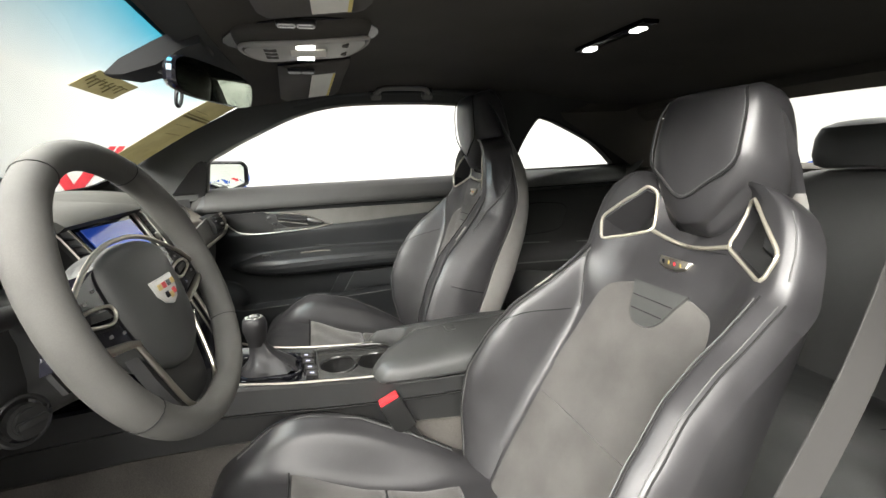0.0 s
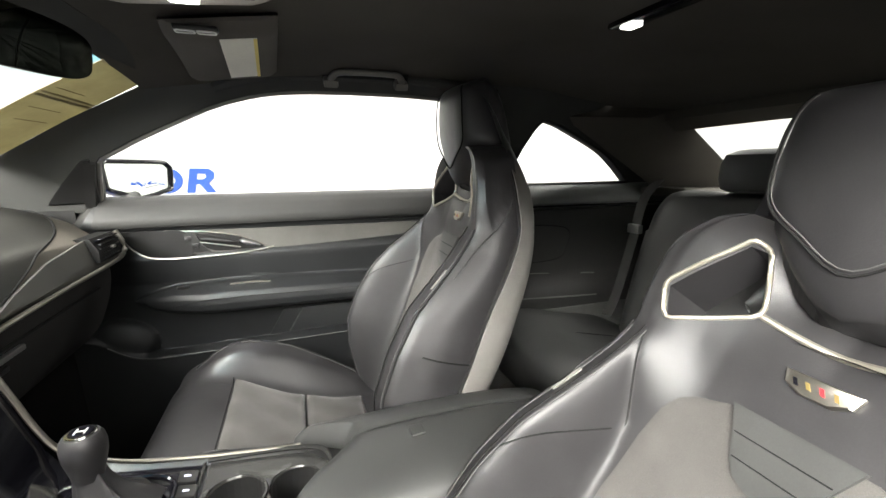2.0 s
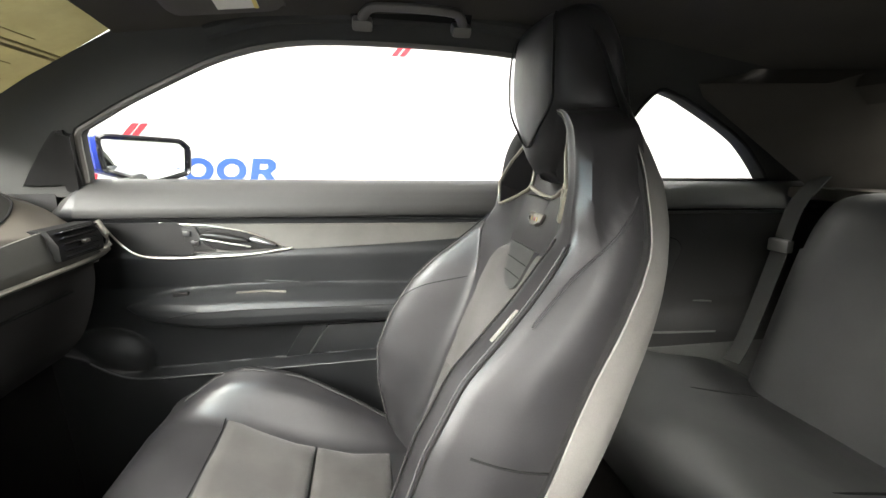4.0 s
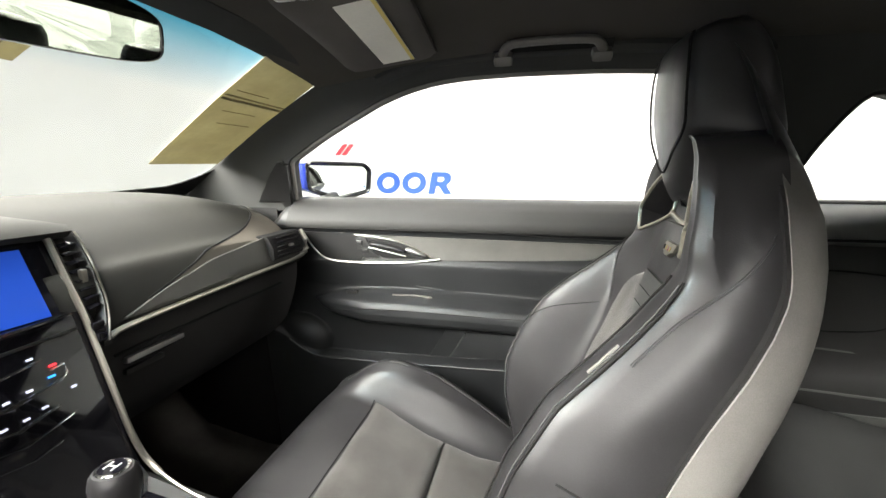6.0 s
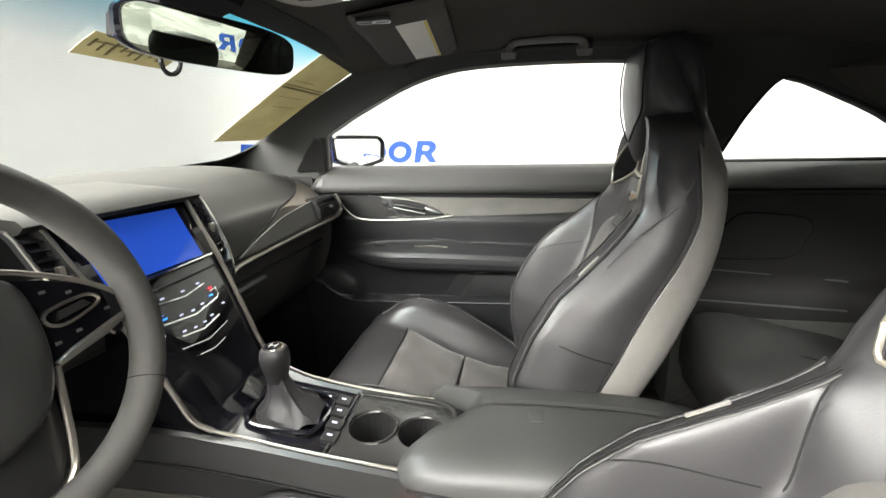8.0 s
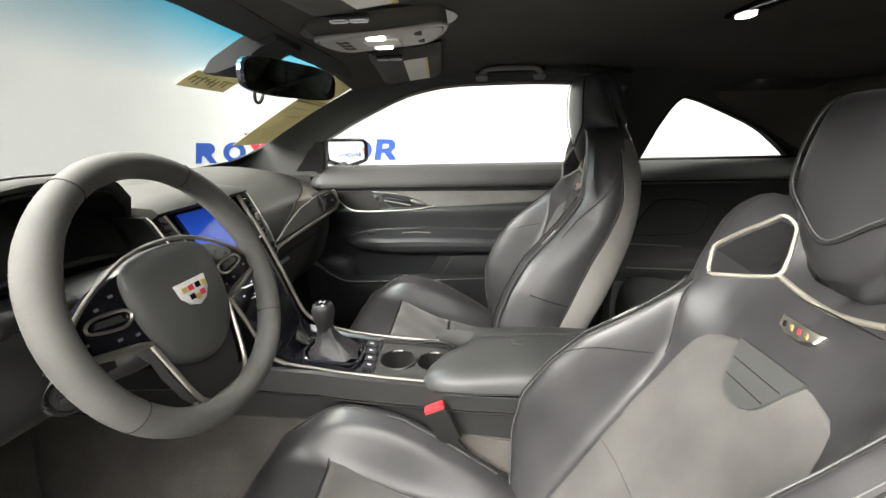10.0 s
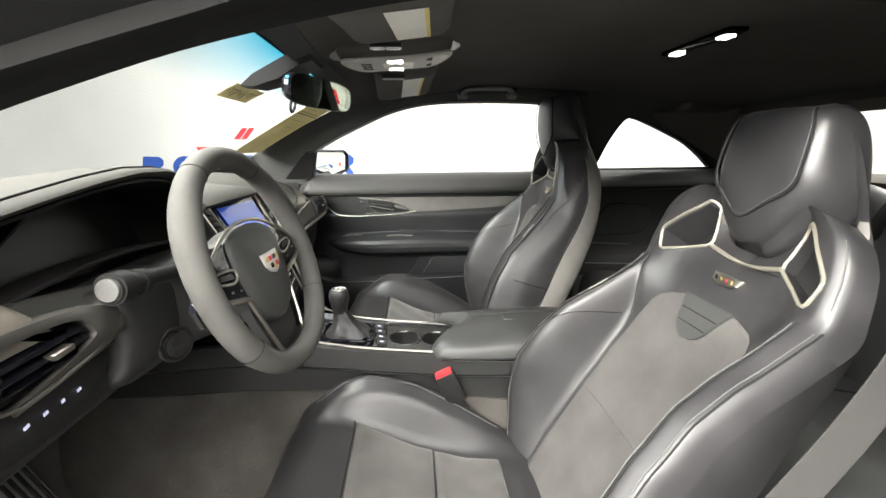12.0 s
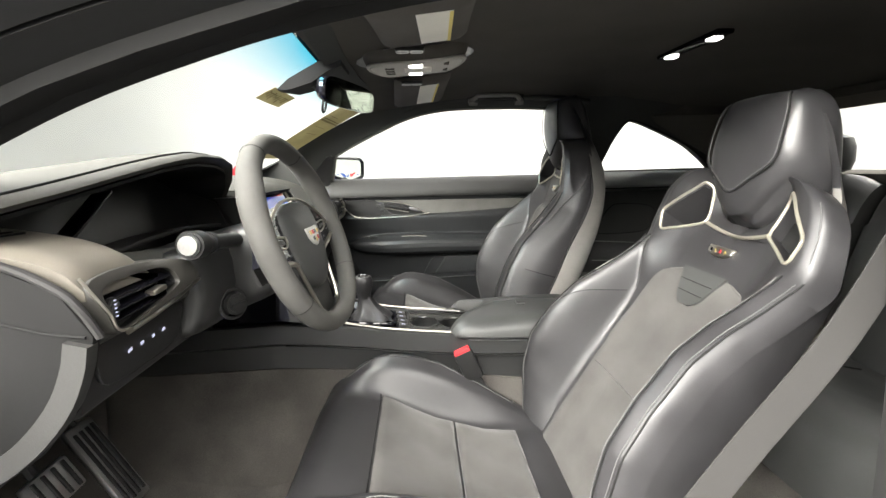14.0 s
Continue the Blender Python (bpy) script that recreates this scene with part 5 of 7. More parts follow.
for sg in (-1, 1):
    rows = []
    for x in np.linspace(-1.19, -0.10, 30):
        t, w = lerp(x, CX, CTOP), lerp(x, CX, CW)
        zs_ = np.linspace(lerp(x, [-1.2, -0.8, -0.45, -0.1], [0.60, 0.60, 0.565, 0.53]), 0.305, 8)
        row = [Vector((x, sg * (lerp(z, [0.30, t - 0.15, t - 0.055], [w + 0.03, w - 0.005, w - 0.008]) + 0.005 + 0.002 * math.sin(17 * x + 9 * z)), z)) for z in zs_]
        rows.append(row + [p - Vector((0, sg * 0.008, 0)) for p in reversed(row)])
    part("carpet_side", loft(rows), CARPET, console, "dark grey carpet on the tunnel side", smooth=50)
cup = join(loft([[Vector((-0.455 + 0.0385 * math.cos(t), 0.004 + 0.040 * math.sin(t), z)) for t in (2 * math.pi * q / 28 for q in range(28))] for z in (0.57, 0.72)]))
cut(cbody, cup)
cut(cbody, loft([[Vector((-0.376 + 0.0385 * math.cos(t), 0.008 + 0.040 * math.sin(t), z)) for t in (2 * math.pi * q / 28 for q in range(28))] for z in (0.57, 0.72)]))
for cxx, cyy in ((-0.455, 0.004), (-0.376, 0.008)):
    part("cup_ring", tube([(cxx + 0.039 * math.cos(t), cyy + 0.0405 * math.sin(t), lerp(cxx, CX, CTOP) - 0.0105) for t in (2 * math.pi * q / 32 for q in range(32))], 0.003, 6, closed=True), GUNMETAL, console, "dark metal cup holder ring")
    part("cup_base", disc((cxx, cyy, 0.574), (0, 0, 1), 0.039, 0.006, 24), DARK, console)
for sg in (-1, 1):
    part("side_seam", tube([(x, sg * (lerp(x, CX, CW) + 0.003), lerp(x, CX, CTOP) - 0.05) for x in np.linspace(-0.78, 0.06, 30)], 0.002, 6), SEAM, console)
part("gloss_inlay", loft([[Vector((x, y, lerp(x, CX, CTOP) - 0.0095)) for y in (-0.082, 0.082)] + [Vector((x, y, lerp(x, CX, CTOP) - 0.013)) for y in (0.082, -0.082)] for x in (-0.70, -0.64, -0.58, -0.52, -0.50)]), GLOSS, console)
part("cross_bar", tube([(-0.505, y, 0.664) for y in (-0.082, 0, 0.082)], 0.0025, 8), GUNMETAL, console)
for i, (bx, by) in enumerate(((-0.520, 0.036), (-0.516, 0.006), (-0.512, -0.024), (-0.508, -0.052))):
    b = part("button", block((0.024, 0.024, 0.008), 0.002, at=pose(bx, by + 0.012, lerp(bx, CX, CTOP) - 0.006, 0, 10, 0)), HARD, console)
    part("mark", block((0.008, 0.003, 0.001), at=pose(bx, by + 0.012, lerp(bx, CX, CTOP) - 0.0015, 0, 10, 0)), ICON, b)
boot = []
for z, r in ((0.676, 0.054), (0.688, 0.047), (0.700, 0.034), (0.712, 0.024), (0.728, 0.018), (0.745, 0.0145)):
    boot.append([Vector((-0.59 - 0.25 * (z - 0.67) + r * math.copysign(abs(math.cos(t)) ** 0.7, math.cos(t)) * (1 + 0.07 * math.sin(7 * t + z * 90)), r * 0.85 * math.copysign(abs(math.sin(t)) ** 0.7, math.sin(t)) * (1 + 0.07 * math.sin(5 * t + z * 150)), z + 0.004 * math.sin(6 * t))) for t in (2 * math.pi * q / 36 for q in range(36))])
shifter = thing("gear_lever", (-0.59, 0, 0.67), "gear lever with leather boot and metal-capped knob", "gear lever")
part("boot", loft(boot), LEATHER, shifter, "creased black leather boot")
part("boot_frame", tube([(-0.59 + 0.060 * math.copysign(abs(math.cos(t)) ** 0.5, math.cos(t)), 0.052 * math.copysign(abs(math.sin(t)) ** 0.5, math.sin(t)), 0.6815 - 0.14 * 0.060 * math.cos(t)) for t in (2 * math.pi * q / 36 for q in range(36))], 0.004, 8, closed=True), GLOSS, shifter)
kb = [(0.733, 0.0165), (0.742, 0.0175), (0.752, 0.020), (0.764, 0.0228), (0.776, 0.0235), (0.786, 0.0215), (0.7905, 0.018), (0.791, 0.010)]
kx = -0.608
part("knob", loft([[Vector((kx + r * math.cos(t), r * math.sin(t), z)) for t in (2 * math.pi * q / 28 for q in range(28))] for z, r in kb]), LEATHER, shifter)
part("knob_cap", disc((kx, 0, 0.7915), (0, 0, 1), 0.0160, 0.003, 24, 0.001), BRIGHT, shifter, "bright metal ring on the knob")
part("pattern_plate", disc((kx, 0, 0.7928), (0, 0, 1), 0.0128, 0.0016, 24, 0.0005), GLOSS, shifter, "gloss black shift-pattern plate")
for dx, dy in ((-0.005, 0), (0.005, 0), (0, 0)):
    part("pattern_mark", block((0.0015, 0.012, 0.001) if dx else (0.012, 0.0015, 0.001), at=(kx + dx, dy, 0.7939)), BADGE, shifter)
arm = thing("armrest", (-0.15, 0, 0.65), "padded black leather console armrest", "armrest")
AY = [-0.114, -0.105, -0.085, -0.06, -0.036, -0.01, 0.02, 0.045, 0.065, 0.080, 0.092, 0.104, 0.114]
AX = [-0.345, -0.378, -0.394, -0.391, -0.376, -0.346, -0.316, -0.302, -0.306, -0.335, -0.378, -0.382, -0.35]


def arm_top(x, y):
    k = abs(y) / 0.116
    edge = 1 - min(1, k) ** 7
    crease = 0.004 * math.exp(-(((y - 0.034) / 0.004) ** 2))
    return lerp(x, CX, CTOP) - 0.006 + (lerp(x, [-0.40, -0.3, -0.2, -0.05, 0.03], [0.040, 0.048, 0.056, 0.060, 0.058]) - 0.010 * k * k - crease) * edge**0.5


rings = []
for y in np.linspace(-0.116, 0.116, 61):
    xf = lerp(y, AY, AX)
    xb = 0.075 - 0.05 * (abs(y) / 0.116) ** 4
    low = lerp(xf, CX, CTOP) - 0.008
    row = [Vector((xf + 0.004, y, low))]
    for f in (0.0, 0.004, 0.012, 0.024, 0.045, 0.08, 0.13, 0.2, 0.28, 0.36, 0.41, 0.435):
        x = xf + (xb - xf) * f / 0.435
        front = min(1, f / 0.026) ** 0.5 if f < 0.2 else min(1, (0.4355 - f) / 0.03) ** 0.5
        row.append(Vector((x, y, low + (arm_top(x, y) - low) * max(0.12, front))))
    rings.append(row + [Vector((xb, y, low)), Vector(((xf + xb) / 2, y, low - 0.01))])
part("pad", loft(rings), LEATHER_GREY, arm, smooth=60)
part("lid_seam", tube([(x, 0.034, arm_top(x, 0.034) + 0.0005) for x in np.linspace(-0.27, 0.03, 16)], 0.0012, 6), SEAM, arm)
part("tray_rim", tube(dense([(-0.50, 0.082, 0.668), (-0.42, 0.084, 0.662), (-0.365, 0.080, 0.659), (-0.335, 0.066, 0.657), (-0.325, 0.03, 0.656), (-0.325, -0.02, 0.656), (-0.34, -0.066, 0.657), (-0.37, -0.078, 0.659), (-0.42, -0.082, 0.662), (-0.50, -0.080, 0.668)], 40), 0.004, 8), GUNMETAL, console, "dark metal rim of the cup tray")
tray = plate([(-0.497, -0.080), (-0.36, -0.078), (-0.332, -0.05), (-0.332, 0.05), (-0.36, 0.078), (-0.497, 0.080)], [[(cx_ + 0.0385 * math.cos(t), cy_ + 0.040 * math.sin(t)) for t in (2 * math.pi * q / 28 for q in range(28))] for cx_, cy_ in ((-0.455, 0.004), (-0.376, 0.008))], lambda a, b, d: Vector((a, b, lerp(a, CX, CTOP) - 0.0085 - d)), 0.002)
part("cup_tray", tray, GUNMETAL, console, "dark metal cup holder tray", smooth=30)
part("pad_seam", tube([(x, -0.1155, lerp(x, CX, CTOP) - 0.002) for x in np.linspace(-0.37, 0.05, 16)], 0.0018, 6), SEAM, arm)
part("latch_mark", block((0.022, 0.026, 0.006), 0.0028, at=(-0.20, 0.0, arm_top(-0.20, 0.0) - 0.001)), LEATHER_GREY, arm)


# ---- dashboard ----
dash = thing("dashboard", (-0.95, 0, 0.6), "black padded dashboard with woven trim and satin strip", "dashboard")
DP = [(-1.28, 0.985), (-1.18, 1.035), (-1.05, 1.050), (-0.93, 1.035), (-0.865, 1.005), (-0.815, 0.965), (-0.79, 0.945)]
DL = [(-0.772, 0.885), (-0.79, 0.868), (-0.80, 0.82), (-0.815, 0.76), (-0.85, 0.69), (-0.93, 0.635), (-1.1, 0.62), (-1.25, 0.72)]


DLD = [(-0.772, 0.905), (-0.785, 0.89), (-0.788, 0.862), (-0.793, 0.838), (-0.81, 0.824), (-0.93, 0.820), (-1.1, 0.82), (-1.25, 0.83)]


def dash_drop(y):
    return -0.035 * max(0.0, (abs(y) - 0.35) / 0.3) ** 2


rings = []
for y in np.linspace(-0.675, 0.675, 55):
    prof = dense([(x, z, 0) for x, z in DP + ([(-0.772, 0.885), (-0.786, 0.866), (-0.80, 0.858), (-0.9, 0.855), (-1.2, 0.86)] if y > -0.14 else [(-0.772, 0.905), (-0.785, 0.893), (-0.80, 0.888), (-0.9, 0.885), (-1.2, 0.89)])], 60)
    row = []
    for p in prof:
        z = p.y + (dash_drop(y) if p.y > 0.93 else 0)
        if -0.645 < y < -0.145 and p.x < -0.80:
            z = min(z, lerp(y, [-0.645, -0.56, -0.42, -0.145], [0.995, 0.975, 0.956, 0.95]) - 0.02 * min(1, (-0.80 - p.x) / 0.1))
        row.append(Vector((p.x, y, z)))
    rings.append(row)
dash_body = part("pad", loft(rings), PAD, dash)
for y0, y1, prof in ((0.10, 0.675, DL), (-0.675, -0.10, DLD)):
    prof = dense([(x, z, 0) for x, z in [(-0.798, prof[1][1] - 0.006)] + prof[2:] + [(-1.25, 0.86), (-0.82, prof[1][1] - 0.006)]], 40)
    part("lower_panel", loft([[Vector((p.x, y, p.y)) for p in prof] for y in np.linspace(y0, y1, 12)]), LOWER, dash, "black lower dash panel")


def trim_band(y0, y1, n, z_top, z_low):
    rows = []
    for k in np.linspace(0, 1, n):
        y = y0 + (y1 - y0) * k
        a, b = z_top(k), z_low(k)
        row = []
        for j in np.linspace(0, 1, 7):
            z = a + (b - a) * j
            x = lerp(z, [0.868, 0.885, 0.945, 0.965, 1.0], [-0.782, -0.768, -0.785, -0.810, -0.855])
            row.append(Vector((x + 0.005, y, z)))
        rows.append(row + [p - Vector((0.006, 0, 0.001)) for p in reversed(row)])
    return loft(rows)


part("woven_band", trim_band(0.17, 0.655, 24, lambda k: lerp(k, [0, 0.15, 0.4, 0.75, 1], [0.884, 0.905, 0.930, 0.945, 0.945]), lambda k: 0.880), TRIM_LIT, dash, "grey-brown woven trim band, lit look put into its colour")
part("satin_strip", tube(dense([(-0.757, 0.135, 0.868), (-0.758, 0.17, 0.874), (-0.759, 0.35, 0.878), (-0.757, 0.6, 0.882), (-0.757, 0.655, 0.89)], 26), 0.0045, 8), CHROME, dash, "satin metal strip")


def side_vent(y0, y1, ztop, zlow):
    v = part("side_vent", loft([[Vector((x, y, z)) for x, z in ((-0.772, ztop), (-0.757, (ztop + zlow) / 2), (-0.757, zlow), (-0.80, zlow), (-0.80, ztop))] for y in (y0, y1)]), DARK, dash)
    for i in range(5):
        z = zlow + (ztop - zlow) * (i + 0.5) / 5
        part("slat", block((0.014, abs(y1 - y0) * 0.80, 0.003), 0.001, at=pose(-0.762, (y0 + y1) / 2, z, 0, -18, 0)), GLOSS, v)
    part("vent_tab", block((0.008, 0.014, 0.006), 0.002, at=(-0.751, (y0 + y1) / 2, (ztop + zlow) / 2)), CHROME, v)
    part("vent_frame", tube([(-0.764, y1, zlow - 0.006), (-0.752, y1 + 0.008, zlow + 0.006), (-0.756, y1 + 0.010, (ztop + zlow) / 2), (-0.768, y1 + 0.008, ztop)], 0.0060, 8), CHROME, v)
    return v


side_vent(0.52, 0.642, 0.946, 0.894)
# driver's outer vent: a woven surround with the opening let into it
vent_out = [(p.x, p.y) for p in dense([(-0.674, 0.958, 0), (-0.64, 0.966, 0), (-0.57, 0.962, 0), (-0.51, 0.950, 0), (-0.499, 0.935, 0), (-0.502, 0.920, 0), (-0.56, 0.909, 0), (-0.63, 0.904, 0), (-0.655, 0.906, 0), (-0.668, 0.925, 0)], 60, closed=True)]
vent_in = [(p.x, p.y) for p in dense([(-0.658, 0.951, 0), (-0.60, 0.954, 0), (-0.556, 0.949, 0), (-0.544, 0.936, 0), (-0.552, 0.925, 0), (-0.61, 0.911, 0), (-0.646, 0.907, 0), (-0.658, 0.922, 0)], 48, closed=True)]


def on_vent(a, b, d):
    return Vector((lerp(b, [0.90, 0.93, 0.97], [-0.760, -0.757, -0.772]) - d, a, b))


surround = part("vent_surround", plate(vent_out, [vent_in], on_vent, 0.02, 0.003), TRIM_PLAIN, dash, "dark grey woven vent surround")
part("vent_box", loft([[on_vent(-0.592 + (a + 0.592) * k, 0.931 + (b - 0.931) * k, d) for a, b in vent_in] for k, d in ((1.0, 0.006), (0.97, 0.045), (0.02, 0.046))], caps=False), DARK, surround)
for i in range(3):
    z = 0.921 + 0.0095 * i
    part("slat", ribbon([(lerp(z, [0.90, 0.93, 0.97], [-0.760, -0.757, -0.772]) - 0.009, y, z + 0.02 * (y + 0.592)) for y in np.linspace(-0.653, -0.550, 5)], 0.013, 0.0022, (1, 0, -0.35)), GLOSS, surround)
part("vent_tab", block((0.012, 0.024, 0.006), 0.002, at=pose(-0.760, -0.588, 0.931, 4, 0, 0)), CHROME, surround)
part("thumb_wheel", disc((-0.767, -0.650, 0.930), (1, 0.2, 0), 0.011, 0.008, 20, 0.002), HARD, surround)
for i in range(5):
    part("wheel_mark", block((0.001, 0.0025, 0.0012), at=(-0.7605, -0.653, 0.923 + 0.004 * i)), ICON, surround)
part("vent_edge", tube([on_vent(p.x, p.y, -0.002) for p in dense([(-0.640, 0.905, 0), (-0.658, 0.910, 0), (-0.667, 0.925, 0), (-0.675, 0.950, 0), (-0.680, 0.968, 0)], 16)], 0.0014, 8), CHROME, surround, "satin chrome vent edge")
part("satin_strip", tube([on_vent(a, b, -0.001) for a, b in ((-0.645, 0.902), (-0.60, 0.905), (-0.55, 0.911), (-0.50, 0.921))], 0.0022, 8), CHROME, dash, "satin metal strip")
part("switch_panel", plate([(p.x, p.y) for p in dense([(-0.655, 0.896, 0), (-0.58, 0.895, 0), (-0.512, 0.894, 0), (-0.510, 0.87, 0), (-0.525, 0.846, 0), (-0.58, 0.842, 0), (-0.645, 0.846, 0), (-0.662, 0.87, 0)], 32, closed=True)], [], lambda a, b, d: Vector((lerp(b, [0.838, 0.862, 0.89], [-0.793, -0.788, -0.785]) + 0.006 - d, a, b)), 0.006, 0.0015), HARD, dash)
for i in range(4):
    part("switch_icon", block((0.001, (0.006, 0.005, 0.004, 0.005)[i], 0.0035), at=pose(-0.7805, -0.615 + 0.021 * i, 0.871, 12, 10, 0)), ICON, dash)
part("glovebox_seam", tube([(-0.798, y, 0.820) for y in np.linspace(0.17, 0.60, 12)], 0.0025, 6), SEAM, dash)
part("glovebox_handle", block((0.012, 0.11, 0.010), 0.003, at=(-0.80, 0.24, 0.805)), ALLOY, dash)
part("glovebox_handle", block((0.012, 0.07, 0.010), 0.003, at=(-0.805, 0.22, 0.785)), HARD, dash)
# tan-grey shoulder sewn on between the pad and the woven band


def pad_z(x, y):
    z = lerp(x, [p[0] for p in DP] + [-0.772], [p[1] for p in DP] + [0.885])
    return z + (dash_drop(y) if z > 0.93 else 0.0)


SEWN = dense([(0.215, -0.775, 0), (0.272, -0.780, 0), (0.347, -0.788, 0), (0.42, -0.801, 0), (0.49, -0.818, 0), (0.55, -0.841, 0), (0.61, -0.876, 0), (0.645, -0.912, 0), (0.67, -0.95, 0)], 60)


def sewn_x(y):
    return lerp(y, [p.x for p in SEWN], [p.y for p in SEWN])


rows = []
for y in np.linspace(0.215, 0.668, 40):
    x0, x1 = sewn_x(y), lerp(y, [0.213, 0.334, 0.42, 0.526, 0.594, 0.655], [-0.772, -0.777, -0.779, -0.787, -0.798, -0.812])
    row = [Vector((x + 0.002, y, pad_z(x, y) + 0.0025)) for x in np.linspace(x0, x1, 12)]
    rows.append(row + [p - Vector((0.006, 0, 0.006)) for p in reversed(row)])
part("shoulder_strip", loft(rows), SHOULDER, dash, "tan-grey leather strip above the woven band", smooth=50)
part("top_seam", tube([(sewn_x(y) + 0.002, y, pad_z(sewn_x(y), y) + 0.002) for y in np.linspace(0.215, 0.668, 30)], 0.0022, 6), SEAM, dash)
tri = [(-0.898, 0.640), (-0.872, 0.662), (-0.846, 0.612), (-0.856, 0.602)]
part("demist_grille", loft([[Vector((x, y, pad_z(x, y) + dz)) for x, y in tri] for dz in (-0.004, 0.0042)]), HARD, dash)
# padded shoulder between the hood and the door, with its demist slots


def shoulder_z(x):
    return lerp(x, [-1.12, -1.0, -0.92, -0.86, -0.82, -0.79, -0.776, -0.77], [1.016, 1.013, 1.008, 1.001, 0.994, 0.983, 0.972, 0.962])


def shoulder_in(x):
    return lerp(x, [-1.12, -0.95, -0.85, -0.79, -0.77], [-0.500, -0.535, -0.560, -0.572, -0.566])


rings = []
for x in np.linspace(-1.12, -0.77, 26):
    y0, y1, z = -0.676, shoulder_in(x), shoulder_z(x)
    row = []
    for k in np.linspace(0, 1, 13):
        fall = 0.030 * max(0, (k - 0.62) / 0.38) ** 2.2 + 0.008 * max(0, (0.15 - k) / 0.15) ** 2
        row.append(Vector((x, y0 + (y1 - y0) * k, z - fall)))
    rings.append(row + [Vector((x, y1 + 0.002, 0.945)), Vector((x, y0, 0.945))])
part("shoulder_pad", loft(rings), SHOULDER, dash, "tan-grey padded dash shoulder beside the hood", smooth=50)
for i in range(9):
    sx = -0.872 - 0.012 * i
    part("demist_slot", ribbon([(sx - 0.016, -0.655, shoulder_z(sx - 0.016) + 0.001), (sx, -0.632, shoulder_z(sx) + 0.001), (sx + 0.004, -0.612, shoulder_z(sx) + 0.001)], 0.004, 0.002, (1, 0, 0)), DARK, dash)
# end of the dashboard at the open door
endcap = part("end_panel", plate([(-0.760, 0.915), (-0.785, 0.958), (-0.84, 0.985), (-0.95, 1.0), (-1.1, 1.0), (-1.2, 0.85), (-1.05, 0.72), (-0.95, 0.735), (-0.88, 0.76), (-0.83, 0.795), (-0.79, 0.84), (-0.768, 0.885)], [], lambda a, b, d: Vector((a, -0.676 - d, b)), 0.012, 0.004), ENDPANEL, dash, "dark grey panel on the dashboard end")
part("end_rim", ribbon(dense([(-0.772, -0.688, 0.910), (-0.780, -0.688, 0.882), (-0.800, -0.688, 0.845), (-0.838, -0.688, 0.805), (-0.888, -0.688, 0.774), (-0.96, -0.688, 0.748)], 18), 0.022, 0.014, [(0.75, 0, -0.6)] * 18), DOORTOP, dash, "lighter grey rim of the end panel")
part("end_seam", tube(dense([(-0.766, -0.689, 0.915), (-0.80, -0.69, 0.921), (-0.85, -0.69, 0.935), (-0.95, -0.69, 0.955)], 12), 0.0015, 6), SEAM, dash)
part("end_strip", tube(dense([(-0.758, -0.682, 0.912), (-0.768, -0.686, 0.940), (-0.786, -0.687, 0.961), (-0.84, -0.688, 0.988), (-0.95, -0.688, 1.003)], 18), 0.004, 8), LOWER, dash)

# instrument hood and dials
cluster = thing("instrument_cluster", (-0.9, -0.36, 0.98), "dark instrument cluster under a padded hood", "instrument cluster")
LIP_Y = [-0.690, -0.60, -0.50, -0.43, -0.36, -0.28, -0.22, -0.17, -0.14]
LIP_Z = [1.030, 1.048, 1.068, 1.080, 1.088, 1.086, 1.075, 1.045, 1.000]
LIP_X = [-0.845, -0.825, -0.812, -0.805, -0.800, -0.805, -0.815, -0.840, -0.875]
rings = []
for y in [p.x for p in dense([(v, 0, 0) for v in LIP_Y], 40)]:
    lz, lx = lerp(y, LIP_Y, LIP_Z), lerp(y, LIP_Y, LIP_X)
    up = [(lx, lz - 0.006), (lx + 0.004, lz - 0.002), (lx, lz + 0.002), (lx - 0.02, lz + 0.004), (lx - 0.09, lz + 0.004), (lx - 0.20, lz - 0.004 - 0.2 * max(0, lz - 1.06)), (lx - 0.36, lz - 0.03 - 0.5 * max(0, lz - 1.06))]
    under = [(lx - 0.36, lz - 0.05 - 0.5 * max(0, lz - 1.06)), (lx - 0.15, lz - 0.02), (lx - 0.05, lz - 0.016), (lx - 0.01, lz - 0.010)]
    rings.append([Vector((x, y, z)) for x, z in up + under])
part("hood", loft(rings), PAD, cluster, smooth=50)
part("hood_lining", loft([[Vector((lx + dx, y, lz + dz)) for dx, dz in ((-0.012, -0.0125), (-0.05, -0.018), (-0.15, -0.0225), (-0.15, -0.0265), (-0.05, -0.022), (-0.012, -0.0165))] for y, lz, lx in ((y, lerp(y, LIP_Y, LIP_Z), lerp(y, LIP_Y, LIP_X)) for y in np.linspace(-0.688, -0.142, 40))]), DARK, cluster, "black lining under the hood", smooth=50)
part("cavity_side", plate([(-0.945, 0.90), (-0.945, 1.03), (-0.875, 1.0), (-0.855, 0.95), (-0.84, 0.90)], [], lambda a, b, d: Vector((a, -0.168 - d, b)), 0.005), DARK, cluster)
part("hood_seam", tube([(lerp(y, LIP_Y, LIP_X) - 0.022, y, lerp(y, LIP_Y, LIP_Z) + 0.005) for y in np.linspace(-0.68, -0.18, 30)], 0.0016, 6), SEAM, cluster)
part("dial_face", plate([(-0.60, 0.97), (-0.60, 1.03), (-0.36, 1.07), (-0.20, 1.05), (-0.16, 1.0), (-0.16, 0.90), (-0.54, 0.90)], [], lambda a, b, d: Vector((-0.93 - 0.25 * (b - 0.95) - d, a, b)), 0.01), HARD, cluster, "glossy dark dial cover")
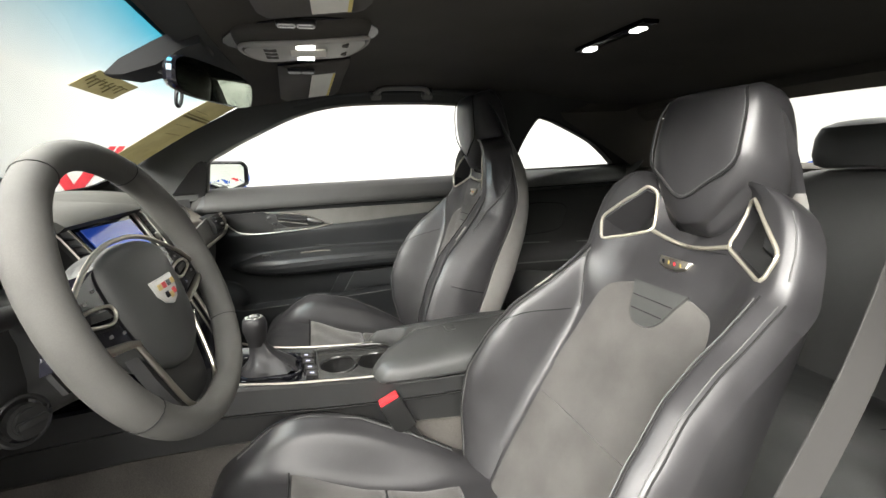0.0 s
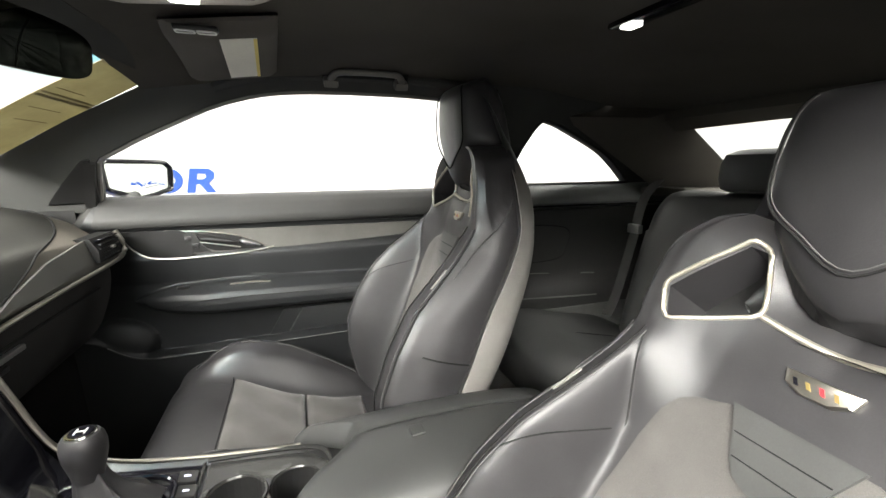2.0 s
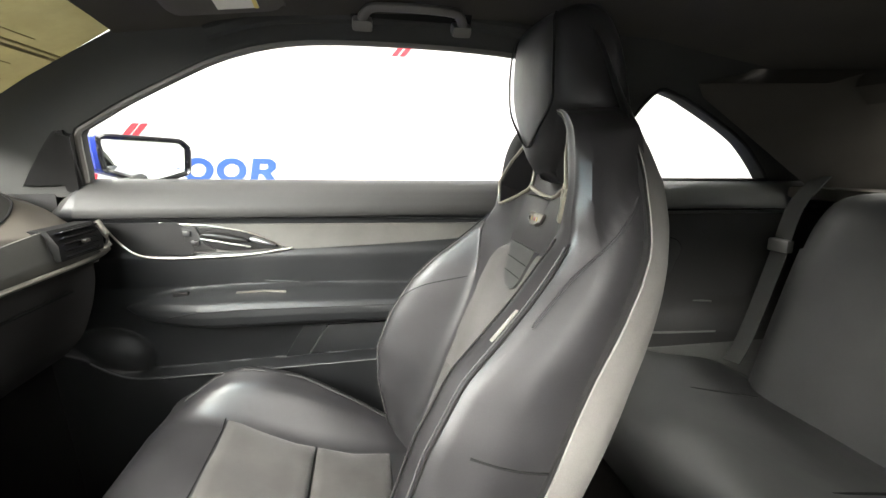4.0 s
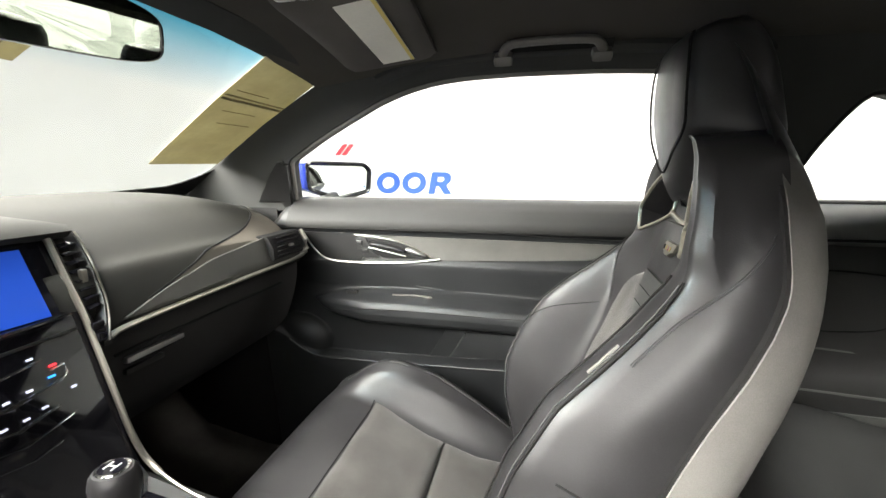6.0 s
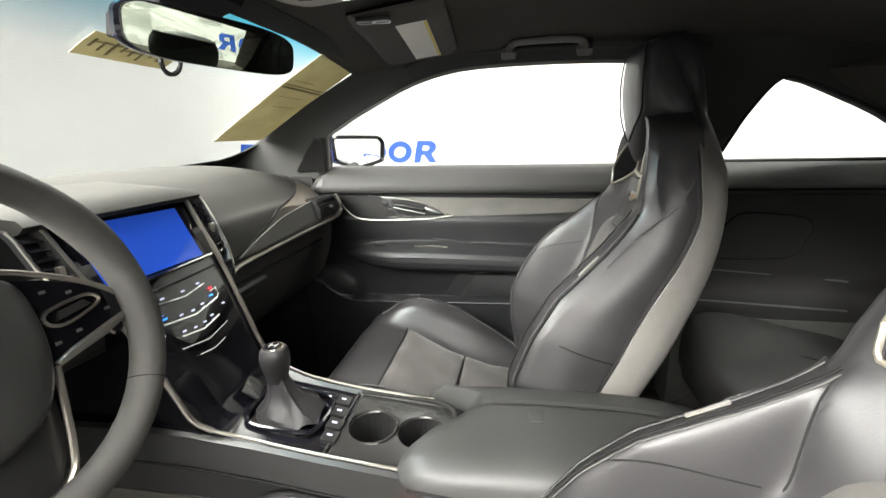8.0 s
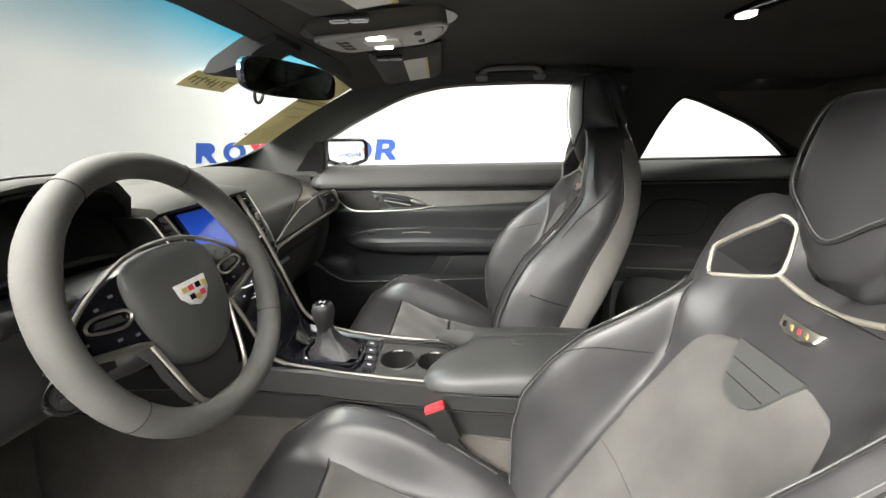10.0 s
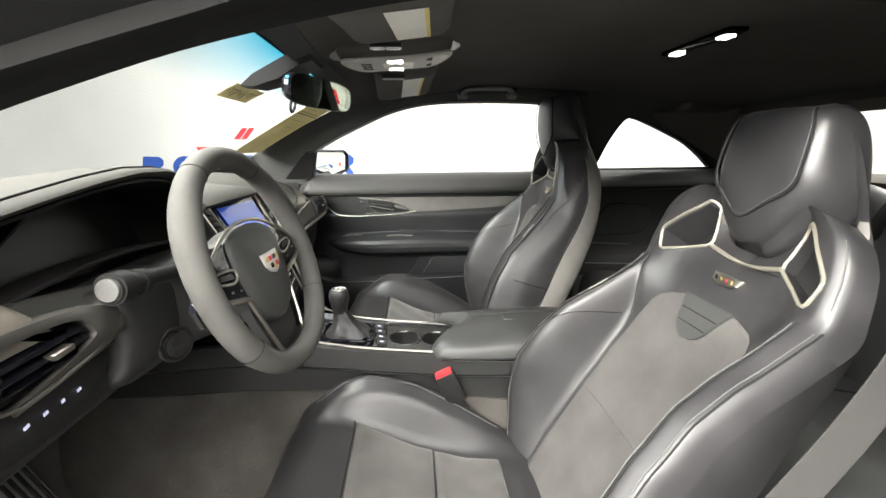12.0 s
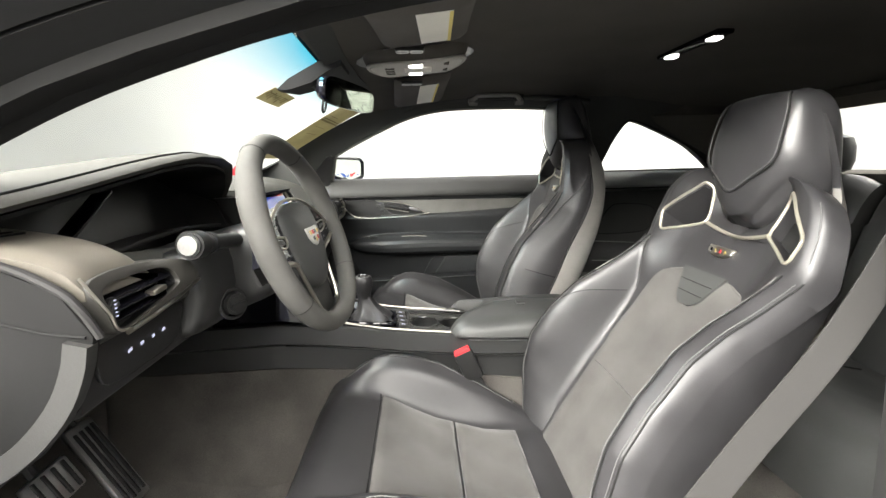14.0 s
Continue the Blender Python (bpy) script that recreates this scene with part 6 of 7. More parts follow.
part("cover_rib", ribbon([(-0.905, -0.545, 0.965), (-0.90, -0.50, 1.0), (-0.905, -0.44, 1.035)], 0.03, 0.004, (1, 0, 0.2)), GLOSS, cluster)
part("lower_brow", ribbon([(-0.885, y, 0.945 + 0.02 * math.cos((y + 0.36) * 7)) for y in np.linspace(-0.56, -0.20, 14)], 0.06, 0.006, (1, 0, 0.12)), LOWER, cluster, "dark shelf below the dials")

# ---- centre stack ----
stack = thing("centre_stack", (-0.78, 0, 0.8), "gloss black centre stack with blue touchscreen", "centre stack")
SZ = [1.030, 1.0, 0.95, 0.91, 0.86, 0.80, 0.745, 0.71, 0.685]
SX = [-0.850, -0.822, -0.795, -0.772, -0.748, -0.722, -0.700, -0.685, -0.665]
SW = [0.128, 0.122, 0.117, 0.113, 0.107, 0.101, 0.097, 0.096, 0.095]


def on_stack(y, z, d=0.0):
    return Vector((lerp(z, SZ[::-1], SX[::-1]) + d + 0.012 * math.cos(min(1.5, abs(y) / 0.12)) - 0.012, y, z + 0.4 * d))


zs_ = np.linspace(1.008, 0.685, 30)
rings = [[on_stack(s * lerp(z, SZ[::-1], SW[::-1]), z) for s in np.linspace(-1, 1, 17)] + [Vector((-0.95, s * lerp(z, SZ[::-1], SW[::-1]), z)) for s in (1, 0, -1)] for z in zs_]
part("fascia", loft(rings), GLOSS, stack)
part("screen_bezel", loft([[on_stack(y, z, d) for y, z in ((-0.108, 0.906), (0.090, 0.906), (0.097, 1.003), (-0.108, 1.006))] for d in (0.001, 0.005)]), GLOSS, stack, smooth=0)
part("screen", loft([[on_stack(y, z, d) for y, z in ((-0.098, 0.915), (0.079, 0.914), (0.086, 0.994), (-0.097, 0.998))] for d in (0.005, 0.0065)]), SCREEN, stack, "lit blue touchscreen", smooth=0)
for sg in (-1, 1):
    foot = [(-0.686, 0.099, 0.724), (-0.664, 0.096, 0.708), (-0.635, 0.091, 0.698), (-0.60, 0.0865, 0.689)]
    rail = [(x, lerp(x, CX, CW) * 0.86, lerp(x, CX, CTOP) + 0.001) for x in (-0.56, -0.52, -0.48, -0.44, -0.40, -0.37)]
    edge = dense([on_stack(sg * (lerp(z, SZ[::-1], SW[::-1]) + 0.002), z, 0.005) for z in (1.012, 1.0, 0.95, 0.91, 0.86, 0.80, 0.755)] + [Vector((x, sg * y, z)) for x, y, z in foot + rail], 70)
    part("edge_strip", tube(edge, [0.0042] * 36 + [0.0026] * 34, 8), CHROME, stack, "satin metal edge strip running into the console")
    def beside(z, dx, dy):
        return Vector((lerp(z, SZ[::-1], SX[::-1]) + dx, sg * (lerp(z, SZ[::-1], SW[::-1]) + dy), z))

    def vent_w(z):
        return lerp(z, [0.868, 0.89, 0.92, 0.96, 1.008], [0.014, 0.024, 0.033, 0.037, 0.034])

    zv = np.linspace(0.868, 1.008, 16)
    part("vent_strip", tube(dense([beside(z, 0.004, vent_w(z) + 0.004) for z in zv], 24), 0.0016, 6), CHROME, stack)
    vob = part("centre_vent", loft([[beside(z, dx, dy) for dx, dy in ((0.005, 0.006), (-0.006, 0.012), (-0.010, vent_w(z) - 0.006), (0.004, vent_w(z)), (-0.002, vent_w(z) + 0.008), (-0.05, vent_w(z) + 0.010), (-0.05, 0.006))] for z in zv]), HARD, stack, smooth=40)
    for i in range(8):
        z = 0.912 + 0.0115 * i
        part("slat", ribbon([beside(z, 0.001, 0.010), beside(z + 0.002, 0.0, vent_w(z) - 0.004)], 0.009, 0.002, (1, 0, -0.3)), GLOSS, vob)
    part("vent_tab", block((0.008, 0.008, 0.018), 0.002, at=beside(0.952, 0.005, 0.021)), CHROME, vob)
    for z, w in ((0.890, 0.016), (0.876, 0.012)):
        part("vent_button", block((0.006, w, 0.011), 0.002, at=beside(z, 0.006, 0.010)), GLOSS, stack)
brow = []
for y in np.linspace(-0.15, 0.15, 21):
    k = 1 - (abs(y) / 0.15) ** 4
    brow.append([Vector((x, y, z)) for x, z in ((-0.822, 1.004), (-0.812 , 1.012), (-0.822, 1.020 + 0.006 * k), (-0.87, 1.024 + 0.010 * k), (-0.96, 1.030 + 0.014 * k), (-1.05, 1.035), (-1.05, 1.0), (-0.85, 0.995))])
part("screen_brow", loft(brow), PAD, stack, "padded brow above the screen", smooth=50)
part("screen_strip", tube([on_stack(y, 0.9105, 0.006) for y in np.linspace(-0.10, 0.10, 9)], 0.0022, 6), BRIGHT, stack)
for z, w, sag, r in ((0.874, 0.048, 0.005, 0.0016), (0.846, 0.058, 0.007, 0.0024), (0.821, 0.042, 0.006, 0.0022), (0.806, 0.052, 0.008, 0.0008), (0.786, 0.030, 0.004, 0.0008)):
    part("chrome_line", tube([on_stack(y, z - sag * (1 - abs(y) / w), 0.003) for y in np.linspace(-w, w, 9)], r, 6), BRIGHT, stack, "thin bright control line")
for sg in (-1, 1):
    part("line_end", tube([on_stack(sg * a, b, 0.003) for a, b in ((0.058, 0.846), (0.066, 0.850), (0.067, 0.861), (0.050, 0.859))], 0.0014, 6), BRIGHT, stack)
    part("heat_icon", block((0.0012, 0.008, 0.0024), at=Matrix.Translation(on_stack(sg * 0.056, 0.864, 0.002)) @ pose(0, 0, 0, 0, -24, 0)), ICON_RED, stack)
    part("cool_icon", block((0.0012, 0.008, 0.0024), at=Matrix.Translation(on_stack(sg * 0.050, 0.853, 0.002)) @ pose(0, 0, 0, 0, -24, 0)), ICON_BLUE, stack)
    part("touch_icon", block((0.001, 0.006, 0.003), at=Matrix.Translation(on_stack(sg * 0.066, 0.833, 0.002)) @ pose(0, 0, 0, 0, -24, 0)), ICON, stack)
for y, z in ((0.024, 0.848), (0.001, 0.846), (-0.022, 0.848), (0.030, 0.826), (0.010, 0.823), (-0.011, 0.823), (-0.032, 0.826), (0.003, 0.877), (0.038, 0.878), (-0.036, 0.879)):
    part("touch_icon", block((0.001, 0.007, 0.0028), 0.0004, at=Matrix.Translation(on_stack(y, z, 0.002)) @ pose(0, 0, 0, 0, -24, 0)), ICON, stack)
part("fascia_step", tube([on_stack(y, 0.892, 0.001) for y in np.linspace(-0.10, 0.10, 9)], 0.002, 6), HARD, stack)
part("coin_tray", block((0.03, 0.05, 0.004), 0.001, at=pose(-0.668, 0.02, 0.702, 0, 40, 20)), GUNMETAL, stack)
part("hazard_strip", block((0.006, 0.012, 0.02), 0.002, at=on_stack(0.128, 0.868, 0.003)), HARD, stack)

# ---- steering wheel ----
WC, WA, WR = Vector((-0.651, -0.345, 0.955)), radians(18.5), 0.157
wn = Vector((math.cos(WA) * 0.9974, -0.0716 * math.cos(WA), math.sin(WA)))
wv = Vector((0.0716, 0.9974, 0))
wu = wn.cross(wv)


def wp(a, b, d=0.0):
    """A place in the wheel's plane: a to the passenger, b up, d towards the driver."""
    return WC + a * wv + b * wu + d * wn


wheel = thing("steering_wheel", WC - 0.05 * wn, "dark grey suede-rimmed steering wheel with shield badge", "steering wheel")
RIM = material("rim_suede", (0.055, 0.054, 0.050), 0.75, spec=0.3, grain=0.2, grain_size=900, bump=0.25, bump_size=1300, patch=0.15, patch_size=18)
rings = []
for q in range(73):
    t = 2 * math.pi * (q % 72) / 72
    flat = 1.0 - 0.03 * max(0, -math.sin(t)) ** 6
    grip = 1 + 0.10 * (math.exp(-(((t - 0.5) / 0.25) ** 2)) + math.exp(-(((t - 2.64) / 0.25) ** 2)))
    c = wp(WR * math.cos(t), WR * math.sin(t) * flat)
    rad = (c - WC).normalized()
    rings.append([c + 0.0158 * grip * (math.cos(w) * rad + 1.12 * math.sin(w) * wn) for w in (2 * math.pi * k / 16 for k in range(16))])
part("rim", loft(rings, caps=False), RIM, wheel)
for t in (radians(60), radians(120), radians(215), radians(325)):
    c = wp(WR * math.cos(t), WR * math.sin(t))
    rad = (c - WC).normalized()
    part("rim_seam", tube([c + 0.0162 * (math.cos(w) * rad + 1.12 * math.sin(w) * wn) for w in (2 * math.pi * k / 16 for k in range(16))], 0.0005, 5, closed=True), SEAM, wheel)
half = [(0.030, 0.057), (0.058, 0.050), (0.071, 0.039), (0.075, 0.015), (0.073, -0.018), (0.065, -0.048), (0.049, -0.073), (0.025, -0.088)]
hub = [(0, 0.059)] + half + [(0, -0.093)] + [(-a, b) for a, b in half[::-1]]
hl = dense([(a, b, 0) for a, b in hub], 60, closed=True)
part("hub_pad", loft([[wp(p.x * k, p.y * k, d) for p in hl] for k, d in ((0.9, -0.048), (1.0, -0.036), (1.0, -0.016), (0.975, -0.006), (0.90, 0.0), (0.75, 0.0045), (0.5, 0.0075), (0.25, 0.009), (0.03, 0.0095))]), LEATHER_GREY, wheel, "smooth grey padded hub", smooth=60)
SHIELD = ((-0.021, 0.012), (0.021, 0.012), (0.019, -0.002), (0.011, -0.011), (0, -0.015), (-0.011, -0.011), (-0.019, -0.002))
crest = part("crest", loft([[wp(a * k, -0.006 + b * k, d) for a, b in SHIELD] for k, d in ((1.2, 0.007), (1.2, 0.012), (1.0, 0.0135))]), BADGE, wheel, "silver shield badge with coloured panels")
for a0, b0, mt in ((-0.011, 0.004, GOLD), (-0.004, 0.004, RED), (0.004, 0.004, GLOSS), (0.011, 0.004, GOLD), (-0.006, -0.004, GLOSS), (0.0, -0.006, GOLD), (0.006, -0.004, RED)):
    part("colour_panel", loft([[wp(a, -0.006 + b, d) for a, b in ((1.5 * a0 + da, 1.35 * b0 + db) for da, db in ((-0.0042, 0.0034), (0.0042, 0.0034), (0.0042, -0.0034), (-0.0042, -0.0034)))] for d in (0.0132, 0.0142)]), mt, crest)
def wq(a, b, d=0.0):
    """A place on the spokes, set back a little from the rim's plane."""
    return wp(a, b, d - 0.009)


for sg in (-1, 1):
    pod = [(0.045, 0.050), (0.089, 0.037), (0.121, 0.022), (0.142, 0.004), (0.160, -0.016), (0.113, -0.028), (0.067, -0.039), (0.052, -0.01)]
    part("side_spoke", loft([[wq(sg * a, b, d) for a, b in pod] for d in (-0.020, 0.002)]), GLOSS, wheel, "gloss black spoke with switches", smooth=30)
    part("spoke_strip", tube([wq(sg * p.x, p.y, 0.003) for p in dense([(0.0, 0.063, 0), (0.022, 0.0625, 0), (0.055, 0.056, 0), (0.089, 0.042, 0), (0.121, 0.024, 0), (0.142, 0.006, 0), (0.158, -0.014, 0)], 18)], 0.0026, 8), CHROME, wheel, "satin chrome spoke edge")
    part("spoke_strip", tube([wq(sg * a, b, 0.003) for a, b in ((0.159, -0.016), (0.138, -0.021), (0.113, -0.028), (0.085, -0.034), (0.069, -0.039))], [0.002, 0.004, 0.005, 0.0045, 0.003], 8), CHROME, wheel, "satin chrome spoke edge")
    part("spoke_strip", tube([wq(sg * p.x, p.y, 0.001) for p in dense([(0.069, -0.040, 0), (0.060, -0.077, 0), (0.051, -0.112, 0), (0.043, -0.130, 0), (0.026, -0.141, 0), (0.0, -0.143, 0)], 18)], 0.0032, 8), CHROME, wheel, "satin chrome lower frame")
    part("lower_spoke", loft([[wq(sg * a, b, d) for a, b in ((0.0, -0.085), (0.040, -0.070), (0.064, -0.045), (0.058, -0.085), (0.048, -0.118), (0.036, -0.138), (0.0, -0.142))] for d in (-0.022, -0.008)]), HARD, wheel, smooth=30)
    part("lower_bracket", loft([[wq(sg * a, b, d) for a, b in ((0.0, -0.140), (0.030, -0.138), (0.046, -0.128), (0.056, -0.150), (0.0, -0.160))] for d in (-0.012, -0.003)]), HARD, wheel, smooth=30)
    part("rocker", tube([wq(sg * p.x, p.y, 0.004) for p in dense([(0.076, -0.002, 0), (0.080, 0.008, 0), (0.112, 0.012, 0), (0.124, 0.008, 0), (0.122, 0.0, 0), (0.090, -0.008, 0)], 24, closed=True)], 0.0018, 6, closed=True), CHROME, wheel, "chrome-framed rocker switch")
    part("switch", loft([[wq(sg * a, b, d) for a, b in ((0.084, -0.003), (0.088, 0.005), (0.112, 0.008), (0.117, 0.002))] for d in (0.002, 0.0055)]), HARD, wheel)
    for a, b in ((0.085, 0.026), (0.105, 0.019), (0.078, -0.022), (0.098, -0.018), (0.130, -0.008)):
        part("switch_mark", loft([[wq(sg * a + da, b + db, d) for da, db in ((-0.0025, -0.0015), (0.0025, -0.0015), (0.0025, 0.0015), (-0.0025, 0.0015))] for d in (0.002, 0.0028)]), KNOB, wheel)
    part("paddle", loft([[wq(sg * a, b, d) for a, b in ((0.08, -0.02), (0.13, -0.015), (0.125, -0.045), (0.085, -0.048))] for d in (-0.040, -0.035)]), HARD, wheel, "small black paddle behind the spoke")

column = thing("steering_column", WC - 0.16 * wn, "dark grey plastic steering column cover", "steering column")
rings = []
for d, w, h in ((-0.035, 0.055, 0.050), (-0.06, 0.062, 0.060), (-0.10, 0.066, 0.066), (-0.16, 0.070, 0.070), (-0.26, 0.072, 0.072)):
    rings.append([wp(w * math.copysign(abs(math.cos(t)) ** 0.6, math.cos(t)), -0.012 + h * math.copysign(abs(math.sin(t)) ** 0.6, math.sin(t)), d) for t in (2 * math.pi * q / 32 for q in range(32))])
part("shroud", loft(rings), PLASTIC, column, smooth=60)
rows = []
for y, k in ((-0.500, 0.72), (-0.496, 0.9), (-0.485, 1.0), (-0.44, 1.06), (-0.38, 1.1), (-0.30, 1.08), (-0.21, 1.0), (-0.19, 0.8)):
    rows.append([Vector((-0.80 + (x + 0.80) * k, y, 0.892 + (z - 0.892) * k)) for x, z in ((-0.80, 0.954), (-0.772, 0.953), (-0.762, 0.945), (-0.756, 0.925), (-0.755, 0.89), (-0.762, 0.858), (-0.775, 0.838), (-0.80, 0.83), (-0.84, 0.835), (-0.84, 0.95))])
part("surround", loft(rows), PLASTIC, column, "black surround of the column", smooth=50)
part("front_ring", tube([wp(0.05 * math.cos(t), 0.05 * math.sin(t), -0.035) for t in (2 * math.pi * q / 32 for q in range(32))], 0.008, 8, closed=True), GLOSS, column)
stalk = part("stalk", tube([wp(-0.06, 0.030, -0.085), wp(-0.11, 0.036, -0.085), wp(-0.160, 0.040, -0.08)], [0.011, 0.011, 0.013], 12), HARD, column)
sd = (wp(-0.2, 0.043, -0.08) - wp(-0.1, 0.035, -0.085)).normalized()
part("stalk_cap", disc(wp(-0.172, 0.041, -0.080), sd, 0.0185, 0.026, 24, 0.003), HARD, stalk)
part("stalk_ring", disc(wp(-0.172, 0.041, -0.080) + sd * 0.014, sd, 0.0125, 0.003, 24), ALLOY, stalk)
part("stalk_collar", disc(wp(-0.138, 0.038, -0.082), sd, 0.0155, 0.012, 20, 0.002), HARD, stalk)
part("stalk", tube([wp(0.06, 0.015, -0.085), wp(0.11, 0.018, -0.085), wp(0.150, 0.020, -0.08)], [0.011, 0.011, 0.010], 12), HARD, column)
kn = Vector((0.86, -0.5, 0.05)).normalized()
ku = kn.cross(Vector((0, 0, 1))).normalized()
kc = Vector((-0.745, -0.430, 0.862))
part("adjust_knob", disc(kc, kn, 0.0165, 0.016, 24, 0.004), HARD, column, "grey ignition knob")
part("knob_bar", block((0.006, 0.024, 0.007), 0.002, at=Matrix.Translation(kc + 0.009 * kn) @ kn.to_track_quat("X", "Z").to_matrix().to_4x4()), HARD, column)
part("adjust_knob_ring", tube([kc - 0.004 * kn + 0.022 * (math.cos(t) * ku + math.sin(t) * kn.cross(ku)) for t in (2 * math.pi * q / 24 for q in range(24))], 0.003, 6, closed=True), HARD, column)
part("knee_panel", loft([[Vector((x, y, z)) for x, z in ((-0.785, 0.87), (-0.80, 0.835), (-0.88, 0.828), (-0.96, 0.83), (-0.96, 0.87))] for y in (-0.50, -0.2, -0.13)]), LOWER, column)

# ---- pedals ----
for name, pz, py, h, label in (("accelerator_pedal", 0.58, -0.40, 0.17, "ribbed alloy accelerator pedal"), ("brake_pedal", 0.62, -0.50, 0.055, "ribbed alloy brake pedal")):
    ped = thing(name, (-1.0, py, pz - h / 2), label, "pedal", "pedals")
    tilt = pose(-1.0, py, pz, 0, -28, 0)
    part("plate", block((0.012, 0.055 if h > 0.1 else 0.075, h), 0.005, at=tilt), ALLOY, ped)
    for i in range(4):
        dy = (i - 1.5) * (0.012 if h > 0.1 else 0.017)
        part("rubber_rib", block((0.006, 0.005, h * 0.86), 0.002, at=tilt @ pose(0.007, dy, 0)), RUBBER, ped)
    part("pedal_arm", tube([(-1.02, py, pz + h * 0.2), (-1.06, py, pz + 0.10), (-1.08, py, pz + 0.2)], 0.008, 8), HARD, ped)

# ---- roof fittings ----
def visor(sg, label):
    t = thing("sun_visor", (-0.45, sg * 0.30, 1.30), label, "sun visor", "sun visors")

    def vp(a, b, d=0.0):
        x = -0.515 + 0.16 * b
        y = sg * (0.175 + 0.29 * a)
        return Vector((x - 0.015 * a, y, roof_z(x, y) - 0.016 + 0.008 * (b - 0.5) - d))

    rows = []
    for a in np.linspace(0, 1, 16):
        e = 0.012 * (1 - min(1, 9 * min(a, 1 - a)) ** 0.5)
        row = [vp(a, b, 0.012 - e - 0.010 * (1 - min(1, 9 * min(b, 1 - b)) ** 0.5)) for b in np.linspace(0, 1, 14)]
        rows.append(row + [vp(a, b, -0.006) for b in (1, 0.5, 0)])
    part("panel", loft(rows), VISOR, t, smooth=50)
    lab = part("warning_label", loft([[vp(a, b, d) for a, b in ((0.14, 0.46), (0.86, 0.46), (0.86, 0.80), (0.14, 0.80))] for d in (0.0125, 0.0135)]), PAPER, t, "white warning label")
    part("label_edge", loft([[vp(a, b, d) for a, b in ((0.14, 0.765), (0.86, 0.765), (0.86, 0.80), (0.14, 0.80))] for d in (0.0137, 0.0142)]), LABEL_YELLOW, lab)
    for k in range(5):
        part("print_bar", loft([[vp(a, b, d) for a, b in ((0.22 + 0.13 * k, 0.49), (0.235 + 0.13 * k, 0.49), (0.235 + 0.13 * k, 0.72), (0.22 + 0.13 * k, 0.72))] for d in (0.0137, 0.0140)]), SHELL, lab)
    clip = part("clip", block((0.058, 0.018, 0.008), 0.003, at=vp(-0.02, 0.30, 0.010)), HARD, t)
    for dx in (-0.014, 0.014):
        part("clip_ring", tube([vp(-0.02, 0.30, 0.0145) + Vector((dx + 0.012 * math.copysign(abs(math.cos(w)) ** 0.4, math.cos(w)), 0.007 * math.copysign(abs(math.sin(w)) ** 0.4, math.sin(w)), 0)) for w in (2 * math.pi * q / 16 for q in range(16))], 0.0013, 6, closed=True), ALLOY, clip)


visor(1, "folded grey fabric sun visor with a white warning label")
visor(-1, "folded grey fabric sun visor with a white warning label")

over = thing("overhead_console", (-0.45, 0, 1.30), "grey overhead console with map lamps and switches", "overhead console")
rows = []
for x, w, h in ((-0.575, 0.045, 0.004), (-0.56, 0.075, 0.016), (-0.52, 0.088, 0.026), (-0.45, 0.092, 0.030), (-0.38, 0.088, 0.026), (-0.345, 0.072, 0.016), (-0.335, 0.05, 0.004)):
    rows.append([Vector((x, w * math.copysign(abs(math.cos(t)) ** 0.5, math.cos(t)), roof_z(x, 0) + 0.002 - h * abs(math.sin(t)) ** 0.6)) for t in np.linspace(0, math.pi, 17)] + [Vector((x, 0, roof_z(x, 0) + 0.012))])
part("housing", loft([list(r) for r in zip(*[dense(list(c), 24) for c in zip(*rows)])]), LINING, over, smooth=50)
part("lens_rim", tube([Vector((a, b, roof_z(a, 0) - 0.0275 + 3.0 * max(0, abs(a + 0.452) - 0.05) ** 2)) for a, b in ((-0.452 + 0.060 * math.copysign(1, math.cos(t)) + 0.054 * math.cos(t), 0.060 * math.sin(t)) for t in (2 * math.pi * q / 40 + 0.01 for q in range(40)))], 0.0042, 8, closed=True), CONSOLE, over, "pale grey lens rim")
stad = [(-0.452 + 0.058 * math.copysign(1, math.cos(t)) + 0.050 * math.cos(t), 0.056 * math.sin(t)) for t in (2 * math.pi * q / 40 + 0.01 for q in range(40))]
part("lamp_panel", plate(stad, [], lambda a, b, d: Vector((a, b, roof_z(a, 0) - 0.0275 - 3.0 * max(0, abs(a + 0.452) - 0.05) ** 2 * -1 - d)), 0.004, 0.0015), CONSOLE, over, "pale grey lamp panel", smooth=30)
part("dark_surround", loft([[Vector((x, w * math.cos(t) * 1.0, roof_z(x, 0) - 0.001 - 0.002 * k)) for t in (2 * math.pi * q / 24 for q in range(24)) for x, w in ((-0.455 + 0.138 * math.sin(t), 0.102),)] for k in (0, 1)]), HARD, over)
for sg in (-1, 1):
    part("map_lamp", block((0.032, 0.018, 0.007), 0.003, at=(-0.455, sg * 0.040, roof_z(-0.455, 0) - 0.0315)), LED_WHITE, over, "lit white map lamp")
    part("lamp_switch", block((0.034, 0.022, 0.005), 0.002, at=(-0.395, sg * 0.030, roof_z(-0.395, 0) - 0.028)), VISOR, over)
for i in range(3):
    part("roof_switch", block((0.022, 0.020, 0.007), 0.002, at=(-0.515, -0.026 + 0.026 * i, roof_z(-0.515, 0) - 0.0275)), VISOR, over)
part("clear_lens", block((0.075, 0.046, 0.004), 0.0015, at=(-0.455, 0.0, roof_z(-0.455, 0) - 0.0315)), PAPER, over, "pale clear lens between the lamps")

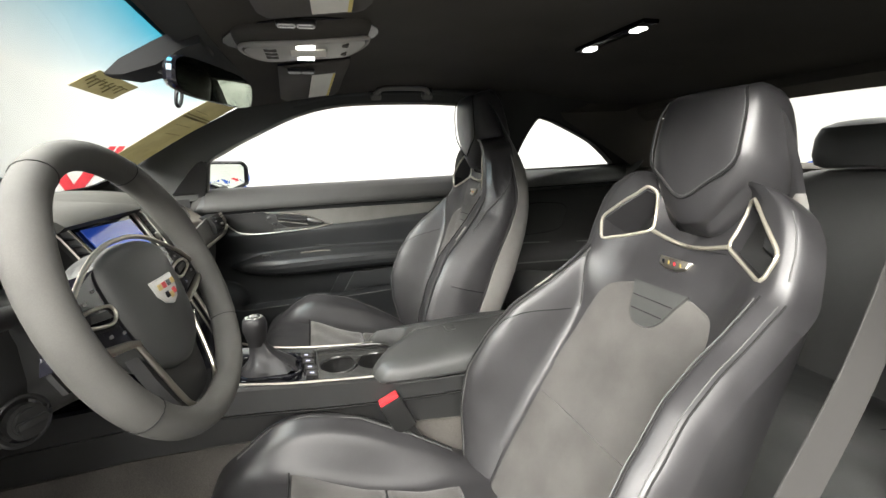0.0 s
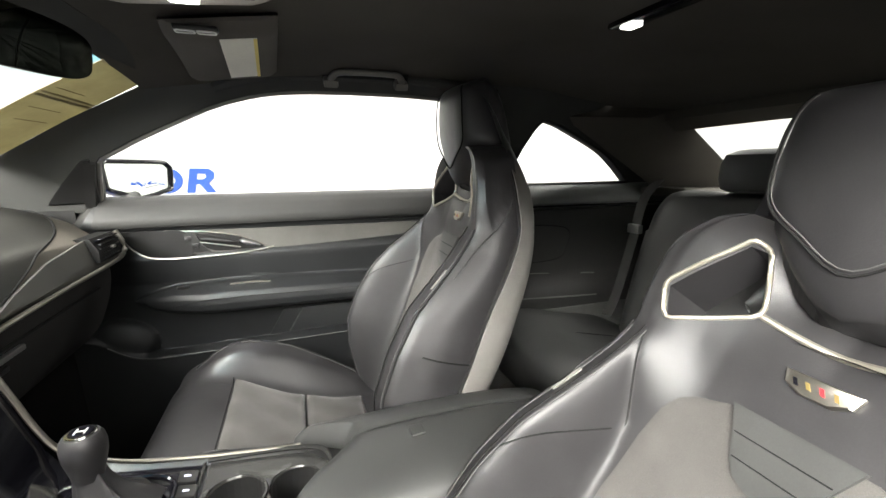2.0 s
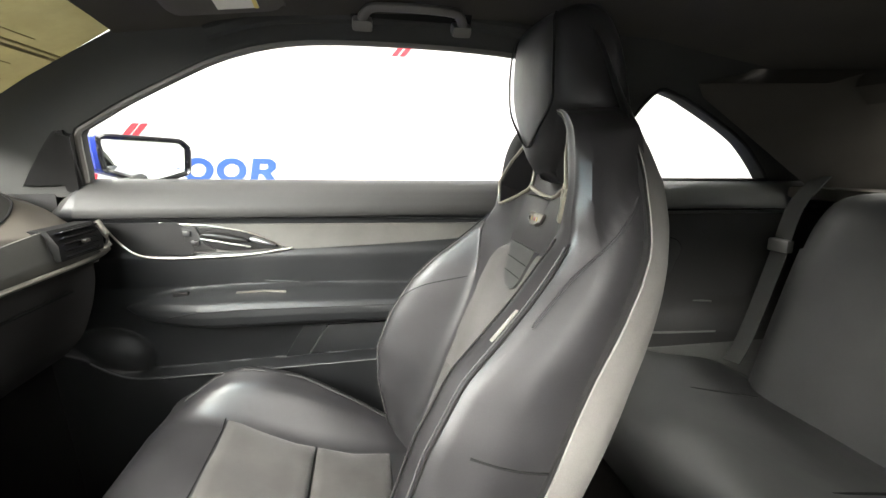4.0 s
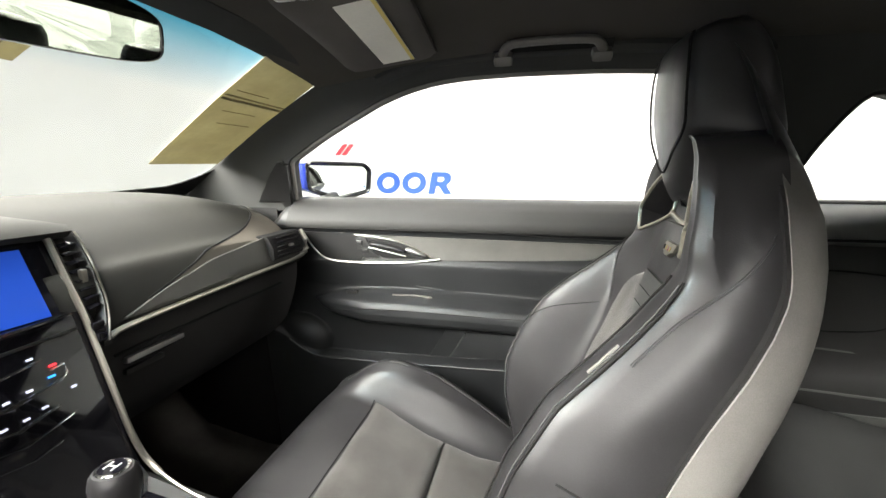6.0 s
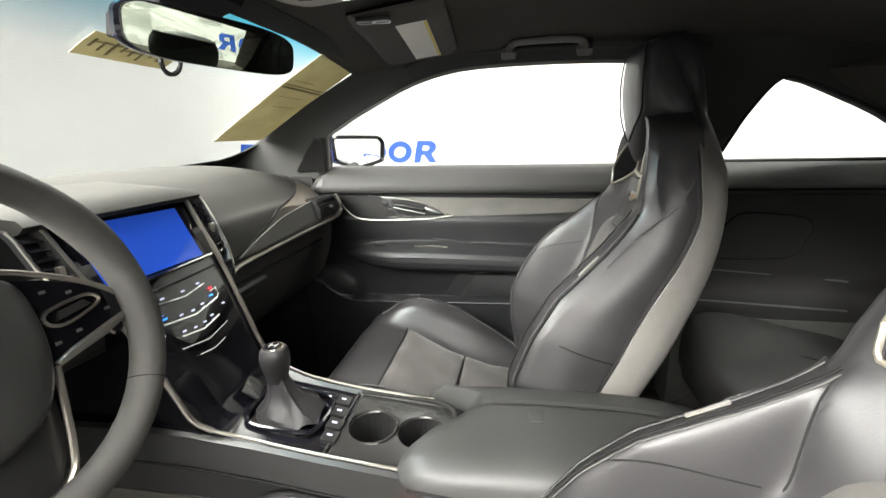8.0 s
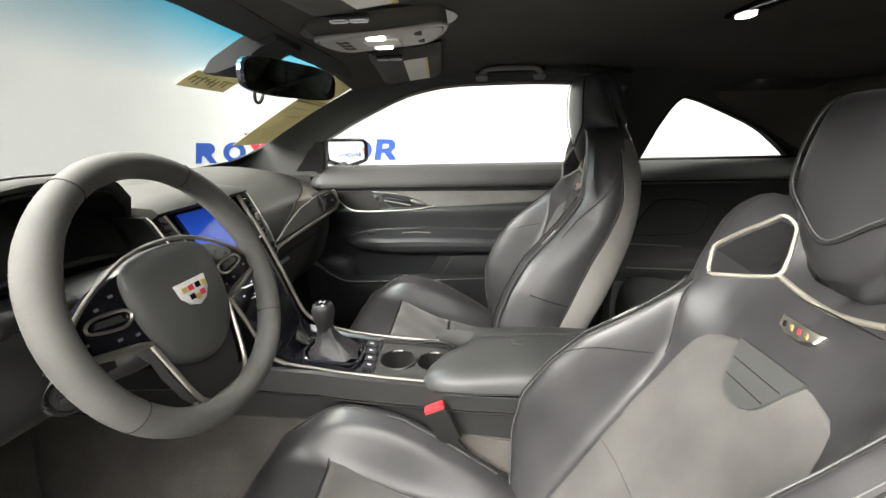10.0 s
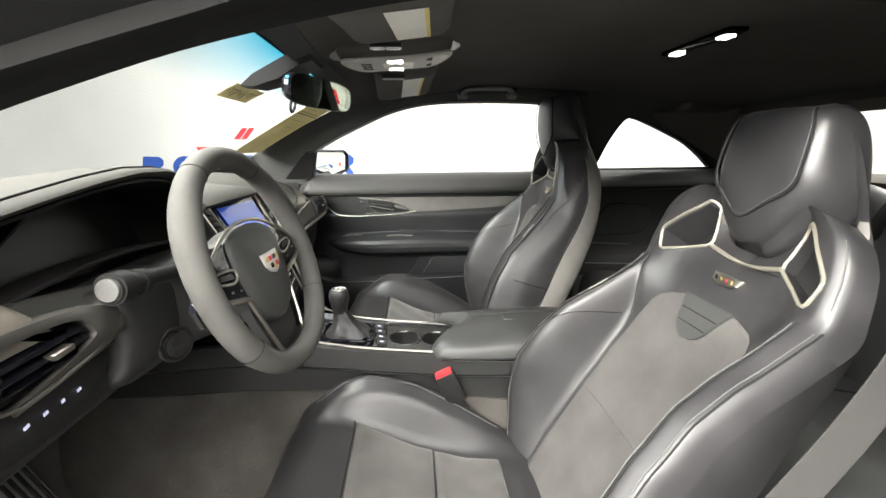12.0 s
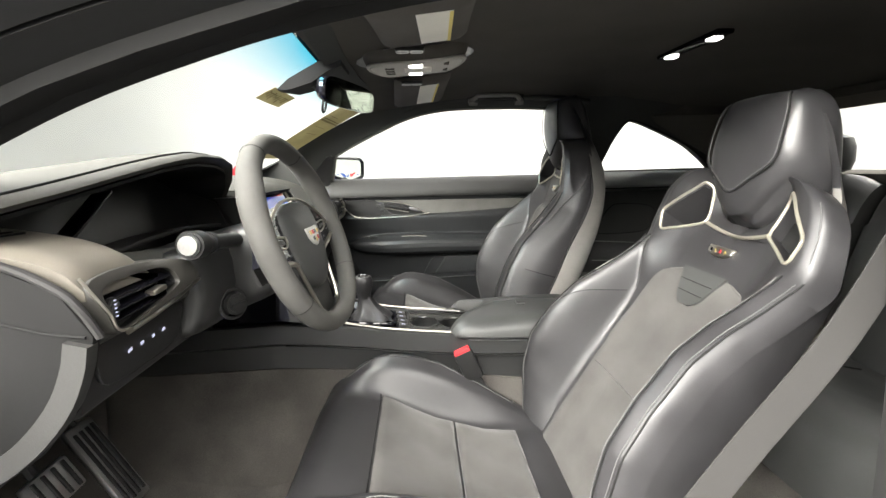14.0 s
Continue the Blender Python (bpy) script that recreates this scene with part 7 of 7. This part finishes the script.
dome = thing("dome_lamp", (0.215, 0, 1.33), "slim dark roof lamp with two lit diodes", "roof lamp")
part("bar", block((0.040, 0.24, 0.012), 0.005, at=(0.215, 0, roof_z(0.215, 0) - 0.004)), GLOSS, dome)
for sg in (-1, 1):
    part("diode", block((0.024, 0.028, 0.006), 0.002, at=(0.215, sg * 0.082, roof_z(0.215, 0.08) - 0.011)), LED_WHITE, dome, "lit white diode")

grab = thing("grab_handle", (-0.18, 0.485, 1.29), "dark grey folding roof grab handle", "grab handle")
GH = dense([(-0.257, 0.488, 1.281), (-0.256, 0.472, 1.287), (-0.248, 0.459, 1.294), (-0.232, 0.453, 1.297), (-0.175, 0.451, 1.298), (-0.120, 0.453, 1.297), (-0.104, 0.459, 1.294), (-0.096, 0.472, 1.287), (-0.095, 0.488, 1.281)], 34)
part("bar", tube(GH, [0.0085] * 34, 12, squash=0.8), GRIP, grab)
for x in (-0.257, -0.095):
    part("foot", block((0.032, 0.030, 0.018), 0.006, at=pose(x, 0.486, 1.281, 32, 0, 0)), GRIP, grab)
part("recess", block((0.20, 0.006, 0.035), 0.002, at=pose(-0.176, 0.486, 1.308, 32, 0, 0)), DARK, grab)

rvm = thing("rear_view_mirror", (-0.66, 0, 1.22), "black frameless rear-view mirror on a windscreen stalk", "rear-view mirror")
mcen = Vector((-0.608, -0.025, 1.226))
mnorm = Vector((0.926, -0.34, -0.155)).normalized()
mv = Vector((0, 0, 1)).cross(mnorm).normalized()
mu = mnorm.cross(mv)
oval = [(0.118 * math.copysign(abs(math.cos(t)) ** 0.55, math.cos(t)), 0.030 * math.copysign(abs(math.sin(t)) ** 0.5, math.sin(t)) - 0.003 * math.cos(t)) for t in (2 * math.pi * q / 44 for q in range(44))]
part("case", loft([[mcen + k * a * mv + k * b * mu + d * mnorm for a, b in oval] for k, d in ((0.5, -0.034), (0.85, -0.026), (1.0, -0.008), (1.0, 0.0), (0.97, 0.004))]), GLOSS, rvm)
part("mirror_glass", loft([[mcen + k * a * mv + k * b * mu + 0.0045 * mnorm for a, b in oval] for k in (0.95, 0.6, 0.1)]), MIRROR_DIM, rvm, smooth=0)
part("stalk", tube(dense([mcen - 0.03 * mnorm, Vector((-0.665, 0.0, 1.243)), Vector((-0.70, 0.0, 1.262)), ws(0.16, 0, 0.004)], 10), 0.011, 10), HARD, rvm)
part("sensor_housing", loft([[Vector((x, y * w, ws(lerp(x, [-0.78, -0.65], [0.27, 0.02]), 0.0).z - dz)) for y, dz in ((-1, 0.004), (-0.8, h), (0.8, h), (1, 0.004))] for x, w, h in ((-0.775, 0.02, 0.006), (-0.74, 0.05, 0.025), (-0.69, 0.06, 0.035), (-0.65, 0.065, 0.03), (-0.62, 0.065, 0.02))]), RUBBER, rvm)
part("cable_ring", tube([Vector((-0.665 + 0.004 * math.sin(t), -0.045 + 0.016 * math.cos(t), 1.205 + 0.016 * math.sin(t))) for t in (2 * math.pi * q / 20 for q in range(20))], 0.003, 6, closed=True), RUBBER, rvm)
